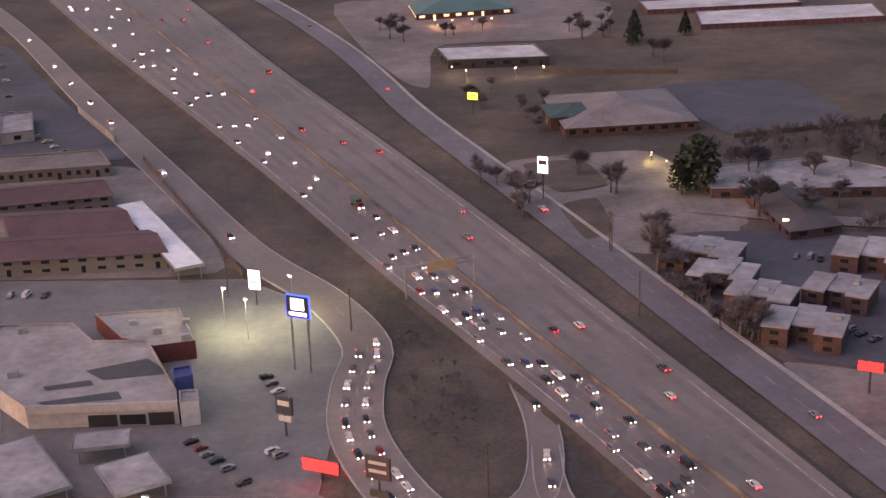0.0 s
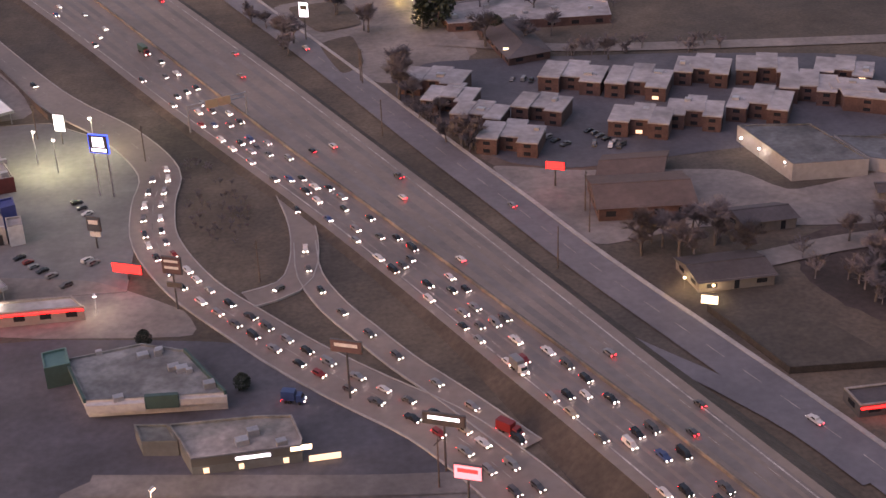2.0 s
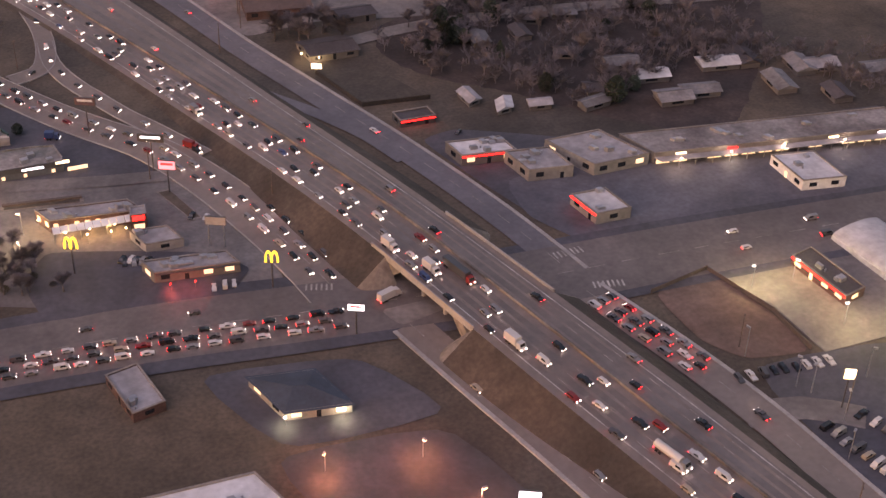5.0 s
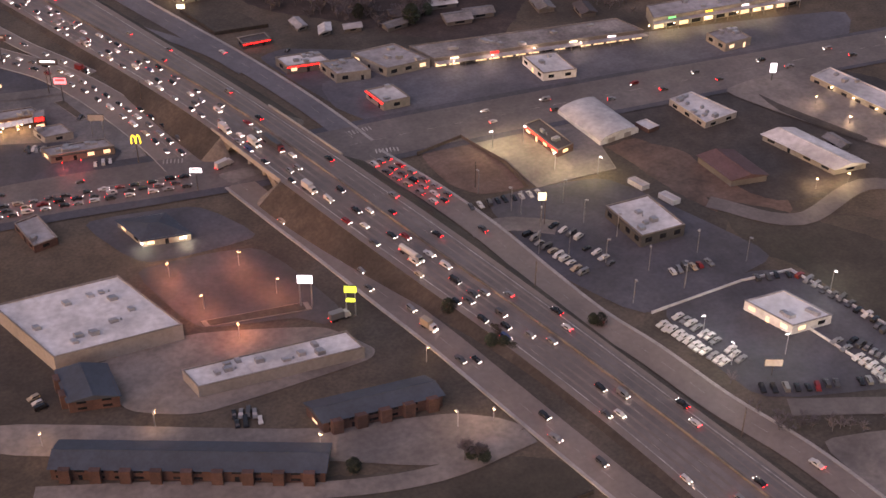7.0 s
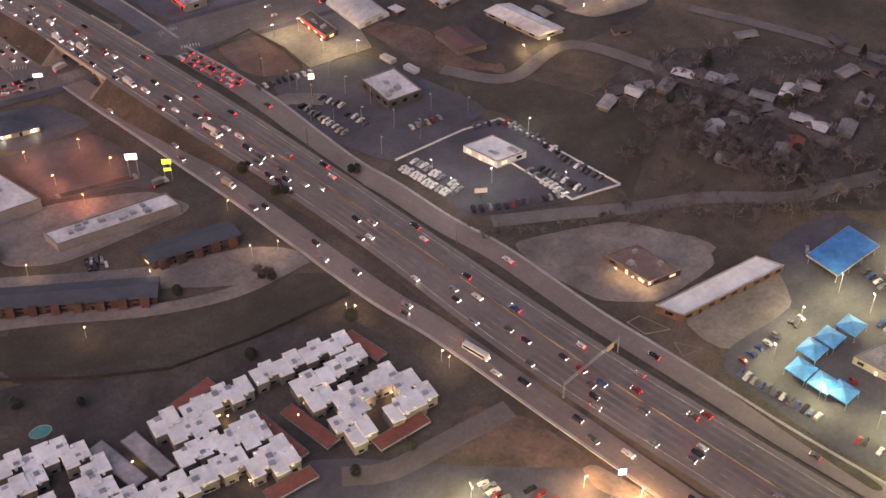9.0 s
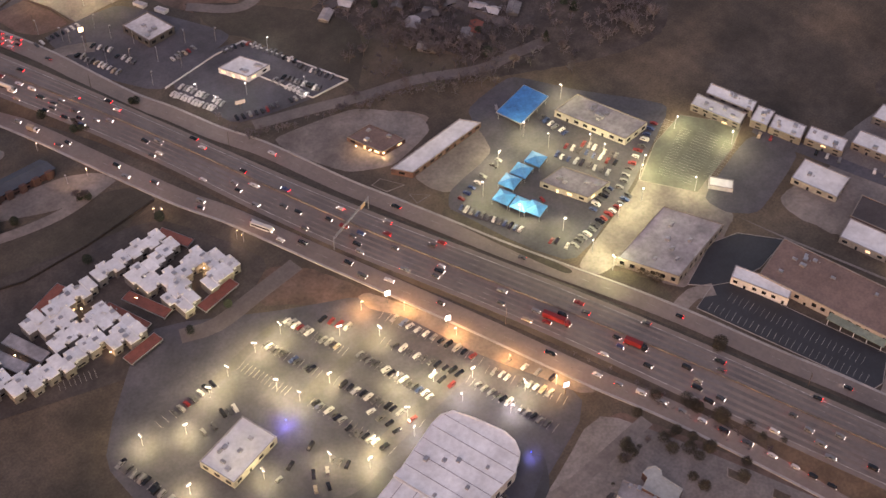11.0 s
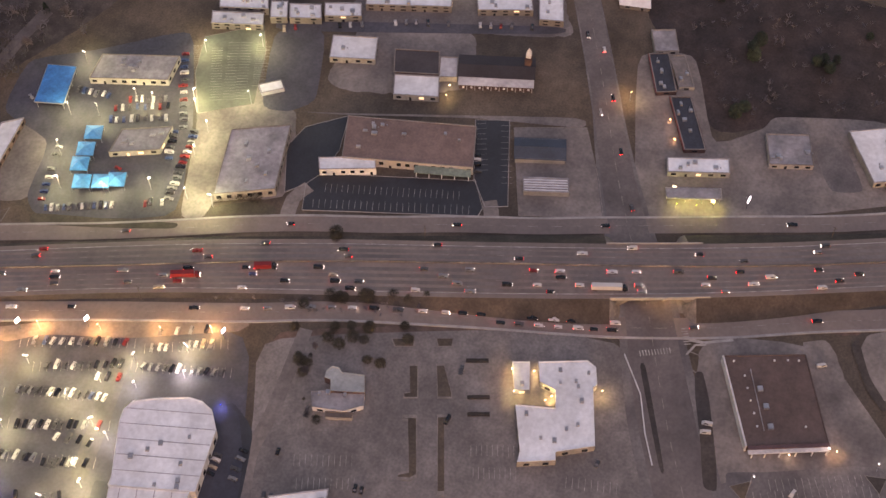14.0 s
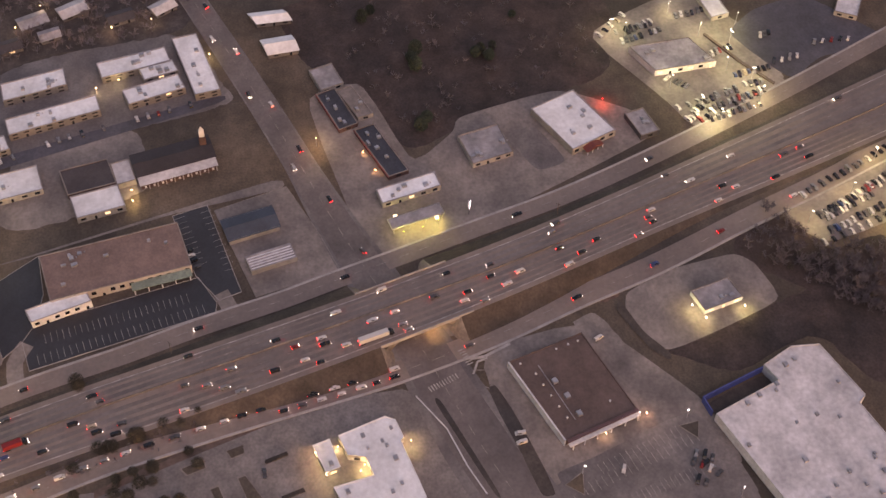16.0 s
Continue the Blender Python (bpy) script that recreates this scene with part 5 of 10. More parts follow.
along(LF_S, 1.8, reach(LF_S, 10), reach(LF_S, -250), 44)
along(LF_S, -1.8, reach(LF_S, -330), reach(LF_S, -508), 9.5, skip=0.1)
along(LF_S, 1.8, reach(LF_S, -462), reach(LF_S, -508), 7.6)
along(LF_S, 0, reach(LF_S, -540), reach(LF_S, -720), 48)
along(STREET_B, 3.5, 30, 330, 45)
along(STREET_B, -3.5, 60, 420, 40, forward=False)


def lorry(name, label, x, y, z, ang, length, cab, box, category="truck", tank=False, bus=False):
    """A truck or bus: cab, load body, wheels and lamps."""
    ob = thing(name, label, category, pose(x, y, z, 0, 0, ang))
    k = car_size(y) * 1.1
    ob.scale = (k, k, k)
    h = 1.25
    if bus:
        part("body", extruded([(-length / 2, 0.4), (-length / 2, 3.0), (length / 2 - 0.4, 3.0), (length / 2, 1.4), (length / 2, 0.4)], h, 0.1), box, ob)
        part("window_band", Shape().box(-length / 2 + 0.5, length / 2 - 1.2, -h - 0.03, h + 0.03, 1.5, 2.4), GLASS_DARK, ob)
        part("roof_hatch", Shape().box(-1, 0.5, -0.5, 0.5, 3.0, 3.15), METAL, ob)
    else:
        c = length / 2
        part("cab", extruded([(c - 2.3, 0.5), (c - 2.3, 2.8), (c - 0.9, 2.8), (c - 0.5, 1.7), (c, 1.4), (c, 0.5)], h - 0.05, 0.1), cab, ob)
        part("windscreen", Shape().poly([(c - 0.42, -1.0, 1.75), (c - 0.42, 1.0, 1.75), (c - 0.82, 0.95, 2.6), (c - 0.82, -0.95, 2.6)]), GLASS_DARK, ob)
        if tank:
            part("tank", Shape().tube((-c, 0, 2.1), (c - 2.8, 0, 2.1), 1.15, 1.15, 16), box, ob)
        else:
            part("load_box", Shape().box(-c, c - 2.6, -h, h, 1.0, 3.7, 0.05), box, ob)
        part("chassis", Shape().box(-c, c - 0.3, -0.6, 0.6, 0.5, 1.0), POLE_M, ob)
    for u in (-length / 2 + 1.2, -length / 2 + 2.4, length / 2 - 1.3):
        for v in (-h + 0.15, h - 0.15):
            part("wheel", WHEEL, TYRE, ob, at=pose(u, v, 0.4) @ Matrix.Diagonal((1.35, 1.6, 1.35, 1)))
    for q in (-1, 1):
        part("headlight", Shape().box(length / 2 - 0.1, length / 2 + 0.04, q * 0.9 - 0.2, q * 0.9 + 0.2, 0.75, 1.05), HEAD, ob)
        part("tail_light", Shape().box(-length / 2 - 0.04, -length / 2 + 0.1, q * 1.0 - 0.15, q * 1.0 + 0.15, 0.8, 1.1), TAIL, ob)
    return ob


def lorry_on(name, label, y, share, length, cab, box, south=True, **kw):
    x, yy, z, a = on_highway(y, share)
    return lorry(name, label, x, yy, z, a if south else a + 180, length, CAR_PAINT[cab], CAR_PAINT[box], **kw)


parked(11, 149.8, -269.8, 158.7, -307.5, turn=75)
parked(9, 159.0, -319.5, 167.3, -343.0, turn=75)
parked(4, 167.5, -320.1, 174.0, -338.7, turn=75)
parked(10, 139.7, -280.3, 148.0, -310.1, turn=75)
parked(4, 138.5, -298.3, 141.8, -311.3, turn=75)
parked(12, 149.6, -319.7, 154.8, -352.3, turn=75)
parked(14, 126.0, -273.1, 131.4, -309.4, turn=75)
parked(12, 110.6, -280.0, 118.4, -312.4, turn=75)
parked(4, 109.0, -298.1, 110.4, -312.1, turn=75)
parked(7, 96.0, -278.8, 97.9, -292.6, turn=75)
parked(8, 96.9, -297.9, 100.9, -314.4, turn=75)
parked(12, 116.4, -237.4, 121.9, -263.6, turn=75)
parked(11, 102.0, -241.0, 106.2, -264.6, turn=75)
parked(4, 128.1, -247.6, 132.4, -258.8, turn=75)
parked(7, 52.3, -241.8, 72.4, -241.5)
parked(7, 22.9, -246.0, 25.5, -273.0, fill=1.0)
parked(3, 82.1, -303.4, 84.4, -309.5, fill=1.0)
parked(2, 72.4, -303.4, 76.8, -306.4, fill=1.0)
parked(2, 68.2, -309.6, 72.3, -312.0, fill=1.0)
parked(1, 68.4, -294.4, 68.6, -294.9, fill=1.0)
parked(1, 79.9, -293.1, 80.1, -293.6, fill=1.0)
parked(1, 61.1, -295.3, 61.1, -295.8, fill=1.0)
parked(2, 54.8, -257.4, 59.2, -257.8, fill=1.0)
parked(3, 65.8, -256.1, 70.4, -256.9, fill=1.0)
parked(2, 16.9, -288.2, 17.6, -291.0, fill=1.0)
parked(6, 21.8, -246.4, 24.2, -265.8)
SALES = ("white", "silver", "black", "white", "grey", "grey", "red", "blue")
parked(12, 218.0, -244.0, 227.4, -272.6, SALES)
parked(8, 253.7, -234.6, 222.3, -240.0, SALES)
parked(14, 237.1, -296.5, 279.0, -293.7, SALES)
parked(4, 231.9, -286.8, 234.5, -294.3, SALES)
parked(9, 276.2, -251.4, 284.2, -277.1, SALES)
parked(8, 283.9, -250.5, 291.3, -275.4, SALES)
parked(6, 290.9, -229.1, 290.7, -244.7, SALES)
parked(8, 290.8, -255.8, 296.6, -275.5, SALES)
parked(12, 326.6, -270.4, 280.7, -287.0, SALES)
parked(5, 280.5, -208.3, 293.6, -219.3, SALES)
parked(6, 260.3, -287.3, 276.8, -284.3, SALES)
parked(4, 248.4, -267.1, 239.4, -264.7, SALES)
parked(10, 157.6, -29.8, 164.0, -54.9)
parked(4, 167.7, -28.7, 171.9, -37.9)
parked(4, 171.8, -44.3, 174.7, -54.6)
parked(9, 147.6, -7.9, 171.7, -9.3)
parked(6, 189.7, -66.1, 202.5, -66.7)
parked(11, 180.0, -86.1, 186.5, -110.6, paint=("white", "white", "silver"), kind="pickup_truck")
parked(12, 173.5, -86.8, 180.4, -109.8, paint=("white", "white", "silver"), kind="pickup_truck")
parked(7, 181.4, -123.0, 199.6, -129.4)
parked(6, 202.5, -129.1, 217.7, -134.3)
parked(10, 215.9, -114.9, 220.0, -134.9, paint=("white", "white", "silver"), kind="pickup_truck")
parked(10, 221.2, -117.3, 227.7, -135.6)
parked(8, 231.6, -114.3, 238.0, -133.6)
parked(10, 225.3, -83.8, 233.6, -111.3)
parked(4, 212.7, -79.3, 222.5, -81.6)
parked(7, -47.6, 229.2, -36.3, 213.4)
parked(4, -38.5, 258.7, -33.7, 249.1)
parked(4, -32.5, 224.3, -27.7, 218.7)
parked(5, -184.3, 585.4, -150.4, 481.6)
parked(4, -132.9, 448.1, -119.6, 428.9)
parked(3, -102.2, 306.0, -94.0, 305.2)
parked(6, 96.2, 269.4, 102.1, 258.3)
parked(3, 84.9, 267.5, 88.3, 261.3)
parked(3, 84.6, 311.0, 89.8, 308.7)
parked(4, -21.2, 114.5, -14.2, 110.9)
parked(2, 39.5, 103.3, 43.1, 101.1)
parked(4, 18.5, 86.6, 24.5, 86.0)
parked(4, 95.3, 259.9, 101.9, 257.3)
parked(4, 44.3, -77.1, 50.6, -78.7)
parked(3, -5.0, -44.9, -4.0, -49.6)
parked(14, 284.2, -710.2, 305.5, -759.6)
parked(13, 270.8, -713.7, 288.5, -753.0)
parked(8, 255.2, -711.3, 265.6, -744.0)
parked(6, 402.1, -654.8, 409.5, -671.7)
parked(10, 338.2, -677.5, 352.2, -713.6)
parked(8, 347.3, -668.7, 358.1, -706.8)
parked(3, 155.9, -624.3, 150.5, -628.3)
parked(5, 404.0, -643.4, 416.0, -658.4)
parked(4, 299.3, -427.8, 290.0, -430.4)
parked(1, 126.5, 121.7, 128.7, 119.3)
parked(4, 44.3, -73.7, 49.7, -75.5)
lorry("fire_engine", "red fire engine with lit lamps in the queue", 47.9, 139.0, 0.15, -48, 7.5, CAR_PAINT["red"], CAR_PAINT["red"], category="fire engine")
lorry("bus", "white bus driving on the frontage road", 144.7, -188.7, 0.15, -70, 12, CAR_PAINT["white"], CAR_PAINT["white"], category="bus", bus=True)
lorry("semi_tractor", "dark blue truck parked by a restaurant", 10.1, 157.5, 0.2, -20, 6.5, CAR_PAINT["blue"], CAR_PAINT["blue"])
lorry("box_truck", "white box truck waiting at the crossing", 78.8, 50.0, 0.2, 20, 9, CAR_PAINT["white"], CAR_PAINT["white"])
lorry("box_truck", "white delivery truck on the frontage road", 108.8, -60.7, 0.15, -68, 7, CAR_PAINT["white"], CAR_PAINT["tan"])
lorry("box_truck", "pale trailer parked in a car park", 86.1, -45.6, 0.2, 5, 8, CAR_PAINT["white"], CAR_PAINT["silver"])
lorry_on("semi_trailer", "white box semi-trailer truck crossing the bridge", -500, -0.72, 17, "black", "white")
lorry_on("box_truck", "white box truck in heavy traffic", 66, -0.8, 7.5, "white", "white")
lorry_on("box_truck", "white box truck in heavy traffic", 52, -0.62, 7.5, "white", "white")
lorry_on("semi_trailer", "long semi-trailer truck with a rusty load", 47, -0.3, 15, "red", "grey")
lorry_on("box_truck", "white box truck near the bridge", 18, -0.72, 8, "white", "white")
lorry_on("dump_truck", "dark green dump truck with a red cab", 362, -0.28, 10, "red", "green")
lorry_on("tank_truck", "silver tank truck on the highway", -28, -0.55, 12, "silver", "white", tank=True)
lorry_on("flatbed_truck", "red truck with a trailer in traffic", -318, -0.45, 14, "red", "red")
lorry_on("box_truck", "white van truck in traffic", 160, -0.8, 7, "white", "silver")
lorry_on("flatbed_truck", "dark truck with a dull red load", -352, -0.2, 11, "black", "red")

# ---- fences, trees, signs, lamps ----
random.seed(23)


def fence(name, label, h, m, *xy, gap=18.0, thick=0.12):
    """A fence or wall: a panel between each two posts."""
    ob = thing(name, label, "fence" if "fence" in name else "wall")
    p = [np.array((xy[i], xy[i + 1]), float) for i in range(0, len(xy), 2)]
    for a, b in zip(p[:-1], p[1:]):
        n = max(1, int(np.linalg.norm(b - a) / gap))
        ang = math.degrees(math.atan2(b[1] - a[1], b[0] - a[0]))
        s = np.linalg.norm(b - a) / n
        for i in range(n):
            q = a + (b - a) * (i + 0.5) / n
            part("panel", Shape().box(-s / 2 + 0.1, s / 2 - 0.1, -thick / 2, thick / 2, 0.05, h), m, ob, at=pose(q[0], q[1], 0, 0, 0, ang))
            part("post", Shape().box(-0.12, 0.12, -0.12, 0.12, 0, h + 0.15), m, ob, at=pose(*(a + (b - a) * i / n), 0, 0, 0, ang))
    return ob


BARK = mat("grey_brown_bark", (0.075, 0.066, 0.066), 0.95, var=0.25, big=0.5, fine=3.0)
TWIG = mat("bare_purple_brown_twigs", (0.1, 0.09, 0.1), 0.95, var=0.25, big=0.2, fine=1.5, spread=0.25)
NEEDLE = mat("dark_evergreen_needles", (0.02, 0.03, 0.02), 0.9, var=0.3, big=0.3, fine=2.0, spread=0.25)
SHRUB = mat("dull_olive_shrub_leaves", (0.045, 0.04, 0.028), 0.95, var=0.3, big=0.3, fine=2.0, spread=0.25)


def bare_tree(seed, h):
    """Trunk and crown of a leafless tree: limbs fork into boughs, and these into sprays of twigs."""
    rnd = random.Random(seed)
    trunk = Shape().tube((0, 0, 0), (0.1, 0.05, h * 0.2), h * 0.034, h * 0.026, 7)
    crown = Shape()

    def grow(p, d, length, r, level):
        q = p + d * length
        crown.tube(p, q, r, r * 0.6, 4 if level < 2 else 3)
        if level == 3:
            for _ in range(12):
                n = (d + Vector((rnd.gauss(0, 0.7), rnd.gauss(0, 0.7), rnd.uniform(-0.3, 0.5)))).normalized()
                a = p + d * length * rnd.uniform(0.2, 1.0)
                w = n.orthogonal().normalized() * h * rnd.uniform(0.0035, 0.0065)
                e = a + n * h * rnd.uniform(0.09, 0.18)
                crown.poly([tuple(a - w), tuple(a + w), tuple(e + w * 0.4), tuple(e - w * 0.4)])
            return
        for _ in range(4 if level else 6):
            t = rnd.uniform(0.4, 1.0)
            n = (d + Vector((rnd.gauss(0, 0.8), rnd.gauss(0, 0.8), rnd.uniform(-0.05, 0.35)))).normalized()
            grow(p + d * length * t, n, length * rnd.uniform(0.6, 0.85), max(0.05, r * 0.6), level + 1)

    grow(Vector((0.1, 0.05, h * 0.17)), Vector((0.05, 0, 1)), h * 0.27, h * 0.025, 0)
    return trunk.mesh("trunk", BARK), crown.mesh("crown", TWIG)


def leafy(seed, h, wide, m, conical):
    """Trunk and crown of an evergreen or a shrub: many small leaf clumps with gaps."""
    rnd = random.Random(seed)
    trunk = Shape().tube((0, 0, 0), (0, 0, h * 0.5), h * 0.03 + 0.04, h * 0.015 + 0.02, 7)
    crown = Shape()
    for i in range(900):
        t = rnd.random() ** 0.8
        z = h * (0.12 + 0.88 * t)
        r = wide * ((1 - t) ** 0.8 if conical else math.sin(math.pi * min(1, 0.15 + 0.85 * t)) ** 0.6) * rnd.uniform(0.45, 1.08)
        a = rnd.uniform(0, 2 * math.pi)
        c = Vector((r * math.cos(a), r * math.sin(a), z))
        u = Vector((rnd.gauss(0, 1), rnd.gauss(0, 1), rnd.gauss(0, 0.6))).normalized()
        v = u.orthogonal().normalized()
        s = h * rnd.uniform(0.035, 0.07)
        crown.poly([tuple(c + u * s), tuple(c + v * s * 0.7), tuple(c - u * s), tuple(c - v * s * 0.7)])
    return trunk.mesh("trunk", BARK), crown.mesh("crown", m)


TREES = {
    "bare": [bare_tree(s, 9.5) for s in (1, 2, 3, 4)],
    "pine": [leafy(s, 8.0, 2.6, NEEDLE, True) for s in (5, 6)],
    "round": [leafy(s, 6.5, 2.6, NEEDLE, False) for s in (7, 8)],
    "shrub": [leafy(s, 2.2, 1.6, SHRUB, False) for s in (9, 10)],
}
TREE_WORDS = {"bare": ("tree", "bare winter tree with many fine grey twigs"), "pine": ("evergreen_tree", "dark evergreen tree with a ragged crown"),
              "round": ("evergreen_tree", "dark round-crowned evergreen tree"), "shrub": ("shrub", "low olive brown winter shrub")}


def tree(kind, x, y, scale=1.0):
    trunk, crown = random.choice(TREES[kind])
    name, label = TREE_WORDS[kind]
    ob = thing(name, label, "tree" if kind != "shrub" else "shrub", pose(x, y, 0, 0, 0, random.uniform(0, 360)), group="trees and shrubs", data=trunk)
    k = scale * random.uniform(0.8, 1.2)
    ob.scale = (k, k, k * random.uniform(0.9, 1.1))
    part("crown", crown, TWIG, ob)
    return ob


def grove(kinds, n, *xy, scale=1.0):
    """Trees strewn over a patch of the plan."""
    p = [(xy[i], xy[i + 1]) for i in range(0, len(xy), 2)]
    xs, ys = [q[0] for q in p], [q[1] for q in p]
    made = 0
    while made < n:
        x, y = random.uniform(min(xs), max(xs)), random.uniform(min(ys), max(ys))
        if inside(x, y, p) and not any(math.hypot(x - a, y - b) < r for a, b, r in FOOTPRINTS):
            tree(random.choice(kinds), x, y, scale)
            made += 1


def sign(label, x, y, h, w, hh, face, ang=-25.0, posts=1, bars=0, bar=None, edge=None, second=None, drop=3.0):
    """A roadside sign: posts, a lit or painted cabinet, and bars where its writing stands."""
    ob = thing("roadside_sign", label, "sign", pose(x, y, floor_at(x, y), 0, 0, ang))
    for u in ((0.0,) if posts == 1 else (-w * 0.38, w * 0.38)):
        part("post", Shape().tube((u, 0, 0), (u, 0, h - hh * 0.5), 0.22, 0.2, 8), POLE_M if posts == 1 else METAL, ob)
    cabinet = part("cabinet", Shape().box(-w / 2 - 0.12, w / 2 + 0.12, -0.25, 0.25, h - hh - 0.12, h + 0.12), edge or POLE_M, ob)
    for q in (-1, 1):
        part("face", Shape().box(-w / 2, w / 2, min(q * 0.25, q * 0.31), max(q * 0.25, q * 0.31), h - hh, h), face, cabinet)
    for i in range(bars):
        z = h - hh * (i + 0.75) / (bars + 0.5)
        part("lettering_bar", Shape().box(-w * 0.38, w * 0.38, -0.36, 0.36, z, z + hh * 0.3 / bars), bar, cabinet)
    if second:
        part("lower_board", Shape().box(-w * 0.4, w * 0.4, -0.2, 0.2, h - hh - drop - 1.2, h - hh - drop), second, ob)
    return ob


def lamp_post(x, y, h=9.0, m=None, watts=0.0, color=(1.0, 0.9, 0.62), label="tall lamp post with a lit head", arms=1):
    """A lamp post; its lit head carries a lamp where it throws light on the ground."""
    z = floor_at(x, y)
    ob = thing("lamp_post", label, "lamp", pose(x, y, z, 0, 0, random.uniform(0, 360)), group="lamp posts", data=None)
    pole = Shape().tube((0, 0, 0), (0, 0, h), 0.13, 0.09, 8)
    for q in range(arms):
        s = 1 if q == 0 else -1
        pole.box(min(0, s * 1.1), max(0, s * 1.1), -0.25, 0.25, h, h + 0.22)
    head = part("pole", pole, METAL, ob)
    for q in range(arms):
        s = 1 if q == 0 else -1
        part("lens", Shape().box(min(s * 0.2, s * 1.05), max(s * 0.2, s * 1.05), -0.28, 0.28, h - 0.14, h), m or LIT_WHITE, head, "glowing lens")
    if watts:
        d = bpy.data.lights.new("lot_lamp", "POINT")
        d.energy, d.color, d.shadow_soft_size = watts * U * U, color, 0.25
        lamp = new("lot_lamp", d)
        lamp.matrix_world = placed(pose(x, y, z + h - 0.6))
    return ob


def wall_lamp(x, y, z, watts, color=(1.0, 0.72, 0.35), m=None):
    """A small lit wall fitting with its light; the thin pole is an added prop."""
    ob = thing("pole_lamp", "small glowing wall lamp held on an added thin pole", "lamp", pose(x, y, z), group="pole lamps", data=Shape().tube((0, 0, -z), (0, 0, 0.25), 0.06, 0.05, 6).mesh("pole", POLE_M))
    part("lens", Shape().box(-0.2, 0.2, -0.2, 0.2, -0.12, 0.12), m or LIT_WARM, ob)
    d = bpy.data.lights.new("wall_light", "POINT")
    d.energy, d.color, d.shadow_soft_size = watts * U * U, color, 0.2
    lamp = new("wall_light", d)
    lamp.matrix_world = placed(pose(x, y, z - 0.6))
    return ob


def bays(n, x0, y0, x1, y1, deep=5.0):
    """Painted bay lines either side of a row."""
    s = Shape()
    a, b = np.array((x0, y0)), np.array((x1, y1))
    d = (b - a) / np.linalg.norm(b - a)
    q = np.array((-d[1], d[0]))
    z = floor_at(*((a + b) / 2)) + 0.02
    for i in range(n + 1):
        c = a + (b - a) * i / n
        u, v = c + q * deep / 2, c - q * deep / 2
        w = d * 0.07
        s.poly([(*(u - w), z), (*(v - w), z), (*(v + w), z), (*(u + w), z)])
    thing("pavement_markings", "painted white parking bay lines", "markings", kind="structure", data=s.mesh("markings", PAINT_W))


def steeple(x, y):
    """A small white church steeple."""
    ob = thing("steeple", "small white church steeple on a tower", "steeple", pose(x, y, 0))
    part("tower", Shape().box(-1.6, 1.6, -1.6, 1.6, 0, 10), BRICK, ob)
    part("belfry", Shape().box(-1.2, 1.2, -1.2, 1.2, 10, 12.5), WHITE_WALL, ob)
    part("spire", Shape().box(-1.3, 1.3, -1.3, 1.3, 12.5, 16, 1.25), WHITE_WALL, ob)
    return ob


def arches(x, y):
    """A tall pole that carries two joined yellow lit arches."""
    ob = thing("roadside_sign", "tall pole sign with two glowing yellow arches", "sign", pose(x, y, 0, 0, 0, -20))
    part("post", Shape().tube((0, 0, 0), (0, 0, 8.4), 0.24, 0.2, 8), POLE_M, ob)
    part("bracket", Shape().box(-1.5, 1.5, -0.1, 0.1, 8.0, 8.3), POLE_M, ob)
    for s in (-1, 1):
        a = Shape()
        for i in range(17):
            w = math.pi * i / 16
            for r, up in ((0.98, 3.45), (0.52, 2.95)):
                for y0 in (-0.22, 0.22):
                    a.v.append((s * 0.8 + r * math.cos(w), y0, 8.3 + up * max(0.0, math.sin(w)) ** 0.75))
        for i in range(16):
            b = 4 * i
            a.f += [(b, b + 4, b + 5, b + 1), (b + 2, b + 3, b + 7, b + 6), (b, b + 2, b + 6, b + 4), (b + 1, b + 5, b + 7, b + 3)]
        a.f += [(0, 1, 3, 2), (64, 66, 67, 65)]
        part("arch", a, LIT_YELLOW, ob)
    return ob


def gantry(y, which):
    """An overhead sign gantry across the highway: posts, truss and panels."""
    ob = thing("sign_gantry", "overhead sign gantry across the highway with warm tan panels", "gantry")
    a, b = on_highway(y, -1.05), on_highway(y, 0.02 if which == "n" else 1.1)
    for p in (a, b):
        part("post", Shape().tube((p[0], p[1], 0), (p[0], p[1], 8.4), 0.25, 0.22, 8), METAL, ob)
    for z in (7.0, 8.2):
        part("beam", Shape().tube((a[0], a[1], z), (b[0], b[1], z), 0.16, 0.16, 6), METAL, ob)
    ang = math.degrees(math.atan2(b[1] - a[1], b[0] - a[0]))
    for f in ((0.4, 0.62) if which == "n" else (0.82,)):
        c = (a[0] + (b[0] - a[0]) * f, a[1] + (b[1] - a[1]) * f)
        panel = part("sign_panel", Shape().box(-1.8, 1.8, -0.5, -0.35, 6.2, 8.6), SIGN_BACK, ob, "large sign panel with warm light in its colour", at=pose(c[0], c[1], 0, 0, 0, ang))
    return ob


building("apartment_block", "white-roofed two-storey apartment block with stepped walls", 75.6, -162.0, -1.0, 8.5, 6.9, 4.75, wall=FLAT_WALL, roof=WHITE_ROOF, win=6, units=1, lit=0.06, category="apartments", steps=2)
building("apartment_block", "white-roofed two-storey apartment block with stepped walls", 84.8, -162.5, -1.0, 9.7, 7.3, 4.83, wall=FLAT_WALL, roof=WHITE_ROOF, win=6, units=1, lit=0.06, category="apartments", steps=2)
building("apartment_block", "white-roofed two-storey apartment block with stepped walls", 94.5, -162.1, -1.0, 8.5, 7.1, 4.91, wall=FLAT_WALL, roof=WHITE_ROOF, win=6, units=1, lit=0.06, category="apartments", steps=2)
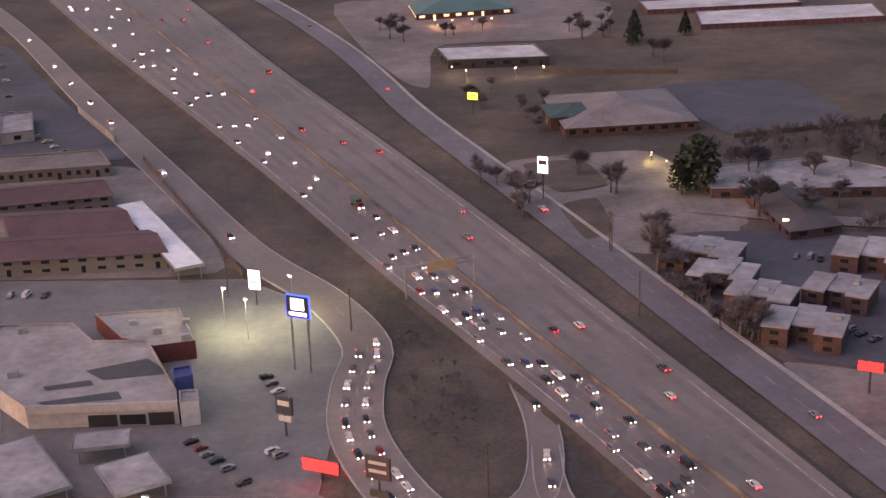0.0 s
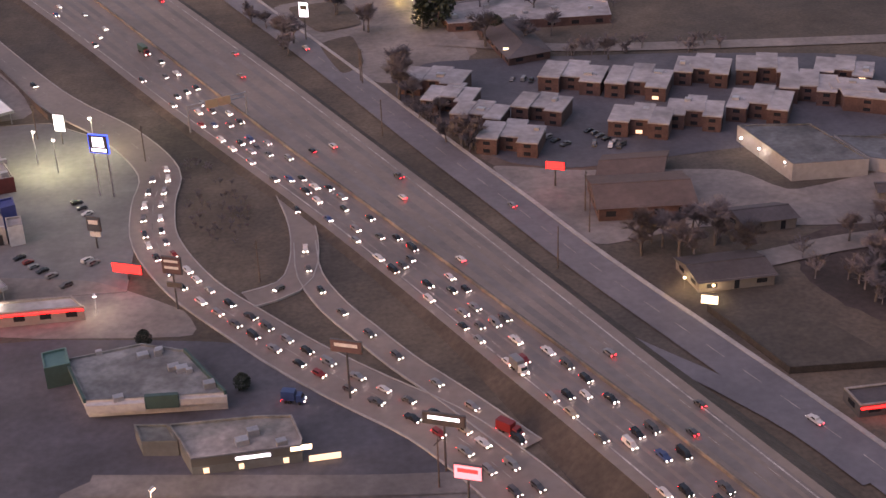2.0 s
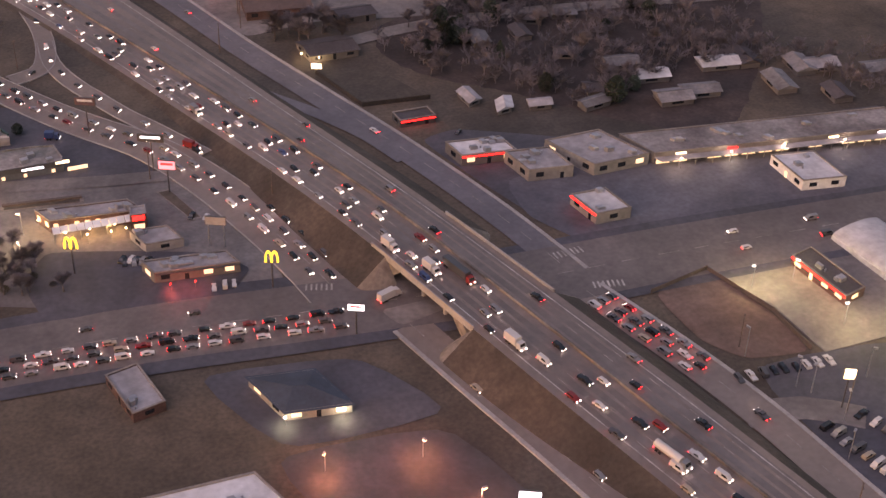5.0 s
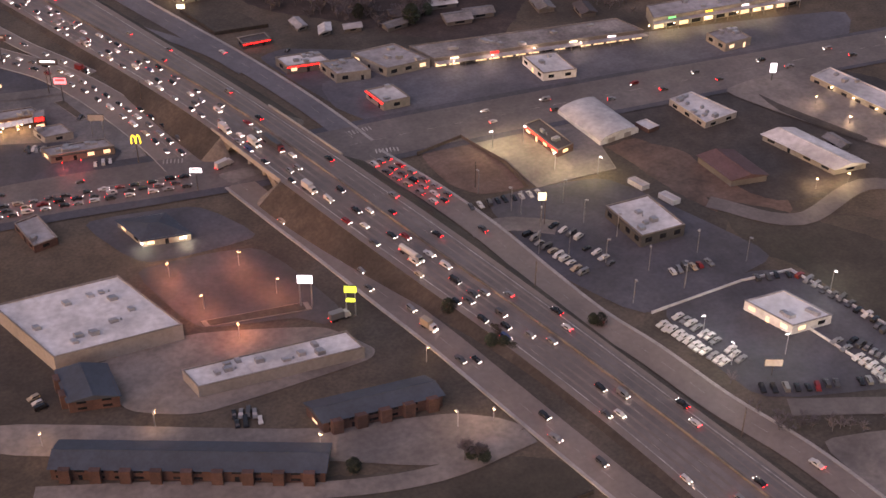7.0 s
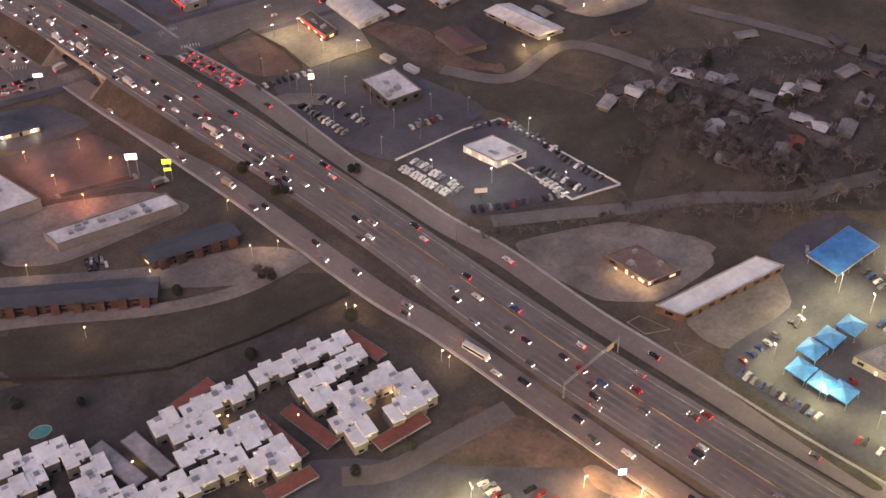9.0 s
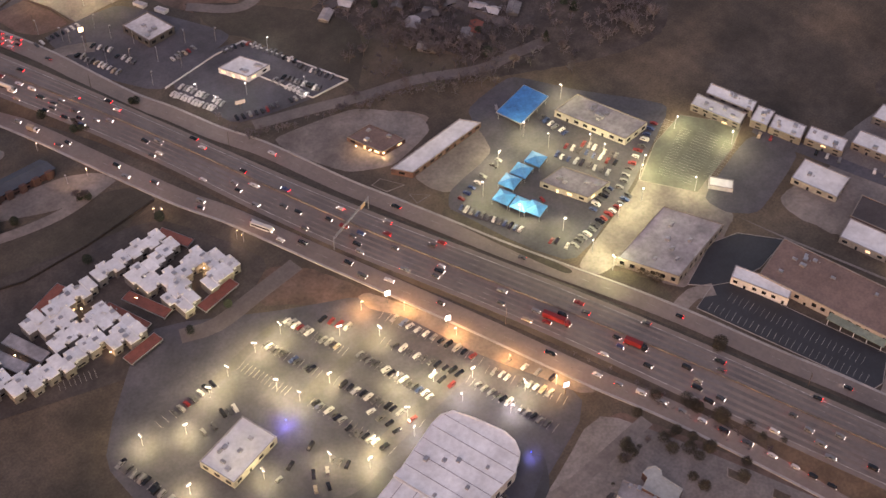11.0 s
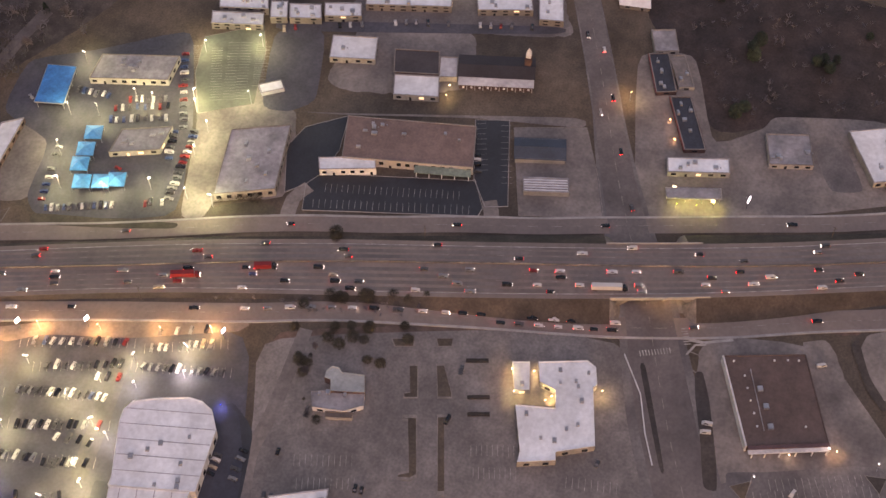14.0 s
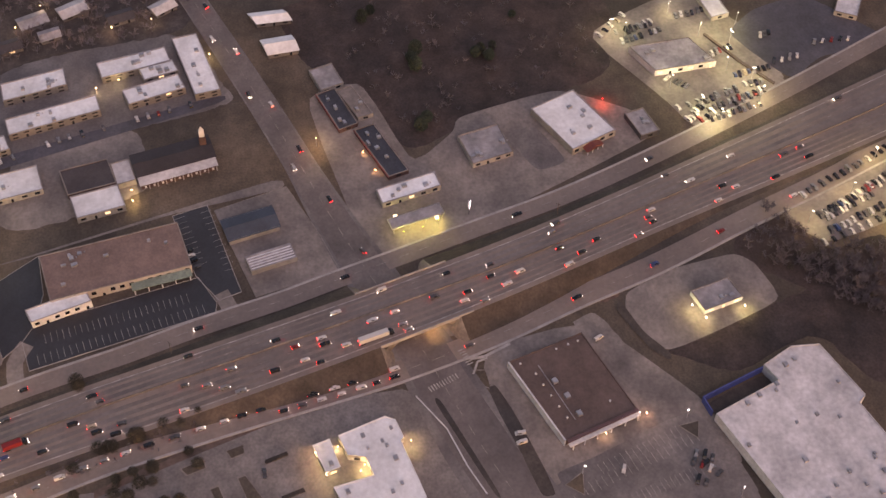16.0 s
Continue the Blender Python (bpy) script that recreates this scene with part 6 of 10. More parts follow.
building("apartment_block", "white-roofed two-storey apartment block with stepped walls", 103.7, -162.9, -1.0, 9.2, 6.8, 4.99, wall=FLAT_WALL, roof=WHITE_ROOF, win=6, units=1, lit=0.06, category="apartments", steps=2)
building("apartment_block", "white-roofed two-storey apartment block with stepped walls", 104.9, -171.4, -1.0, 9.6, 6.7, 5.07, wall=FLAT_WALL, roof=WHITE_ROOF, win=6, units=1, lit=0.06, category="apartments", steps=2)
building("apartment_block", "white-roofed two-storey apartment block with stepped walls", 95.0, -174.2, -1.0, 9.0, 7.2, 5.15, wall=FLAT_WALL, roof=WHITE_ROOF, win=6, units=1, lit=0.06, category="apartments", steps=2)
building("apartment_block", "white-roofed two-storey apartment block with stepped walls", 85.4, -174.3, -1.0, 9.1, 7.3, 5.23, wall=FLAT_WALL, roof=WHITE_ROOF, win=6, units=1, lit=0.06, category="apartments", steps=2)
building("apartment_block", "white-roofed two-storey apartment block with stepped walls", 87.0, -182.1, -1.0, 9.6, 7.8, 4.75, wall=FLAT_WALL, roof=WHITE_ROOF, win=6, units=1, lit=0.06, category="apartments", steps=2)
building("apartment_block", "white-roofed two-storey apartment block with stepped walls", 94.4, -185.4, -1.0, 8.8, 7.4, 4.83, wall=FLAT_WALL, roof=WHITE_ROOF, win=6, units=1, lit=0.06, category="apartments", steps=2)
building("apartment_block", "white-roofed two-storey apartment block with stepped walls", 103.3, -186.5, -1.0, 9.5, 7.0, 4.91, wall=FLAT_WALL, roof=WHITE_ROOF, win=6, units=1, lit=0.06, category="apartments", steps=2)
building("apartment_block", "white-roofed two-storey apartment block with stepped walls", 110.4, -184.6, -1.0, 8.3, 7.9, 4.99, wall=FLAT_WALL, roof=WHITE_ROOF, win=6, units=1, lit=0.06, category="apartments", steps=2)
building("apartment_block", "white-roofed two-storey apartment block with stepped walls", 115.0, -191.0, -1.0, 8.8, 7.0, 5.07, wall=FLAT_WALL, roof=WHITE_ROOF, win=6, units=1, lit=0.06, category="apartments", steps=2)
building("apartment_block", "white-roofed two-storey apartment block with stepped walls", 116.2, -198.9, -1.0, 9.9, 7.3, 5.15, wall=FLAT_WALL, roof=WHITE_ROOF, win=6, units=1, lit=0.06, category="apartments", steps=2)
building("apartment_block", "white-roofed two-storey apartment block with stepped walls", 107.0, -200.2, -1.0, 9.1, 7.5, 5.23, wall=FLAT_WALL, roof=WHITE_ROOF, win=6, units=1, lit=0.06, category="apartments", steps=2)
building("apartment_block", "white-roofed two-storey apartment block with stepped walls", 95.1, -192.4, -1.0, 8.4, 7.5, 4.75, wall=FLAT_WALL, roof=WHITE_ROOF, win=6, units=1, lit=0.06, category="apartments", steps=2)
building("apartment_block", "white-roofed two-storey apartment block with stepped walls", 89.1, -194.8, -1.0, 8.9, 6.6, 4.83, wall=FLAT_WALL, roof=WHITE_ROOF, win=6, units=1, lit=0.06, category="apartments", steps=2)
building("apartment_block", "white-roofed two-storey apartment block with stepped walls", 91.6, -201.7, -1.0, 9.5, 7.8, 4.91, wall=FLAT_WALL, roof=WHITE_ROOF, win=6, units=1, lit=0.06, category="apartments", steps=2)
building("apartment_block", "white-roofed two-storey apartment block with stepped walls", 65.1, -164.8, -1.0, 8.6, 7.4, 4.99, wall=FLAT_WALL, roof=WHITE_ROOF, win=6, units=1, lit=0.06, category="apartments", steps=2)
building("apartment_block", "white-roofed two-storey apartment block with stepped walls", 57.5, -163.9, -1.0, 8.8, 7.5, 5.07, wall=FLAT_WALL, roof=WHITE_ROOF, win=6, units=1, lit=0.06, category="apartments", steps=2)
building("apartment_block", "white-roofed two-storey apartment block with stepped walls", 49.2, -164.8, -1.0, 9.5, 6.8, 5.15, wall=FLAT_WALL, roof=WHITE_ROOF, win=6, units=1, lit=0.06, category="apartments", steps=2)
building("apartment_block", "white-roofed two-storey apartment block with stepped walls", 38.0, -165.2, -1.0, 9.8, 7.5, 5.23, wall=FLAT_WALL, roof=WHITE_ROOF, win=6, units=1, lit=0.06, category="apartments", steps=2)
building("apartment_block", "white-roofed two-storey apartment block with stepped walls", 41.9, -171.0, -1.0, 9.5, 7.6, 4.75, wall=FLAT_WALL, roof=WHITE_ROOF, win=6, units=1, lit=0.06, category="apartments", steps=2)
building("apartment_block", "white-roofed two-storey apartment block with stepped walls", 48.9, -172.5, -1.0, 9.1, 7.5, 4.83, wall=FLAT_WALL, roof=WHITE_ROOF, win=6, units=1, lit=0.06, category="apartments", steps=2)
building("apartment_block", "white-roofed two-storey apartment block with stepped walls", 60.5, -180.3, -1.0, 9.9, 6.7, 4.91, wall=FLAT_WALL, roof=WHITE_ROOF, win=6, units=1, lit=0.06, category="apartments", steps=2)
building("apartment_block", "white-roofed two-storey apartment block with stepped walls", 61.3, -185.4, -1.0, 9.8, 7.1, 4.99, wall=FLAT_WALL, roof=WHITE_ROOF, win=6, units=1, lit=0.06, category="apartments", steps=2)
building("apartment_block", "white-roofed two-storey apartment block with stepped walls", 46.5, -181.6, -1.0, 9.2, 6.7, 5.07, wall=FLAT_WALL, roof=WHITE_ROOF, win=6, units=1, lit=0.06, category="apartments", steps=2)
building("apartment_block", "white-roofed two-storey apartment block with stepped walls", 40.0, -181.8, -1.0, 9.5, 7.0, 5.15, wall=FLAT_WALL, roof=WHITE_ROOF, win=6, units=1, lit=0.06, category="apartments", steps=2)
building("apartment_block", "white-roofed two-storey apartment block with stepped walls", 53.4, -183.2, -1.0, 9.8, 6.9, 5.23, wall=FLAT_WALL, roof=WHITE_ROOF, win=6, units=1, lit=0.06, category="apartments", steps=2)
building("apartment_block", "white-roofed two-storey apartment block with stepped walls", 64.5, -193.9, -1.0, 9.3, 7.1, 4.75, wall=FLAT_WALL, roof=WHITE_ROOF, win=6, units=1, lit=0.06, category="apartments", steps=2)
building("apartment_block", "white-roofed two-storey apartment block with stepped walls", 64.7, -199.9, -1.0, 9.4, 6.8, 4.83, wall=FLAT_WALL, roof=WHITE_ROOF, win=6, units=1, lit=0.06, category="apartments", steps=2)
building("apartment_block", "white-roofed two-storey apartment block with stepped walls", 57.5, -196.6, -1.0, 8.6, 7.5, 4.91, wall=FLAT_WALL, roof=WHITE_ROOF, win=6, units=1, lit=0.06, category="apartments", steps=2)
building("apartment_block", "white-roofed two-storey apartment block with stepped walls", 50.2, -191.7, -1.0, 9.6, 7.3, 4.99, wall=FLAT_WALL, roof=WHITE_ROOF, win=6, units=1, lit=0.06, category="apartments", steps=2)
building("apartment_block", "white-roofed two-storey apartment block with stepped walls", 43.7, -191.8, -1.0, 9.9, 6.8, 5.07, wall=FLAT_WALL, roof=WHITE_ROOF, win=6, units=1, lit=0.06, category="apartments", steps=2)
building("apartment_block", "white-roofed two-storey apartment block with stepped walls", 36.8, -193.0, -1.0, 9.8, 6.8, 5.15, wall=FLAT_WALL, roof=WHITE_ROOF, win=6, units=1, lit=0.06, category="apartments", steps=2)
building("apartment_block", "white-roofed two-storey apartment block with stepped walls", 30.0, -191.3, -1.0, 10.0, 7.4, 5.23, wall=FLAT_WALL, roof=WHITE_ROOF, win=6, units=1, lit=0.06, category="apartments", steps=2)
building("apartment_block", "white-roofed two-storey apartment block with stepped walls", 22.1, -190.5, -1.0, 9.4, 7.9, 4.75, wall=FLAT_WALL, roof=WHITE_ROOF, win=6, units=1, lit=0.06, category="apartments", steps=2)
building("apartment_block", "white-roofed two-storey apartment block with stepped walls", 14.8, -188.4, -1.0, 9.7, 7.6, 4.83, wall=FLAT_WALL, roof=WHITE_ROOF, win=6, units=1, lit=0.06, category="apartments", steps=2)
building("apartment_block", "white-roofed two-storey apartment block with stepped walls", 10.7, -181.4, -1.0, 8.4, 7.1, 4.91, wall=FLAT_WALL, roof=WHITE_ROOF, win=6, units=1, lit=0.06, category="apartments", steps=2)
building("apartment_block", "white-roofed two-storey apartment block with stepped walls", 6.9, -175.8, -1.0, 8.5, 6.8, 4.99, wall=FLAT_WALL, roof=WHITE_ROOF, win=6, units=1, lit=0.06, category="apartments", steps=2)
building("apartment_block", "white-roofed two-storey apartment block with stepped walls", 11.7, -171.8, -1.0, 8.6, 7.7, 5.07, wall=FLAT_WALL, roof=WHITE_ROOF, win=6, units=1, lit=0.06, category="apartments", steps=2)
building("apartment_block", "white-roofed two-storey apartment block with stepped walls", 8.0, -163.3, -1.0, 8.6, 7.0, 5.15, wall=FLAT_WALL, roof=WHITE_ROOF, win=6, units=1, lit=0.06, category="apartments", steps=2)
building("apartment_block", "white-roofed two-storey apartment block with stepped walls", 2.7, -158.3, -1.0, 9.2, 7.7, 5.23, wall=FLAT_WALL, roof=WHITE_ROOF, win=6, units=1, lit=0.06, category="apartments", steps=2)
building("apartment_block", "white-roofed two-storey apartment block with stepped walls", -3.1, -157.6, -1.0, 10.0, 7.5, 4.75, wall=FLAT_WALL, roof=WHITE_ROOF, win=6, units=1, lit=0.06, category="apartments", steps=2)
building("apartment_block", "white-roofed two-storey apartment block with stepped walls", -7.1, -165.1, -1.0, 8.6, 7.3, 4.83, wall=FLAT_WALL, roof=WHITE_ROOF, win=6, units=1, lit=0.06, category="apartments", steps=2)
building("apartment_block", "white-roofed two-storey apartment block with stepped walls", -8.0, -177.3, -1.0, 9.5, 6.6, 4.91, wall=FLAT_WALL, roof=WHITE_ROOF, win=6, units=1, lit=0.06, category="apartments", steps=2)
building("apartment_block", "white-roofed two-storey apartment block with stepped walls", -4.6, -183.8, -1.0, 9.5, 7.1, 4.99, wall=FLAT_WALL, roof=WHITE_ROOF, win=6, units=1, lit=0.06, category="apartments", steps=2)
building("apartment_block", "white-roofed two-storey apartment block with stepped walls", 2.3, -184.1, -1.0, 9.4, 7.5, 5.07, wall=FLAT_WALL, roof=WHITE_ROOF, win=6, units=1, lit=0.06, category="apartments", steps=2)
building("apartment_block", "white-roofed two-storey apartment block with stepped walls", -13.7, -166.4, -1.0, 9.5, 7.2, 5.15, wall=FLAT_WALL, roof=WHITE_ROOF, win=6, units=1, lit=0.06, category="apartments", steps=2)
building("apartment_block", "white-roofed two-storey apartment block with stepped walls", -11.8, -156.0, -1.0, 9.3, 6.8, 5.23, wall=FLAT_WALL, roof=WHITE_ROOF, win=6, units=1, lit=0.06, category="apartments", steps=2)
canopy("carport", "rust red metal carport beside apartments", 68.4, -188.8, -76.1, 22.9, 5.5, 2.8, RUST)
canopy("carport", "rust red metal carport beside apartments", 79.0, -189.5, -73.4, 22.6, 5.5, 2.8, RUST)
canopy("carport", "rust red metal carport beside apartments", 104.0, -207.0, 6.2, 20.3, 5.5, 2.8, RUST)
canopy("carport", "rust red metal carport beside apartments", 63.0, -207.7, 5.1, 17.5, 5.5, 2.8, RUST)
canopy("carport", "rust red metal carport beside apartments", 112.1, -166.9, -71.0, 16.8, 5.0, 2.8, RUST)
canopy("carport", "grey metal carport beside apartments", 18.6, -171.6, -72.1, 23.2, 6.0, 2.8, GREY_ROOF)
canopy("carport", "grey metal carport beside apartments", 28.7, -172.8, -74.5, 21.2, 6.0, 2.8, GREY_ROOF)
canopy("carport", "rust red metal carport beside apartments", 51.0, -157.2, 16.0, 17.7, 5.0, 2.8, RUST)
building("house", "small house with a dark pitched roof among bare trees", 314.8, -99.6, -5.2, 6.8, 5.1, 2.16, wall=TAN_WALL, roof=DARK_ROOF, style="gable", win=6.5, lit=0.05, ends=False)
building("house", "small house with a pale pitched roof among bare trees", 322.7, -109.3, -3.6, 8.9, 5.0, 2.16, wall=TAN_WALL, roof=HOUSE_ROOF, style="gable", win=6.5, lit=0.05, ends=False)
building("house", "small house with a dark pitched roof among bare trees", 308.6, -89.8, -104.2, 8.1, 4.7, 2.16, wall=TAN_WALL, roof=DARK_ROOF, style="gable", win=6.5, lit=0.05, ends=False)
building("house", "small house with a pale pitched roof among bare trees", 341.3, -130.1, 4.7, 7.6, 5.0, 2.16, wall=TAN_WALL, roof=HOUSE_ROOF, style="gable", win=6.5, lit=0.05, ends=False)
building("house", "small house with a dark pitched roof among bare trees", 334.7, -151.5, 11.4, 7.7, 4.9, 2.16, wall=TAN_WALL, roof=DARK_ROOF, style="gable", win=6.5, lit=0.05, ends=False)
building("house", "small house with a pale pitched roof among bare trees", 296.9, -133.1, -91.1, 7.9, 4.6, 2.16, wall=TAN_WALL, roof=HOUSE_ROOF, style="gable", win=6.5, lit=0.05, ends=False)
building("house", "small house with a dark pitched roof among bare trees", 307.7, -132.9, -3.1, 9.3, 5.2, 2.16, wall=TAN_WALL, roof=DARK_ROOF, style="gable", win=6.5, lit=0.05, ends=False)
building("house", "small house with a pale pitched roof among bare trees", 372.1, -131.8, 4.8, 9.4, 5.6, 2.16, wall=TAN_WALL, roof=HOUSE_ROOF, style="gable", win=6.5, lit=0.05, ends=False)
building("house", "small house with a dark pitched roof among bare trees", 382.0, -135.4, -75.2, 9.0, 5.5, 2.16, wall=TAN_WALL, roof=DARK_ROOF, style="gable", win=6.5, lit=0.05, ends=False)
building("house", "small house with a pale pitched roof among bare trees", 322.9, -133.0, -14.8, 7.9, 4.9, 2.16, wall=TAN_WALL, roof=HOUSE_ROOF, style="gable", win=6.5, lit=0.05, ends=False)
building("house", "small house with a dark pitched roof among bare trees", 307.3, -54.2, -14.5, 8.3, 4.9, 2.16, wall=TAN_WALL, roof=DARK_ROOF, style="gable", win=6.5, lit=0.05, ends=False)
building("house", "small house with a pale pitched roof among bare trees", 284.3, -24.1, -80.3, 8.3, 4.6, 2.16, wall=TAN_WALL, roof=HOUSE_ROOF, style="gable", win=6.5, lit=0.05, ends=False)
building("house", "small house with a dark pitched roof among bare trees", 277.0, -91.1, -7.3, 7.6, 5.4, 2.16, wall=TAN_WALL, roof=DARK_ROOF, style="gable", win=6.5, lit=0.05, ends=False)
building("house", "small house with a pale pitched roof among bare trees", 289.8, -94.1, -21.5, 6.9, 5.1, 2.16, wall=TAN_WALL, roof=HOUSE_ROOF, style="gable", win=6.5, lit=0.05, ends=False)
building("house", "small house with a dark pitched roof among bare trees", 384.5, -111.5, -88.8, 8.5, 4.9, 2.16, wall=TAN_WALL, roof=DARK_ROOF, style="gable", win=6.5, lit=0.05, ends=False)
building("house", "small house with a pale pitched roof among bare trees", 352.6, -87.0, -17.1, 9.4, 4.8, 2.16, wall=TAN_WALL, roof=HOUSE_ROOF, style="gable", win=6.5, lit=0.05, ends=False)
building("house", "small house with a dark pitched roof among bare trees", 179.7, 186.3, -19.1, 7.3, 4.9, 2.16, wall=TAN_WALL, roof=DARK_ROOF, style="gable", win=6.5, lit=0.05, ends=False)
building("house", "small house with a pale pitched roof among bare trees", 156.2, 177.0, -96.0, 8.1, 5.7, 2.16, wall=TAN_WALL, roof=HOUSE_ROOF, style="gable", win=6.5, lit=0.05, ends=False)
building("house", "small house with a dark pitched roof among bare trees", 180.5, 158.7, -20.0, 7.7, 5.3, 2.16, wall=TAN_WALL, roof=DARK_ROOF, style="gable", win=6.5, lit=0.05, ends=False)
building("house", "small house with a pale pitched roof among bare trees", 174.0, 124.4, 10.4, 9.6, 4.7, 2.16, wall=TAN_WALL, roof=HOUSE_ROOF, style="gable", win=6.5, lit=0.05, ends=False)
building("house", "small house with a dark pitched roof among bare trees", 207.8, 201.3, -83.5, 9.2, 4.5, 2.16, wall=TAN_WALL, roof=DARK_ROOF, style="gable", win=6.5, lit=0.05, ends=False)
building("house", "small house with a pale pitched roof among bare trees", 178.8, 221.2, -1.5, 7.0, 5.4, 2.16, wall=TAN_WALL, roof=HOUSE_ROOF, style="gable", win=6.5, lit=0.05, ends=False)
building("house", "small house with a dark pitched roof among bare trees", 223.7, 209.2, 12.5, 8.1, 4.5, 2.16, wall=TAN_WALL, roof=DARK_ROOF, style="gable", win=6.5, lit=0.05, ends=False)
building("house", "small house with a pale pitched roof among bare trees", 223.3, 189.3, -102.4, 7.7, 5.6, 2.16, wall=TAN_WALL, roof=HOUSE_ROOF, style="gable", win=6.5, lit=0.05, ends=False)
building("house", "small house with a dark pitched roof among bare trees", 157.5, 214.9, -15.5, 8.5, 5.0, 2.16, wall=TAN_WALL, roof=DARK_ROOF, style="gable", win=6.5, lit=0.05, ends=False)
building("house", "small house with a pale pitched roof among bare trees", 192.3, 186.5, -14.4, 8.6, 4.9, 2.16, wall=TAN_WALL, roof=HOUSE_ROOF, style="gable", win=6.5, lit=0.05, ends=False)
building("house", "small house with a dark pitched roof among bare trees", 171.6, 177.2, -90.1, 8.8, 5.1, 2.16, wall=TAN_WALL, roof=DARK_ROOF, style="gable", win=6.5, lit=0.05, ends=False)
fence("wood_fence", "dark ragged hedge and fence round a lawn", 1.6, HEDGE, 96.6, 172.6, 104.1, 147.0, 126.3, 145.1)
fence("wood_fence", "dark fence round bare red soil", 1.6, WOOD_F, 143.6, 29.6, 162.5, 34.0, 169.5, 12.3, 170.1, -4.5)
fence("boundary_wall", "dark boundary wall beside a frontage road", 1.8, WOOD_F, -91.6, 416.3, -75.5, 377.8, -48.4, 313.3)
fence("boundary_wall", "pale concrete wall by a car park", 2.4, CREAM_WALL, -126.5, 480.2, -104.6, 437.3, thick=0.5)
fence("boundary_wall", "low white wall round a car lot", 1.0, WHITE_WALL, 173.5, -81.3, 207.5, -78.8, 224.8, -80.3, 242.7, -141.0, 220.8, -138.6, thick=0.4)
fence("boundary_wall", "low white wall round a car lot", 1.0, WHITE_WALL, 212.8, -107.2, 220.8, -138.6, thick=0.4)
fence("channel_wall", "dark hedge along a drainage channel", 1.5, HEDGE, -27.6, -100.8, -2.2, -114.6, 23.0, -128.9, 49.7, -139.9, 81.3, -141.7, 106.6, -140.6, 121.0, -139.8, thick=0.4)
fence("wood_fence", "dark fence behind a school car park", 1.6, WOOD_F, 91.5, 415.1, 133.5, 424.0, 141.2, 424.2)
fence("wood_fence", "dark fence along a field", 1.6, WOOD_F, 39.9, 512.1, 89.2, 503.4)
fence("boundary_wall", "white curb wall beside a street", 0.8, WHITE_WALL, 207.0, -515.2, 189.3, -525.1, 171.1, -530.1, 157.5, -535.3, thick=0.5)
grove(("bare", "round", "pine",), 16, 146, 200, 179, 214, 236, 206, 206, 123, 163, 118, 147, 147, 143, 173, 121, 179, scale=0.95)
grove(("bare", "bare", "round",), 7, 115, 181, 148, 185, 150, 153, 131, 146, scale=0.90)
grove(("bare", "round", "pine",), 16, 313, -80, 406, -121, 358, -212, 287, -192, 276, -150, 266, -90, scale=0.90)
grove(("shrub", "bare",), 7, 180, -139, 215, -143, 266, -166, 288, -191, 285, -195, 238, -166, 185, -148, scale=0.70)
grove(("bare",), 14, 49, 317, 54, 273, 66, 257, 70, 262, 58, 297, 55, 325, scale=0.75)
grove(("bare",), 9, 90, 215, 119, 207, 114, 191, 86, 200, scale=0.80)
grove(("bare",), 14, -31, 599, -2, 582, 72, 567, 83, 614, -17, 635, scale=0.80)
grove(("bare",), 12, 10, 499, 43, 477, 33, 427, 12, 444, scale=0.70)
grove(("shrub", "bare",), 10, 280, -684, 257, -701, 230, -730, 212, -723, 243, -691, scale=0.90)
grove(("bare", "round",), 7, 505, -314, 478, -445, 444, -442, 448, -316, scale=0.90)
grove(("bare",), 7, 324, -148, 357, -217, 319, -231, 293, -185, scale=0.90)
grove(("shrub",), 14, 123, -54, 125, -77, 128, -81, 124, -55, scale=1.00)
grove(("bare", "shrub",), 16, -26, 106, -2, 101, 2, 79, -23, 84, scale=0.80)
tree("bare", 49.5, 374.5, 0.90)
tree("bare", 51.2, 309.8, 0.90)
tree("bare", 40.1, 383.8, 0.90)
tree("bare", 21.4, 348.6, 0.90)
tree("bare", 11.4, 379.6, 0.90)
tree("pine", 79.8, 554.9, 1.15)
tree("pine", 73.0, 376.7, 1.15)
tree("pine", 103.6, 570.4, 1.15)
tree("round", 0.7, 164.0, 0.70)
tree("round", -18.4, 183.9, 0.70)
tree("round", 148.5, 193.7, 0.90)
tree("round", 167.9, 190.2, 0.90)
tree("round", 147.8, 178.4, 0.90)
tree("round", 150.8, 177.6, 0.90)
tree("round", 167.6, 220.8, 0.90)
tree("round", 116.9, -56.6, 0.75)
tree("round", 122.5, -75.1, 0.75)
tree("round", 125.7, -77.1, 0.75)
tree("round", 97.5, -115.1, 0.75)
tree("round", 100.1, -117.8, 0.75)
tree("round", 67.0, -107.1, 0.75)
tree("round", 76.4, -149.8, 0.75)
tree("round", 115.1, -151.7, 0.75)
tree("round", -1.5, -129.0, 0.75)
tree("round", 18.0, -139.6, 0.75)
tree("round", 154.8, -78.3, 0.75)
tree("round", 156.5, -79.8, 0.75)
tree("round", 104.0, -213.5, 0.75)
tree("round", 83.2, -213.7, 0.75)
tree("round", 434.0, -525.4, 1.30)
tree("round", 395.1, -546.8, 1.30)
tree("round", 396.8, -584.5, 1.30)
tree("shrub", 205.7, -388.9, 1.40)
tree("shrub", 207.3, -399.8, 1.40)
tree("shrub", 210.8, -411.6, 1.40)
tree("shrub", 215.3, -425.7, 1.40)
tree("shrub", 184.4, -375.2, 1.40)
tree("shrub", 186.9, -391.8, 1.40)
tree("shrub", 191.4, -406.8, 1.40)
tree("shrub", 236.5, -378.3, 1.40)
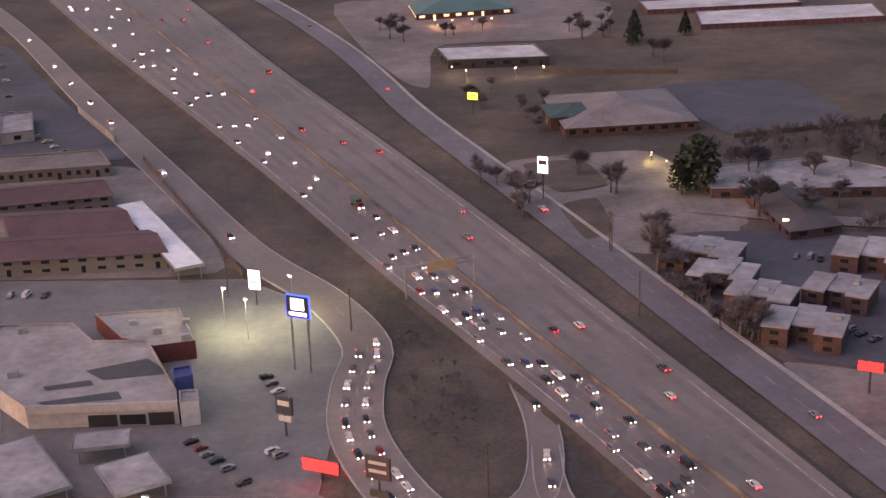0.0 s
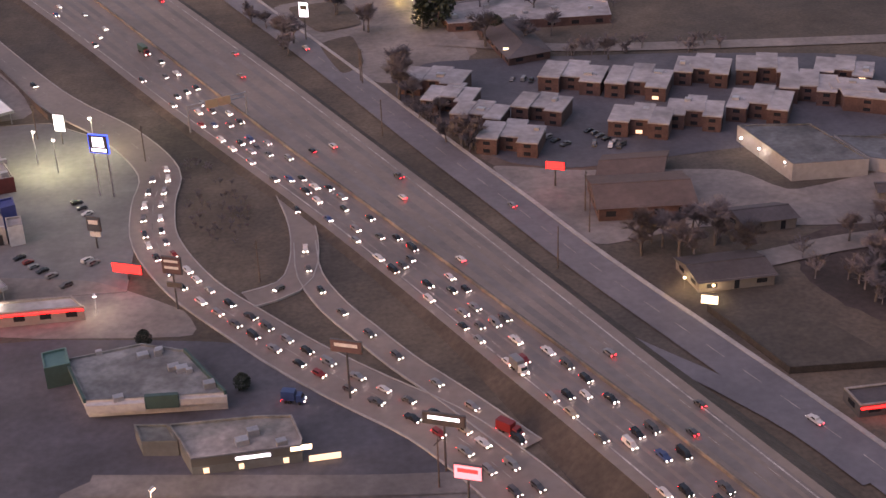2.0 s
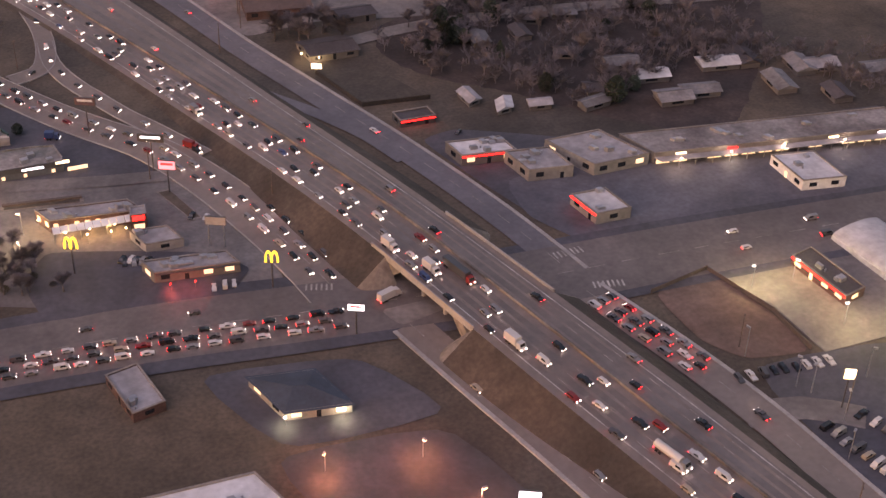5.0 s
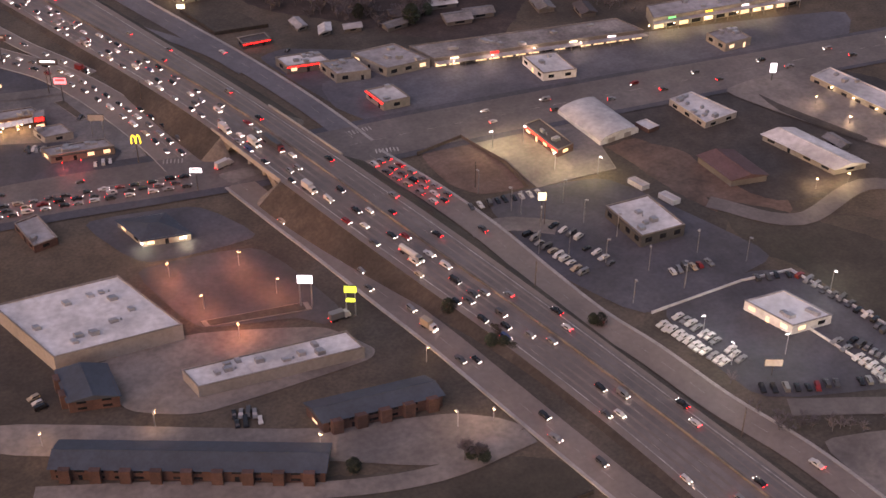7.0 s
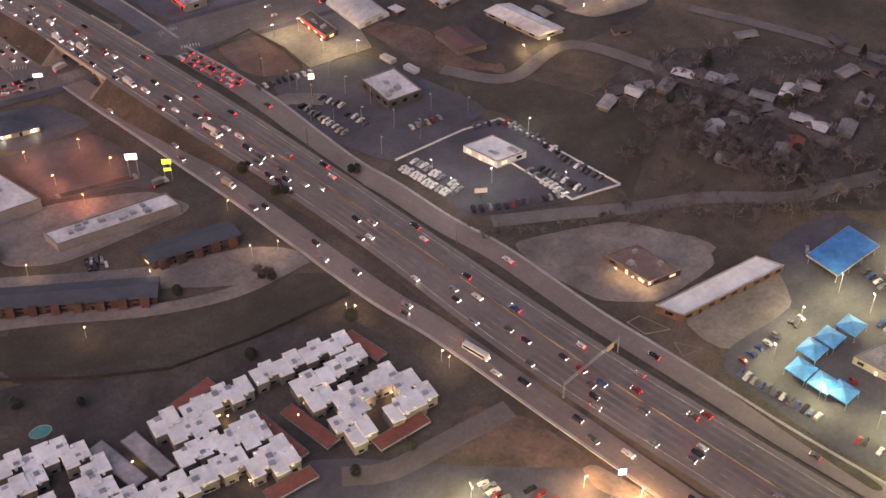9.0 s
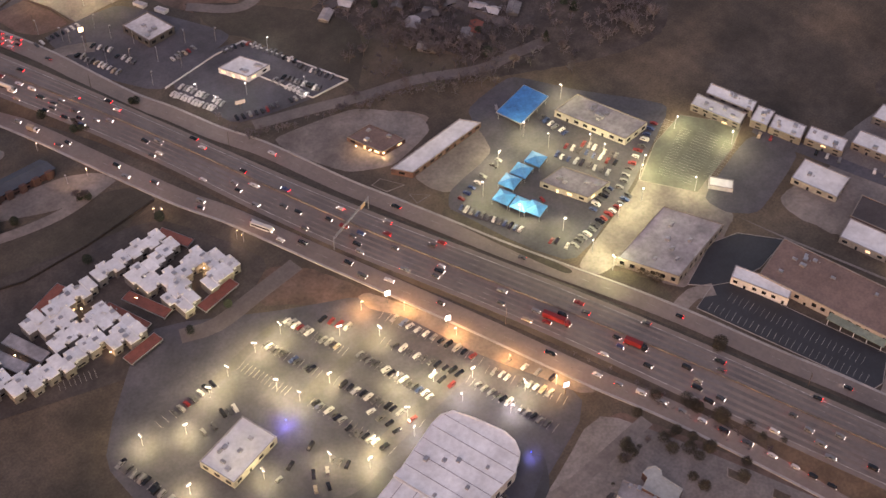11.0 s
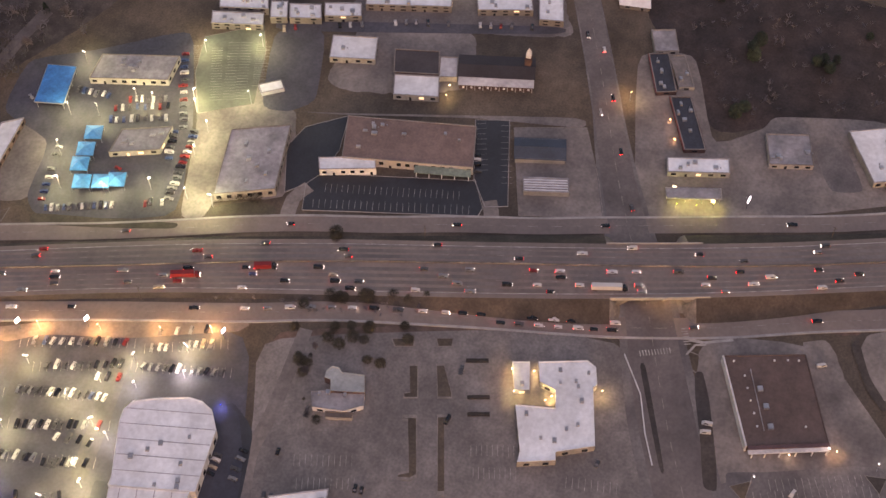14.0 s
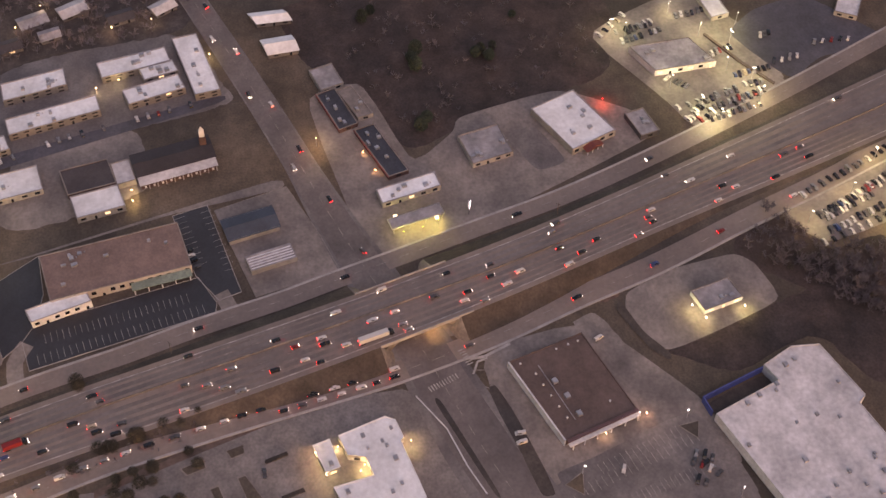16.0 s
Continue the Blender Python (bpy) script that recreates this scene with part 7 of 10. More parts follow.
tree("shrub", 168.3, -383.9, 1.40)
tree("shrub", 190.5, -424.1, 1.40)
tree("shrub", 175.8, -416.0, 1.40)
tree("bare", 95.5, -115.4, 0.80)
tree("bare", 98.7, -117.0, 0.80)
sign("tall sign with two bright white panels", 28.0, 362.1, 12.5, 3.0, 4.6, LIT_SIGN, bars=1, bar=POLE_M)
sign("lime green lit sign on a post", 12.0, 454.7, 8.0, 3.6, 2.4, LIT_LIME, bars=1, bar=WHITE_WALL)
dealer_sign = sign("tall dealership sign with a white emblem on black", -29.5, 258.6, 16.5, 5.0, 4.6, NIGHT_WALL, posts=2, edge=LIT_BLUE)
part("emblem", Shape().box(-1.5, 1.5, -0.36, 0.36, 13.5, 16.0), LIT_SIGN, dealer_sign, "plain white glowing emblem")
part("lettering_bar", Shape().box(-2.0, 2.0, -0.36, 0.36, 12.3, 13.0), LIT_SIGN, dealer_sign)
sign("white and green lit price sign", -43.0, 295.1, 8.5, 3.0, 4.6, LIT_SIGN, bars=2, bar=LIT_GREEN)
sign("low red lit sign beside parked cars", -22.6, 213.7, 4.0, 7.0, 2.2, LIT_RED)
sign("blue banner sign over a pale board", -30.3, 230.6, 8.0, 3.2, 3.4, BLUE_ROOF, bars=1, bar=WHITE_WALL, second=WHITE_WALL, drop=0.4)
sign("dark house-shaped restaurant sign on a pole", -11.8, 198.0, 12.5, 4.2, 3.8, MAROON_ROOF, bars=2, bar=WHITE_WALL, second=POLE_M, drop=2.2)
sign("dull red restaurant sign on a tall pole", 20.7, 156.2, 13.0, 6.0, 2.4, MAROON_ROOF, bars=1, bar=WHITE_WALL)
sign("black sign with glowing white and red lettering", 34.8, 130.5, 12.0, 7.4, 2.2, POLE_M, bars=1, bar=LIT_SIGN)
sign("pink lit sign on a tall pole", 36.6, 117.4, 10.5, 4.6, 2.6, LIT_PINK, bars=1, bar=LIT_RED)
sign("grey blank billboard on two posts", 43.0, 87.1, 9.5, 5.4, 2.4, GREY_WALL, posts=2)
sign("glowing red sign in front of a church yard", 80.0, 238.5, 6.5, 4.6, 1.9, LIT_RED)
sign("small lit yellow sign by a house", 97.2, 173.5, 3.4, 3.4, 1.9, LIT_CREAM)
sign("red and white lit sign on a thick dark post", 66.2, 38.9, 9.5, 4.0, 1.8, LIT_SIGN, bars=1, bar=LIT_RED)
sign("white lit sign on two white posts", 78.9, -36.0, 12.0, 4.6, 3.0, LIT_SIGN, posts=2)
sign("two lime lit panels between posts", 90.0, -45.0, 11.0, 3.6, 2.4, LIT_LIME, second=LIT_LIME, drop=2.4, posts=2)
sign("white lit street sign on a post", 290.0, 24.2, 8.0, 2.4, 4.0, LIT_SIGN)
sign("bright white sign at a car park edge", 153.9, -261.0, 8.5, 2.4, 3.0, LIT_SIGN)
sign("bright white sign at a car park edge", 162.4, -289.1, 8.5, 2.4, 3.0, LIT_SIGN)
sign("bright white sign at a car park edge", 171.3, -347.9, 8.5, 2.4, 3.0, LIT_SIGN)
sign("white oval lit sign by a filling station", 299.3, -555.4, 9.0, 2.4, 4.0, LIT_SIGN)
sign("white and blue sign panel over cars", 190.3, -119.6, 6.0, 5.0, 2.4, WHITE_WALL)
sign("tall pale sign pylon in a car lot", 164.7, -25.0, 12.0, 2.6, 3.0, LIT_CREAM)
arches(5.2, 86.8)
arches(52.0, 64.2)
gantry(300.0, "n")
gantry(-217.2, "s")
lamp_post(44.6, -4.4, 5.6, LIT_ORANGE, 1700, (1.0, 0.36, 0.16))
lamp_post(66.3, -7.5, 5.6, LIT_ORANGE, 1700, (1.0, 0.36, 0.16))
lamp_post(72.6, -26.2, 5.6, LIT_ORANGE, 1700, (1.0, 0.36, 0.16))
lamp_post(50.0, -24.8, 5.6, LIT_ORANGE, 1700, (1.0, 0.36, 0.16))
lamp_post(55.8, -41.9, 5.6, LIT_ORANGE, 1700, (1.0, 0.36, 0.16))
lamp_post(110.0, -240.9, 7.0, LIT_WHITE, 4700, (0.97, 0.91, 0.43), arms=2)
lamp_post(95.7, -241.3, 7.0, LIT_WHITE, 4700, (0.97, 0.91, 0.43), arms=2)
lamp_post(79.7, -242.7, 7.0, LIT_WHITE, 4700, (0.97, 0.91, 0.43), arms=2)
lamp_post(89.6, -262.0, 7.0, LIT_WHITE, 4700, (0.97, 0.91, 0.43), arms=2)
lamp_post(67.6, -245.6, 7.0, LIT_WHITE, 4700, (0.97, 0.91, 0.43), arms=2)
lamp_post(126.9, -259.7, 7.0, LIT_WHITE, 4700, (0.97, 0.91, 0.43), arms=2)
lamp_post(138.6, -272.0, 7.0, LIT_WHITE, 4700, (0.97, 0.91, 0.43), arms=2)
lamp_post(107.0, -275.0, 7.0, LIT_WHITE, 4700, (0.97, 0.91, 0.43), arms=2)
lamp_post(92.1, -273.4, 7.0, LIT_WHITE, 4700, (0.97, 0.91, 0.43), arms=2)
lamp_post(126.6, -295.1, 7.0, LIT_WHITE, 4700, (0.97, 0.91, 0.43), arms=2)
lamp_post(137.7, -305.0, 7.0, LIT_WHITE, 4700, (0.97, 0.91, 0.43), arms=2)
lamp_post(117.7, -310.0, 7.0, LIT_WHITE, 4700, (0.97, 0.91, 0.43), arms=2)
lamp_post(97.8, -310.8, 7.0, LIT_WHITE, 4700, (0.97, 0.91, 0.43), arms=2)
lamp_post(90.2, -316.8, 7.0, LIT_WHITE, 4700, (0.97, 0.91, 0.43), arms=2)
lamp_post(33.7, -245.2, 7.0, LIT_WHITE, 4700, (0.97, 0.91, 0.43), arms=2)
lamp_post(80.6, -304.1, 7.0, LIT_WHITE, 3400, (0.97, 0.91, 0.43), arms=2)
lamp_post(57.4, -291.4, 7.0, LIT_WHITE, 4700, (0.97, 0.91, 0.43), arms=2)
lamp_post(32.8, -276.4, 7.0, LIT_WHITE, 4700, (0.97, 0.91, 0.43), arms=2)
lamp_post(150.6, -315.0, 7.0, LIT_WHITE, 4700, (0.97, 0.91, 0.43), arms=2)
lamp_post(160.8, -335.1, 7.0, LIT_WHITE, 4700, (0.97, 0.91, 0.43), arms=2)
lamp_post(49.3, -253.3, 7.0, LIT_WHITE, 4700, (0.97, 0.91, 0.43), arms=2)
lamp_post(274.6, -231.7, 9.0, LIT_WHITE, 4600, (0.97, 1.0, 0.48))
lamp_post(250.7, -236.8, 9.0, LIT_WHITE, 4600, (0.97, 1.0, 0.48))
lamp_post(230.9, -245.6, 9.0, LIT_WHITE, 4600, (0.97, 1.0, 0.48))
lamp_post(232.9, -266.7, 9.0, LIT_WHITE, 4600, (0.97, 1.0, 0.48))
lamp_post(240.6, -286.6, 9.0, LIT_WHITE, 4600, (0.97, 1.0, 0.48))
lamp_post(291.5, -259.3, 9.0, LIT_WHITE, 4600, (0.97, 1.0, 0.48))
lamp_post(298.2, -286.7, 9.0, LIT_WHITE, 4600, (0.97, 1.0, 0.48))
lamp_post(264.7, -299.2, 9.0, LIT_WHITE, 4600, (0.97, 1.0, 0.48))
lamp_post(277.2, -245.4, 9.0, LIT_WHITE, 4600, (0.97, 1.0, 0.48))
lamp_post(291.0, -268.0, 9.0, LIT_WHITE, 2600, (1.0, 0.94, 0.42))
lamp_post(280.8, -300.0, 9.0, LIT_WHITE, 4600, (0.97, 1.0, 0.48))
lamp_post(239.7, -304.7, 9.0, LIT_WHITE, 4600, (0.97, 1.0, 0.48))
lamp_post(308.3, -226.1, 9.0, LIT_WHITE, 4600, (0.97, 1.0, 0.48))
lamp_post(330.8, -280.4, 9.0, LIT_WHITE, 4600, (0.97, 1.0, 0.5))
lamp_post(341.9, -306.7, 9.0, LIT_WHITE, 4600, (0.97, 1.0, 0.5))
lamp_post(291.6, -290.1, 9.0, LIT_WHITE, 4600, (0.97, 1.0, 0.5))
lamp_post(303.5, -313.7, 9.0, LIT_WHITE, 4600, (0.97, 1.0, 0.5))
lamp_post(238.4, -317.8, 9.0, LIT_WHITE, 4600, (0.97, 1.0, 0.5))
lamp_post(196.5, -6.4, 7.0, LIT_WHITE, 1800, (1.0, 0.88, 0.4))
lamp_post(182.0, 22.6, 7.0, LIT_WHITE, 1800, (1.0, 0.88, 0.4))
lamp_post(184.0, 2.0, 7.0, LIT_WHITE, 1800, (1.0, 0.88, 0.4))
lamp_post(170.2, 23.6, 7.0, LIT_WHITE, 1800, (1.0, 0.88, 0.4))
lamp_post(-42.7, 276.0, 9.5, LIT_WHITE, 2500, (0.9, 1.0, 0.5))
lamp_post(-33.9, 287.6, 9.5, LIT_WHITE, 2500, (0.9, 1.0, 0.5))
lamp_post(-48.5, 282.7, 9.5, LIT_WHITE, 2500, (0.9, 1.0, 0.5))
lamp_post(-6.9, 94.9, 7.0, LIT_WARM, 1200, (1.0, 0.85, 0.5))
lamp_post(-15.2, 126.0, 7.0, LIT_WARM, 1200, (1.0, 0.85, 0.5))
lamp_post(-4.9, 109.1, 7.0, LIT_WARM, 1200, (1.0, 0.85, 0.5))
lamp_post(-28.7, 199.3, 5.0, LIT_WHITE, 600, (1.0, 0.9, 0.6))
lamp_post(-50.0, 201.4, 5.0, LIT_WHITE, 600, (1.0, 0.9, 0.6))
lamp_post(181.7, -96.7, 8.0, LIT_WHITE, 1100, (0.92, 1.0, 0.8))
lamp_post(199.3, -113.5, 8.0, LIT_WHITE, 1100, (0.92, 1.0, 0.8))
lamp_post(223.4, -130.1, 8.0, LIT_WHITE, 1100, (0.92, 1.0, 0.8))
lamp_post(230.0, -93.8, 8.0, LIT_WHITE, 1100, (0.92, 1.0, 0.8))
lamp_post(182.2, -111.2, 8.0, LIT_WHITE, 1100, (0.92, 1.0, 0.8))
lamp_post(160.9, -18.0, 9.0, METAL, 0, (1.0, 0.9, 0.66))
lamp_post(176.9, -17.5, 9.0, METAL, 0, (1.0, 0.9, 0.66))
lamp_post(183.7, -42.1, 9.0, METAL, 0, (1.0, 0.9, 0.66))
lamp_post(156.1, -40.2, 9.0, METAL, 0, (1.0, 0.9, 0.66))
lamp_post(177.6, -30.7, 9.0, METAL, 0, (1.0, 0.9, 0.66))
lamp_post(190.4, -73.2, 9.0, METAL, 0, (1.0, 0.9, 0.66))
lamp_post(153.1, -1.0, 9.0, METAL, 0, (1.0, 0.9, 0.66))
lamp_post(215.0, -70.2, 9.0, METAL, 0, (1.0, 0.9, 0.66))
lamp_post(170.9, -74.6, 9.0, METAL, 0, (1.0, 0.9, 0.66))
lamp_post(362.4, -668.9, 9.0, LIT_WHITE, 2300, (0.95, 1.0, 0.48))
lamp_post(369.1, -700.1, 9.0, LIT_WHITE, 2300, (0.95, 1.0, 0.48))
lamp_post(336.9, -681.4, 9.0, LIT_WHITE, 2300, (0.95, 1.0, 0.48))
lamp_post(347.4, -710.7, 9.0, LIT_WHITE, 2300, (0.95, 1.0, 0.48))
lamp_post(401.3, -656.1, 9.0, LIT_WHITE, 2300, (0.95, 1.0, 0.48))
lamp_post(395.0, -693.2, 9.0, LIT_WHITE, 2300, (0.95, 1.0, 0.48))
lamp_post(268.0, -707.4, 9.0, LIT_WHITE, 2800, (1.0, 0.88, 0.36))
lamp_post(280.9, -732.6, 9.0, LIT_WHITE, 2800, (1.0, 0.88, 0.36))
lamp_post(265.4, -742.4, 9.0, LIT_WHITE, 2800, (1.0, 0.88, 0.36))
lamp_post(299.1, -750.8, 9.0, LIT_WHITE, 2800, (1.0, 0.88, 0.36))
lamp_post(117.2, -150.3, 6.0, LIT_WARM, 700, (1.0, 0.8, 0.5))
lamp_post(133.5, -189.0, 6.0, LIT_WARM, 700, (1.0, 0.8, 0.5))
lamp_post(115.3, -148.0, 6.0, LIT_WARM, 400, (1.0, 0.8, 0.5))
lamp_post(132.6, -185.3, 6.0, LIT_WARM, 400, (1.0, 0.8, 0.5))
lamp_post(30.6, -110.6, 6.0, LIT_WARM, 400, (1.0, 0.8, 0.5))
lamp_post(62.1, -94.6, 5.0, LIT_WARM, 250, (1.0, 0.75, 0.4))
lamp_post(99.2, -102.6, 5.0, LIT_WARM, 250, (1.0, 0.75, 0.4))
lamp_post(109.1, -104.5, 5.0, LIT_WARM, 250, (1.0, 0.75, 0.4))
lamp_post(102.2, -74.1, 5.0, LIT_WARM, 250, (1.0, 0.75, 0.4))
lamp_post(23.3, -69.2, 5.0, LIT_WARM, 250, (1.0, 0.75, 0.4))
lamp_post(-6.5, -64.4, 5.0, LIT_WARM, 250, (1.0, 0.75, 0.4))
lamp_post(352.5, -491.9, 7.0, LIT_WARM, 1500, (1.0, 0.75, 0.35))
wall_lamp(5.5, 101.8, 3.4, 90, (1.0, 0.66, 0.22), LIT_WARM)
wall_lamp(10.8, 99.3, 3.4, 90, (1.0, 0.66, 0.22), LIT_WARM)
wall_lamp(17.0, 98.5, 3.4, 90, (1.0, 0.66, 0.22), LIT_WARM)
wall_lamp(21.1, 98.9, 3.4, 90, (1.0, 0.66, 0.22), LIT_WARM)
wall_lamp(-0.4, 110.2, 3.4, 300, (1.0, 0.66, 0.22), LIT_WARM)
wall_lamp(26.9, 70.7, 3.0, 300, (1.0, 0.15, 0.08), LIT_RED)
wall_lamp(33.2, 69.8, 3.0, 300, (1.0, 0.15, 0.08), LIT_RED)
wall_lamp(229.9, -640.4, 4.0, 900, (1.0, 0.9, 0.4), LIT_WHITE)
wall_lamp(222.5, -644.5, 4.0, 900, (1.0, 0.9, 0.4), LIT_WHITE)
wall_lamp(226.0, -662.9, 4.0, 900, (1.0, 0.9, 0.4), LIT_WHITE)
wall_lamp(174.9, -473.9, 4.5, 700, (1.0, 0.78, 0.35), LIT_WARM)
wall_lamp(181.9, -485.2, 2.8, 900, (1.0, 0.8, 0.36), LIT_WARM)
wall_lamp(177.6, -489.6, 2.8, 900, (1.0, 0.8, 0.36), LIT_WARM)
wall_lamp(187.6, -480.0, 2.8, 500, (1.0, 0.8, 0.36), LIT_WARM)
wall_lamp(174.2, -487.6, 4.5, 700, (1.0, 0.78, 0.35), LIT_WARM)
wall_lamp(184.3, -509.4, 4.5, 700, (1.0, 0.78, 0.35), LIT_WARM)
wall_lamp(185.4, -470.8, 4.5, 700, (1.0, 0.78, 0.35), LIT_WARM)
wall_lamp(291.3, -524.0, 4.0, 450, (1.0, 0.95, 0.25), LIT_LIME)
wall_lamp(292.7, -532.9, 4.0, 450, (1.0, 0.95, 0.25), LIT_LIME)
wall_lamp(295.5, -540.5, 4.0, 450, (1.0, 0.95, 0.25), LIT_LIME)
wall_lamp(330.0, -405.1, 4.0, 500, (1.0, 0.85, 0.4), LIT_WARM)
wall_lamp(210.4, -181.4, 3.2, 420, (1.0, 0.75, 0.35), LIT_WARM)
wall_lamp(213.0, -188.3, 3.2, 420, (1.0, 0.75, 0.35), LIT_WARM)
wall_lamp(216.2, -194.3, 3.2, 420, (1.0, 0.75, 0.35), LIT_WARM)
wall_lamp(272.6, -46.3, 4.0, 1100, (1.0, 0.8, 0.4), LIT_WARM)
wall_lamp(260.4, -44.7, 4.0, 1100, (1.0, 0.8, 0.4), LIT_WARM)
wall_lamp(294.6, 2.4, 3.5, 350, (1.0, 0.8, 0.45), LIT_WARM)
wall_lamp(297.3, -14.6, 3.5, 350, (1.0, 0.8, 0.45), LIT_WARM)
wall_lamp(302.5, -31.3, 3.5, 350, (1.0, 0.8, 0.45), LIT_WARM)
wall_lamp(312.8, -32.6, 3.5, 350, (1.0, 0.8, 0.45), LIT_WARM)
wall_lamp(356.7, -632.8, 4.0, 1500, (1.0, 0.16, 0.06), LIT_RED)
wall_lamp(0.6, 609.1, 3.0, 500, (1.0, 0.45, 0.15), LIT_ORANGE)
wall_lamp(8.0, 606.3, 3.0, 500, (1.0, 0.45, 0.15), LIT_ORANGE)
wall_lamp(16.6, 607.0, 3.0, 500, (1.0, 0.45, 0.15), LIT_ORANGE)
wall_lamp(25.3, 607.8, 3.0, 500, (1.0, 0.45, 0.15), LIT_ORANGE)
wall_lamp(266.3, 76.9, 4.0, 600, (1.0, 0.85, 0.4), LIT_WARM)
wall_lamp(277.4, 75.1, 4.0, 600, (1.0, 0.85, 0.4), LIT_WARM)
wall_lamp(292.1, 74.5, 4.0, 600, (1.0, 0.85, 0.4), LIT_WARM)
wall_lamp(306.1, 72.6, 4.0, 600, (1.0, 0.85, 0.4), LIT_WARM)
wall_lamp(321.1, 72.0, 4.0, 600, (1.0, 0.85, 0.4), LIT_WARM)
wall_lamp(181.2, 81.4, 4.0, 350, (1.0, 0.85, 0.6), LIT_WARM)
wall_lamp(197.2, 79.8, 4.0, 350, (1.0, 0.85, 0.6), LIT_WARM)
wall_lamp(214.8, 78.5, 4.0, 350, (1.0, 0.85, 0.6), LIT_WARM)
wall_lamp(233.8, 74.9, 4.0, 350, (1.0, 0.85, 0.6), LIT_WARM)
wall_lamp(40.4, 12.2, 3.0, 400, (0.95, 1.0, 0.6), LIT_WHITE)
wall_lamp(53.8, 10.5, 3.0, 400, (0.95, 1.0, 0.6), LIT_WHITE)
wall_lamp(94.9, 183.0, 2.6, 300, (1.0, 0.8, 0.4), LIT_WARM)
wall_lamp(99.7, 178.5, 2.6, 300, (1.0, 0.8, 0.4), LIT_WARM)
wall_lamp(77.9, -183.5, 3.0, 150, (1.0, 0.7, 0.3), LIT_WARM)
wall_lamp(100.0, -191.9, 3.0, 150, (1.0, 0.7, 0.3), LIT_WARM)
wall_lamp(59.0, -195.6, 3.0, 150, (1.0, 0.7, 0.3), LIT_WARM)
wall_lamp(52.3, -200.0, 3.0, 150, (1.0, 0.7, 0.3), LIT_WARM)
wall_lamp(233.0, -508.7, 4.5, 900, (1.0, 0.62, 0.25), LIT_WARM)
wall_lamp(238.3, -528.0, 4.5, 900, (1.0, 0.62, 0.25), LIT_WARM)
street("lane_a", "pale residential street among bare trees", (7,), 114, 191, 141, 195, 179, 194, 224, 188, 265, 182, z=0.34, m=LOT, kerb=(), line=False)
street("lane_b", "residential street with houses", (7,), 222, -37, 244, -58, 282, -51, 308, -95, 325, -131, 333, -167, z=0.35, m=STREET, kerb=(), line=False)
street("lane_c", "dirt road along a field edge", (6,), 346, -55, 373, -95, 394, -134, 409, -163, z=0.35, m=STREET, kerb=(), line=False)
street("creek_path", "pale creek bed between shrubs", (7,), 187, -133, 214, -144, 239, -155, 267, -165, 296, -182, 316, -186, 338, -191, z=0.30, m=STREET, kerb=(), line=False)
street("lane_d", "residential street behind apartments", (7,), 66, 350, 106, 334, 157, 324, 202, 317, 243, 311, z=0.31, m=LOT, kerb=(), line=False)
street("lane_e", "narrow service lane beside stores", (6,), -27, 139, -3, 134, 21, 129, 41, 126, z=0.31, m=ASPHALT, kerb=(), line=False)
street("lane_f", "pale lane beside a drainage channel", (6,), -12, -82, 20, -94, 56, -110, 87, -117, 116, -114, z=0.32, m=LOT, kerb=(), line=False)
street("lane_g", "driveway into a dealership", (8,), 141, -20, 156, -22, 168, -30, z=0.32, m=LOT, kerb=(), line=False)
street("lane_h", "driveway across the verge", (7,), 239, -353, 252, -352, 261, -357, z=0.32, m=LOT, kerb=(), line=False)
street("lane_i", "driveway across the verge", (7,), 262, -444, 269, -442, 274, -440, z=0.33, m=LOT, kerb=(), line=False)
street("lane_j", "service lane behind a store", (6,), 88, -384, 120, -377, 142, -379, 185, -380, z=0.33, m=LOT, kerb=(), line=False)
street("lane_k", "lane between an apartment block and a car park", (8,), 79, -212, 94, -218, 118, -217, 141, -216, z=0.34, m=STREET, kerb=(), line=False)
steeple(359.6, -439.3)
bays(15, 147.8, -263.8, 159.7, -311.5)
bays(12, 158, -316.5, 169.3, -350)
bays(14, 137.7, -274.3, 149, -314.1)
bays(14, 148.6, -316.7, 155.8, -356.3)
bays(17, 125.2, -270.1, 132.1, -313.4)
bays(15, 109.6, -276, 119.4, -316.4)
bays(15, 95.0, -276.8, 101.9, -317.4)
bays(14, 115.4, -236.4, 122.9, -267.6)
bays(13, 101, -238, 107.2, -268.6)
bays(12, 87, -242, 92, -266)
bays(8, 44.3, -241.6, 73.4, -242)
bays(9, 22, -246.1, 26.4, -275.4)
bays(24, 262.3, -364.6, 273.5, -425.7)
bays(26, 252.0, -361.7, 266.5, -432.1)
bays(9, 319.3, -425.0, 291.2, -432.9)
bays(10, 321.2, -437.3, 286.2, -445.3)
bays(14, 336.5, -292.3, 301.1, -298.9)
bays(13, 339.0, -302.5, 304.8, -311.4)
bays(16, 149.8, -569.1, 174.6, -623.9)
bays(8, 141.3, -503.2, 143.7, -523.3)
bays(7, 27.4, -197.4, 41.9, -202.6)

# ---- ground patches, woods and small site works ----
random.seed(31)
LITTER = mat("dark_leaf_litter", (0.06, 0.049, 0.043), 0.95, var=0.4, big=0.08, fine=0.8, bump=0.5, tint=(0.04, 0.034, 0.033))
# SOIL is bare ground, and also colours the red sign wash before the church.
SOIL = mat("reddish_soil_and_sign_wash", (0.1, 0.064, 0.05), 0.95, var=0.35, big=0.07, fine=0.6, bump=0.4, tint=(0.085, 0.062, 0.052))
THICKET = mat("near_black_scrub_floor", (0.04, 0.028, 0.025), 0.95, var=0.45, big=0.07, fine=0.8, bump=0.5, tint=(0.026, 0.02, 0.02))
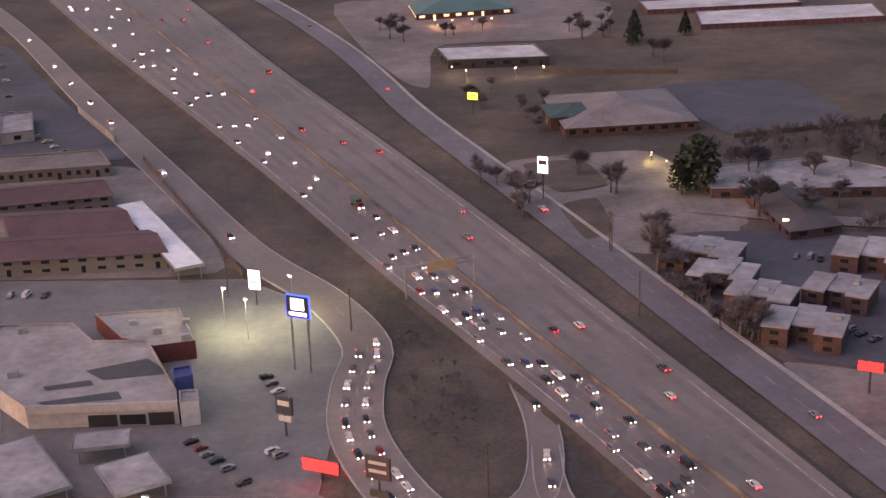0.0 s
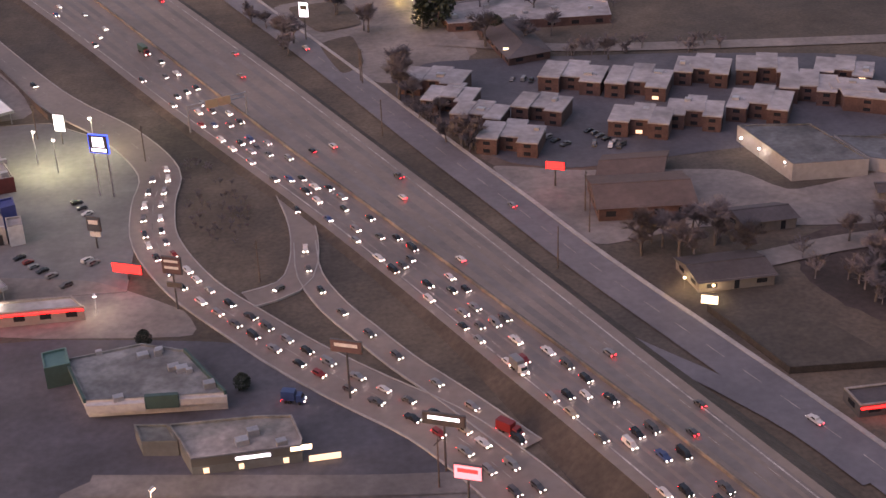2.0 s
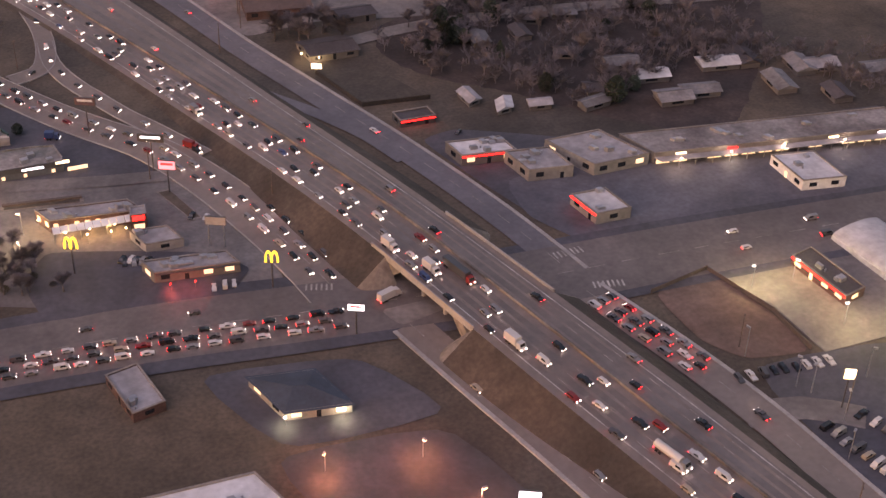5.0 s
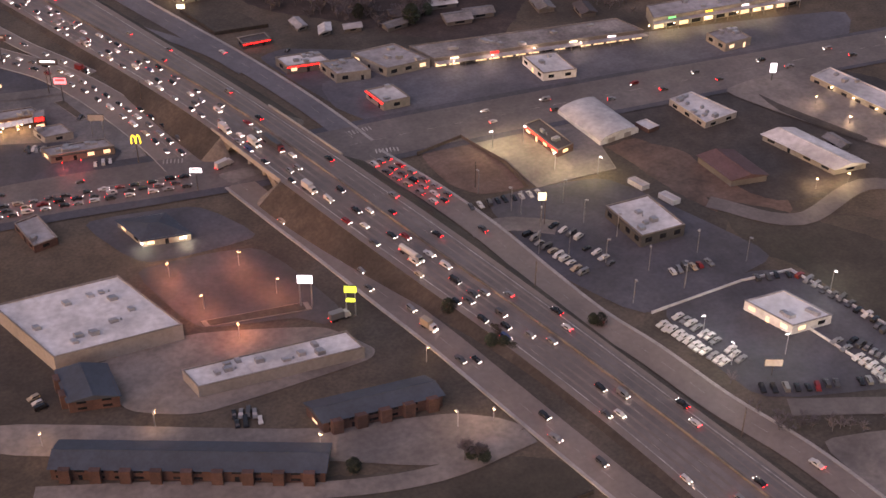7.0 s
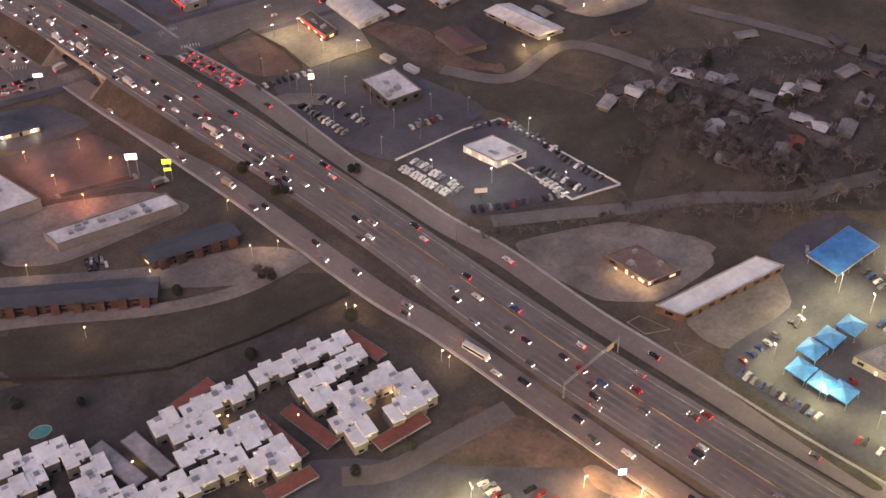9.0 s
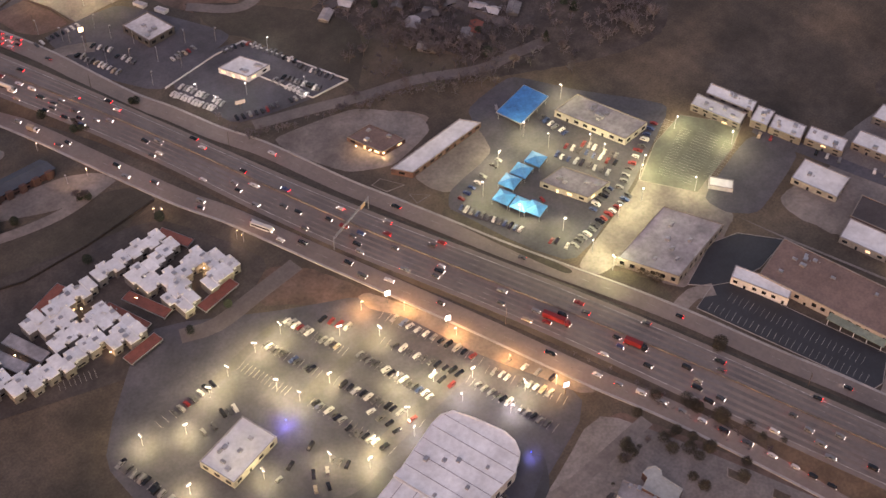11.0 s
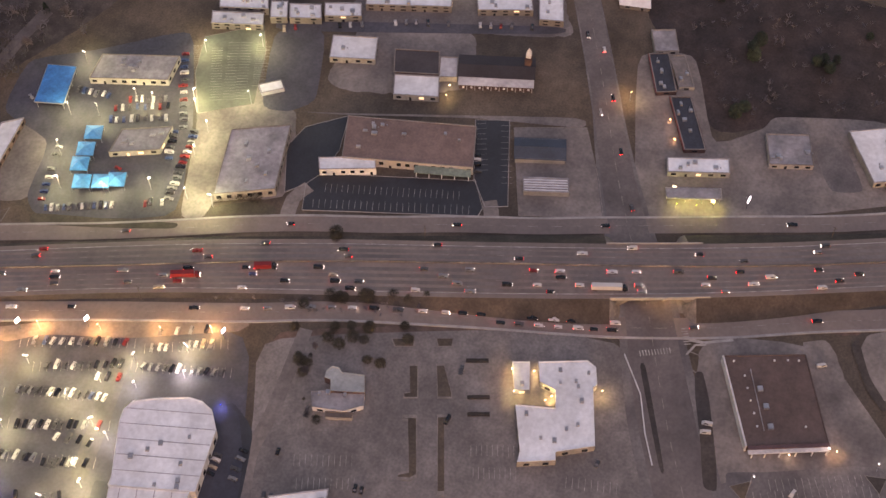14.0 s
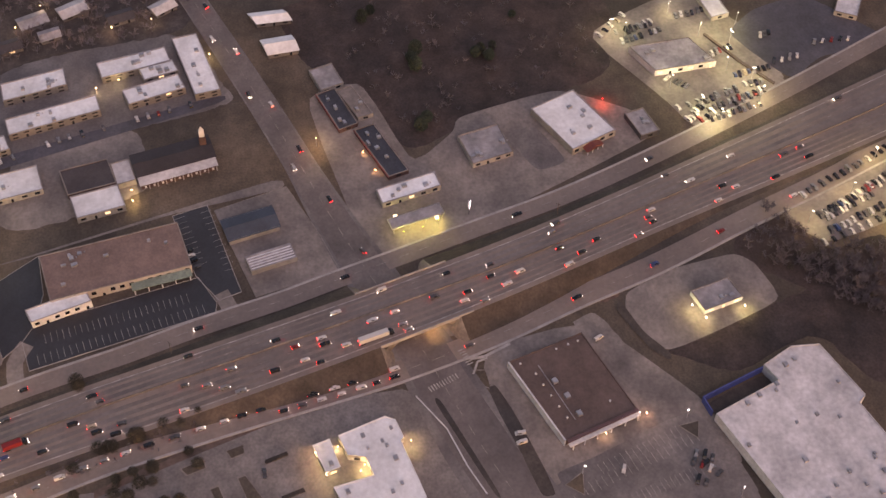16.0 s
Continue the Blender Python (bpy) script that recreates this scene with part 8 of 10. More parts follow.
PATCHES = []


def patch(name, label, m, *xy):
    """A patch of bare ground with a ragged rim, just above the grass."""
    p = np.array([(xy[i], xy[i + 1]) for i in range(0, len(xy), 2)], float)
    rnd = random.Random(len(PATCHES) + 7)
    rim = []
    line = smooth_path(np.vstack([p, p[:1]]), 2.5)[:-1]
    for i, q in enumerate(line):
        rim.append((q[0] + rnd.gauss(0, 0.3), q[1] + rnd.gauss(0, 0.3)))
    z = 0.008 + 0.0034 * len(PATCHES)
    ob = thing("ground_" + name, label, "ground", kind="structure", data=Shape().poly([(x, y, z) for x, y in rim]).mesh("ground_patch", m))
    if ob.data.polygons[0].normal.z < 0:
        ob.data.flip_normals()
    PATCHES.append(rim)
    return ob


def light_tree(seed, h=9.0):
    """A leafless tree in few faces: trunk, boughs and a haze of twigs."""
    rnd = random.Random(seed)
    s = Shape().tube((0, 0, 0), (0, 0, h * 0.4), h * 0.025, h * 0.016, 4)
    for i in range(9):
        a, up = rnd.uniform(0, 6.28), rnd.uniform(0.5, 1.4)
        d = Vector((math.cos(a), math.sin(a), up)).normalized()
        base = Vector((0, 0, h * rnd.uniform(0.22, 0.4)))
        tip = base + d * h * rnd.uniform(0.35, 0.55)
        s.tube(base, tip, h * 0.012, h * 0.005, 3)
        for k in range(34):
            p = base.lerp(tip, rnd.uniform(0.25, 1.0))
            n = (d + Vector((rnd.gauss(0, 0.8), rnd.gauss(0, 0.8), rnd.uniform(-0.2, 0.6)))).normalized()
            e = p + n * h * rnd.uniform(0.08, 0.2)
            w = n.orthogonal().normalized() * h * rnd.uniform(0.004, 0.008)
            s.poly([tuple(p - w), tuple(p + w), tuple(e + w * 0.3), tuple(e - w * 0.3)])
    return np.array(s.v, float), s.f


LIGHT_TREES = [light_tree(s) for s in (41, 42, 43, 44, 45)]


def wood(label, n, *xy, scale=1.0):
    """Far woods: many leafless trees over a patch of the plan."""
    p = [(xy[i], xy[i + 1]) for i in range(0, len(xy), 2)]
    xs, ys = [q[0] for q in p], [q[1] for q in p]
    rnd = random.Random(len(p) * 13 + n)
    s = Shape()
    made = tries = 0
    while made < n and tries < 40 * n:
        tries += 1
        x, y = rnd.uniform(min(xs), max(xs)), rnd.uniform(min(ys), max(ys))
        if not inside(x, y, p) or any(inside(x, y, q) for _, q, _ in LOTS) or any(math.hypot(x - a, y - b) < r for a, b, r in FOOTPRINTS):
            continue
        v, f = rnd.choice(LIGHT_TREES)
        k, w = scale * rnd.uniform(0.6, 1.25), rnd.uniform(0, 6.28)
        c, d = math.cos(w) * k, math.sin(w) * k
        b = len(s.v)
        q = np.stack([v[:, 0] * c - v[:, 1] * d + x, v[:, 0] * d + v[:, 1] * c + y, v[:, 2] * k], -1)
        s.v.extend(map(tuple, q))
        s.f.extend(tuple(b + i for i in g) for g in f)
        made += 1
    return thing("woods", label, "woods", kind="stuff", data=s.mesh("woods", TWIG))


def island(*xy):
    """A planted island in a car park: a kerb round dry soil."""
    p = np.array([(xy[i], xy[i + 1]) for i in range(0, len(xy), 2)], float)
    z = floor_at(*p.mean(0))
    ob = thing("planted_island", "raised planted island with a pale kerb", "island", group="planted islands")
    s, t = Shape(), Shape()
    n = len(p)
    c = p.mean(0)
    q = c + (p - c) * 0.9
    s.v = [(x, y, z) for x, y in p] + [(x, y, z + 0.22) for x, y in p] + [(x, y, z + 0.22) for x, y in q]
    for i in range(n):
        j = (i + 1) % n
        s.f += [(i, j, n + j, n + i), (n + i, n + j, 2 * n + j, 2 * n + i)]
    part("kerb", s, CURB_OLD, ob)
    part("soil", t.poly([(x, y, z + 0.2) for x, y in q]), GRASS, ob)
    return ob


def crossing(x0, y0, x1, y1):
    """White bars of a pedestrian crossing."""
    a, b = np.array((x0, y0)), np.array((x1, y1))
    d = (b - a) / np.linalg.norm(b - a)
    q = np.array((-d[1], d[0])) * 1.4
    s = Shape()
    n = int(np.linalg.norm(b - a) / 1.3)
    for i in range(n):
        c = a + d * (1.3 * i)
        e = c + d * 0.5
        s.poly([(*(c - q), 0.47), (*(e - q), 0.47), (*(e + q), 0.47), (*(c + q), 0.47)])
    thing("pavement_crossing", "worn white bars of a pedestrian crossing", "markings", kind="structure", data=s.mesh("markings", PAINT_W))


def awning(x, y, ang, w, d, h):
    """A striped patio awning on posts before a restaurant."""
    ob = thing("patio_awning", "white striped patio awning lit orange from below", "awning", pose(x, y, floor_at(x, y), 0, 0, ang))
    n = 10
    for i in range(n):
        u0, u1 = -w / 2 + w * i / n, -w / 2 + w * (i + 1) / n
        part("panel", Shape().poly([(u0 + 0.05, -0.2, h - 0.7), (u1 - 0.05, -0.2, h - 0.7), (u1 - 0.05, d, h), (u0 + 0.05, d, h)]), WHITE_ROOF, ob)
    for i in range(4):
        u = -w / 2 + 0.3 + (w - 0.6) * i / 3
        part("post", Shape().tube((u, 0, 0), (u, 0, h - 0.7), 0.12, 0.12, 6), METAL, ob)
    return ob


def tent(x, y, ang):
    """A square display tent with a peaked blue cloth on four posts."""
    ob = thing("display_tent", "peaked bright blue display tent on posts", "tent", pose(x, y, floor_at(x, y), 0, 0, ang), group="display tents")
    a, h = 4.1, 3.4
    c = [(-a, -a), (a, -a), (a, a), (-a, a)]
    s = Shape()
    for i in range(4):
        p, q = c[i], c[(i + 1) % 4]
        s.poly([(*p, h), (*q, h), (q[0] * 0.12, q[1] * 0.12, h + 1.7), (p[0] * 0.12, p[1] * 0.12, h + 1.7)])
        s.poly([(*p, h - 0.5), (*q, h - 0.5), (*q, h), (*p, h)])
    s.poly([(p[0] * 0.12, p[1] * 0.12, h + 1.7) for p in c])
    part("cloth", s, TEAL_BLUE, ob)
    for p in c:
        part("post", Shape().tube((p[0] * 0.97, p[1] * 0.97, 0), (p[0] * 0.97, p[1] * 0.97, h), 0.09, 0.09, 6), METAL, ob)
    return ob


def utility_pole(x, y):
    ob = thing("utility_pole", "tall weathered wooden utility pole with a crossarm", "pole", pose(x, y, 0, 0, 0, random.uniform(40, 80)), group="utility poles")
    part("pole", Shape().tube((0, 0, 0), (0, 0, 10.5), 0.19, 0.13, 7), WOOD_F, ob)
    part("crossarm", Shape().box(-1.1, 1.1, -0.07, 0.07, 9.6, 9.8), WOOD_F, ob)
    return ob



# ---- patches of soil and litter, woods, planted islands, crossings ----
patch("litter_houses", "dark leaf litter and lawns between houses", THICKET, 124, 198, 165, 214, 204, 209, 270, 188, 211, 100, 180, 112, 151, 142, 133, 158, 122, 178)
patch("litter_creek", "dark leaf litter under creekside trees", LITTER, 268, -85, 321, -78, 414, -139, 433, -182, 381, -229, 294, -189, 297, -167, 280, -129)
patch("field_green", "dull green field behind the dealerships", LAWN, 227, -41, 273, -73, 265, -93, 277, -132, 294, -167, 278, -177, 241, -149, 234, -87, 217, -60)
patch("soil_lot_north", "bare reddish soil beside a store car park", SOIL, 119, -207, 139, -215, 154, -252, 145, -250, 123, -231, 115, -222)
patch("soil_strip", "bare reddish soil strip beside a frontage road", SOIL, 181, -370, 196, -415, 204, -454, 201, -455, 189, -415, 172, -371)
patch("soil_yard", "bare reddish soil behind a filling station", SOIL, 208, 8, 227, 8, 242, -9, 248, -44, 241, -54, 226, -38, 215, -20)
# Red light from the church sign, painted on the ground as a patch.
patch("church_sign_wash", "ground before a church with a red sign's light in its colour", SOIL, 64, 264, 81, 262, 94, 255, 91, 236, 82, 228, 73, 241)
patch("lawn_bank", "green lawn below a grey store", LAWN, 238, -316, 247, -338, 242, -347, 234, -330, 231, -316)
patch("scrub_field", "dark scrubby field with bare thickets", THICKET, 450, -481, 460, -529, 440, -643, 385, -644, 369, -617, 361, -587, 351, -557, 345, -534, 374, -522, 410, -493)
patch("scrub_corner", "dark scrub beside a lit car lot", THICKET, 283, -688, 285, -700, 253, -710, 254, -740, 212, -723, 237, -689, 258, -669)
patch("sand_lot", "pale sandy ground round a pond of gravel", SAND, 206, -151, 229, -161, 248, -180, 248, -191, 202, -189, 198, -179)
patch("yard_workshops", "worn brown yards round workshops", YARD, 181, 41, 210, 44, 248, 38, 295, 34, 311, 32, 347, -22, 326, -47, 279, -51, 243, -44, 231, -13, 218, 11, 199, 9)
patch("yard_gap", "reddish bare yard between workshops", SOIL, 217, 9, 232, -7, 230, -31, 228, -53, 217, -32, 212, -8)
patch("drain_field", "dark damp grass beside a drainage channel", LAWN_DARK, 14, -82, 65, -108, 110, -120, 122, -132, 121, -138, 107, -143, 78, -146, 39, -137, 1, -116)
patch("field_dark", "dark rough grass beside a walled car lot", LAWN_DARK, 223, -34, 248, -59, 275, -109, 241, -150, 241, -138, 229, -83, 221, -65)
patch("soil_verge", "orange-brown bare verge beside a frontage road", SOIL, 250, -586, 252, -601, 257, -627, 263, -652, 258, -653, 251, -621, 242, -609, 241, -589)
patch("kiosk_drive", "pale worn driveway beside a store", LOT, 232, -588, 236, -596, 231, -602, 201, -614, 183, -628, 181, -615, 202, -602)
patch("sand_yard", "pale sandy yard beside a gravel drive", SAND, 49, 384, 79, 376, 80, 341, 67, 329, 54, 338)
lot("green_lot", "asphalt car park with painted bays, green lamp light in its colour", LOT_GREEN, 341, -276, 357, -302, 339, -309, 304, -315, 291, -291, 316, -280)
bays(20, 303.0, -301.8, 340.9, -291.6, deep=5.5)
bays(20, 305.2, -307.3, 342.4, -297.8, deep=5.5)
bays(20, 301.4, -295.9, 334.9, -284.7, deep=5.5)
bays(20, 315.7, -312.8, 344.8, -305.1, deep=5.5)
bays(16, 311.4, -280.4, 334.2, -274.3, deep=5.0)
bays(16, 306.9, -314.9, 342.8, -309.9, deep=5.0)
island(210.2, -539.5, 211.6, -542.8, 169.2, -552.4, 167.7, -548.9)
island(216.2, -539.4, 215.0, -546.4, 205.0, -546.8, 208.7, -541.6)
island(205.1, -203.2, 210.5, -214.6, 201.2, -211.9, 199.1, -203.6)
island(207.5, -220.1, 214.2, -227.7, 206.0, -227.2)
island(47.2, -30.2, 79.8, -34.1, 80.0, -38.2, 47.9, -33.5)
island(-9.3, 124.8, 13.5, 122.6, 13.1, 120.3, -9.5, 123.0)
island(33.1, 119.0, 36.7, 119.2, 42.3, 101.5, 39.5, 101.2)
crossing(59.8, 61.3, 67.5, 58.8)
crossing(126.8, 52.8, 136.8, 53.6)
crossing(130.8, 37.6, 139.8, 35.8)
crossing(209.1, -521.3, 214.2, -534.7)
crossing(226.6, -537.8, 217.4, -540.8)
crossing(235.5, -502.2, 239.7, -524.2)
lamp_post(143.2, -255.8, 5.5, LIT_WARM, 4200, (1.0, 0.6, 0.22))
lamp_post(155.9, -269.3, 5.5, LIT_WARM, 4200, (1.0, 0.6, 0.22))
lamp_post(162.0, -294.7, 5.5, LIT_WARM, 4200, (1.0, 0.6, 0.22))
lamp_post(167.4, -320.1, 5.5, LIT_WARM, 4200, (1.0, 0.6, 0.22))
lamp_post(172.5, -341.9, 5.5, LIT_WARM, 4200, (1.0, 0.6, 0.22))
wall_lamp(80.6, -278.0, 3.6, 2600, (0.25, 0.25, 1.0), LIT_BLUE)
wall_lamp(138.9, -358.1, 3.0, 500, (0.3, 0.35, 1.0), LIT_BLUE)
awning(13.0, 102.4, -0.8, 21.4, 2.3, 3.6)
wall_lamp(5.6, 103.6, 2.4, 260, (1.0, 0.62, 0.18), LIT_WARM)
wall_lamp(12.1, 103.1, 2.4, 260, (1.0, 0.62, 0.18), LIT_WARM)
wall_lamp(18.8, 103.1, 2.4, 260, (1.0, 0.62, 0.18), LIT_WARM)
utility_pole(41.3, 319.5)
utility_pole(6.0, 206.0)
utility_pole(-50.2, 300.2)
utility_pole(41.0, 321.3)
utility_pole(-20.5, 277.2)
utility_pole(81.9, 212.6)
utility_pole(32.9, 126.0)
utility_pole(83.7, 223.5)
utility_pole(153.7, 2.8)
utility_pole(165.2, -26.4)


# ---- buildings of irregular outline ----
def outline_building(name, label, h, xy, wall=None, roof=None, units=0, seams=0, glass=None, category="building", windows=True):
    """A flat-roofed building over an outline: walls, roof, parapet caps, units, windows between corners."""
    p = np.array([(xy[i], xy[i + 1]) for i in range(0, len(xy), 2)], float)
    c = p.mean(0)
    area = sum(a[0] * b[1] - b[0] * a[1] for a, b in zip(p, np.roll(p, -1, 0)))
    if area < 0:
        p = p[::-1]
    ob = thing(name, label, category, pose(c[0], c[1], 0))
    q = p - c
    n = len(q)
    walls, rim = Shape(), Shape()
    walls.v = [(x, y, 0) for x, y in q] + [(x, y, h) for x, y in q]
    for i in range(n):
        j = (i + 1) % n
        walls.f.append((i, j, n + j, n + i))
        d = q[j] - q[i]
        m = np.linalg.norm(d)
        d = d / (m + 1e-9)
        w = np.array((-d[1], d[0]))
        count = int(m / 6.0) if windows else 0
        for k in range(count):
            u = q[i] + d * m * (k + 0.5) / count
            s = Shape().box(-1.2, 1.2, -0.06, 0.1, h * 0.2, h * 0.62)
            part("window", s, glass if glass and k % 2 == 0 else GLASS_DARK, ob, at=pose(u[0], u[1], 0, 0, 0, math.degrees(math.atan2(d[1], d[0]))))
    inner = []
    for i in range(n):
        d0, d1 = q[i] - q[i - 1], q[(i + 1) % n] - q[i]
        w0 = np.array((-d0[1], d0[0])) / (np.linalg.norm(d0) + 1e-9)
        w1 = np.array((-d1[1], d1[0])) / (np.linalg.norm(d1) + 1e-9)
        inner.append(q[i] + (w0 + w1) / (1.0 + max(-0.6, float(w0 @ w1))) * 0.35)
    rim.v = [(x, y, h) for x, y in q] + [(x, y, h + 0.1) for x, y in q] + [(x, y, h + 0.1) for x, y in inner] + [(x, y, h - 0.5) for x, y in inner]
    for k in range(3):
        for i in range(n):
            j = (i + 1) % n
            rim.f.append((k * n + i, k * n + j, k * n + n + j, k * n + n + i))
    FOOTPRINTS.append((c[0], c[1], 0.5 * float(np.ptp(q, axis=0).max())))
    part("wall", walls, wall, ob)
    part("roof", Shape().poly([(x, y, h - 0.35) for x, y in q]), roof, ob)
    part("parapet_cap", rim, roof, ob)
    made = 0
    pts = [tuple(e) for e in q]
    lo, hi = q.min(0) * 0.85, q.max(0) * 0.85
    while made < units:
        u, v = random.uniform(lo[0], hi[0]), random.uniform(lo[1], hi[1])
        if inside(u, v, pts):
            s = random.uniform(0.6, 1.2)
            part("rooftop_unit", Shape().box(-s, s, -s * 0.8, s * 0.8, 0, random.uniform(0.8, 1.4), 0.06), METAL, ob, at=pose(u, v, h - 0.35, 0, 0, 12))
            made += 1
    along_edge = max(range(n), key=lambda i: np.linalg.norm(q[(i + 1) % n] - q[i]))
    d = q[(along_edge + 1) % n] - q[along_edge]
    d = d / np.linalg.norm(d)
    w = np.array((-d[1], d[0]))
    spread = [float(e @ w) for e in q]
    for i in range(seams):
        off = min(spread) + (max(spread) - min(spread)) * (i + 1) / (seams + 1)
        hits = [u for u in np.arange(-45, 45, 0.5) if inside(*(w * off + d * u), pts)]
        if hits:
            mid = w * off + d * (hits[0] + hits[-1]) / 2
            half = (hits[-1] - hits[0]) / 2
            part("roof_seam", Shape().box(-half, half, -0.12, 0.12, 0, 0.12), GREY_ROOF, ob, at=pose(mid[0], mid[1], h - 0.35, 0, 0, math.degrees(math.atan2(d[1], d[0]))))
    return ob


outline_building("restaurant_building", "white-roofed restaurant with stepped wings and warm wall lamps", 4.3, (191.8, -480.8, 197.6, -500.7, 195.2, -504.8, 186.6, -506.9, 185.2, -505.5, 158.2, -511.4, 151.6, -496.5, 147.9, -497.3, 143.2, -482.5, 148.5, -482.5, 169.0, -476.0, 171.6, -492.3, 180.1, -490.5, 182.2, -483.4), wall=CREAM_WALL, roof=WHITE_ROOF, units=11)
outline_building("restaurant_pavilion", "small white-roofed pavilion lit by warm lamps", 3.6, (189.5, -470.1, 191.3, -477.3, 177.8, -480.0, 176.2, -473.9), wall=CREAM_WALL, roof=WHITE_ROOF, units=1, glass=LIT_WIN)
outline_building("warehouse_store", "large store with a curved white front and roof", 6.48, (119.2, -322.1, 124.8, -321.5, 129.8, -323.9, 133.5, -332.9, 137.1, -345.6, 136.7, -351.4, 133.8, -356.7, 125.6, -361.5, 97.2, -363.1, 91.4, -328.7, 95.5, -328.5), wall=WHITE_WALL, roof=WHITE_ROOF, units=8, seams=5)
outline_building("warehouse_store", "white-roofed rear wing of a large store", 6.19, (91.2, -329.3, 96.7, -361.0, 77.2, -360.7, 64.5, -361.9, 55.1, -363.5, 37.0, -337.5, 58.3, -335.9), wall=WHITE_WALL, roof=WHITE_ROOF, units=6, seams=4)
outline_building("bank_building", "brick bank with a pale grey roof and rounded end", 4.6, (161.4, -396.0, 165.0, -395.8, 167.5, -397.5, 167.7, -400.4, 165.7, -402.5, 166.7, -411.9, 158.5, -414.3, 155.8, -400.4, 161.0, -398.8), wall=BRICK, roof=BANK_ROOF)
outline_building("bank_annex", "low white-edged front wing of a bank with rooftop plant", 3.4, (154.3, -392.2, 156.9, -400.0, 158.7, -414.2, 153.1, -415.3, 148.5, -408.2, 147.2, -395.0), wall=WHITE_WALL, roof=GREY_ROOF, units=3)
outline_building("bank_porch", "small porch with a pale terracotta roof", 2.4, (147.1, -400.6, 149.5, -412.0, 146.6, -412.2, 144.6, -401.4), wall=CREAM_WALL, roof=SAND, windows=False)
outline_building("school_building", "low brick school wing with a grey flat roof", 2.88, (71.8, 377.7, 111.3, 383.4, 128.1, 366.8, 125.7, 353.0, 102.4, 354.8, 73.2, 357.8), wall=BRICK, roof=GREY_ROOF, units=6)
tree("round", 65.9, 362.8, 1.5)
tree("round", 137.0, 406.3, 1.6)
tree("round", 87.7, 351.9, 0.9)
tree("round", 181.3, 124.2, 1.3)
tree("round", 144.0, 178.4, 1.2)
tree("round", 150.0, 186.1, 1.0)
tree("round", 165.9, 220.5, 1.0)
tree("round", 166.8, 192.1, 1.0)
tree("round", 147.8, 196.5, 0.9)
wall_lamp(61.9, 391.1, 3.0, 260, (1.0, 0.85, 0.2), LIT_YELLOW)
wall_lamp(65.8, 374.8, 3.0, 260, (1.0, 0.85, 0.2), LIT_YELLOW)
wall_lamp(113.3, -200.5, 3.0, 260, (1.0, 0.75, 0.35), LIT_WARM)
wall_lamp(109.3, -191.0, 3.0, 260, (1.0, 0.75, 0.35), LIT_WARM)
wall_lamp(88.3, -193.2, 3.0, 260, (1.0, 0.75, 0.35), LIT_WARM)
wall_lamp(57.6, -171.9, 3.0, 260, (1.0, 0.75, 0.35), LIT_WARM)
wall_lamp(23.0, -173.4, 3.0, 260, (1.0, 0.75, 0.35), LIT_WARM)
tree("shrub", 203.6, -391.1, 1.8)
tree("shrub", 206.2, -401.8, 2.0)
tree("shrub", 191.3, -406.2, 1.5)
tree("shrub", 214.1, -426.2, 1.6)
tree("shrub", 235.2, -378.3, 1.7)
tree("shrub", 196.5, -375.2, 1.4)
tree("shrub", 191.1, -398.6, 1.4)
tree("shrub", 202.9, -387.7, 1.6)
tree("shrub", 210.8, -418.6, 1.5)
tree("shrub", 204.0, -385.3, 2.0)
tree("shrub", 203.7, -390.9, 1.8)
tree("shrub", 207.2, -400.4, 2.0)
tree("shrub", 209.3, -402.3, 1.5)
tree("shrub", 211.0, -411.7, 1.5)
tree("shrub", 189.1, -391.9, 1.3)
tree("shrub", 193.6, -406.2, 1.5)
tree("shrub", 196.8, -421.0, 1.2)
tree("shrub", 238.2, -377.3, 1.8)
tree("shrub", 171.3, -380.9, 1.2)
tree("shrub", 245.7, -323.7, 2.2)
tree("shrub", 247.3, -328.6, 2.0)
tree("shrub", 247.3, -335.3, 2.0)
tree("shrub", 243.4, -319.0, 1.6)
tent(244.6, -249.9, 14)
tent(253.9, -248.9, 14)
tent(264.4, -248.5, 14)
tent(235.0, -255.0, 14)
tent(237.2, -263.7, 14)
tent(240.0, -270.2, 14)
parked(13, 356.8, -312.8, 378.3, -377.1, fill=0.7)
parked(11, 379.0, -383.1, 389.7, -434.9, fill=0.7)

for i in range(6):
    v = -4.2 + 1.5 * i
    part("roof_rib", Shape().box(-10.6, 10.6, v, v + 0.55, 4.2, 4.75), GREY_ROOF, shed)
# planted hedges and low walls round small lots
fence("low_wall", "low dark hedge wall round a restaurant yard", 0.9, WOOD_F, -8.5, 124.8, 13.0, 122.6, thick=1.0)
# lit price poles and lamps of the filling stations
for x, y in ((300.5, -521.5), (298.6, -530.7), (296.6, -540.0)):
    part("lamp_panel", Shape().box(-0.9, 0.9, -0.9, 0.9, -0.1, 0.0), LIT_CREAM, wall_lamp(x, y, 4.3, 330, (1.0, 0.95, 0.3), LIT_CREAM))
# tall poles along the frontage roads and highway
for y, share in ((270.0, 1.25), (190.0, 1.3), (110.0, -1.3), (-60.0, 1.22), (-140.0, 1.25), (-300.0, -1.2), (-420.0, 1.22), (-600.0, 1.2)):
    x, yy, z, a = on_highway(y, share)
    utility_pole(x, yy)
PALE_GREEN = mat("pale_green_metal_roof", (0.15, 0.19, 0.155), 0.6, var=0.25, big=0.15, fine=1.0)
# the office's pale green entrance roof and dark glazing below it
part("entrance_roof", Shape().box(4, 30.5, -17.4, -12.9, 4.6, 5.0), PALE_GREEN, office, "pale green entrance roof")
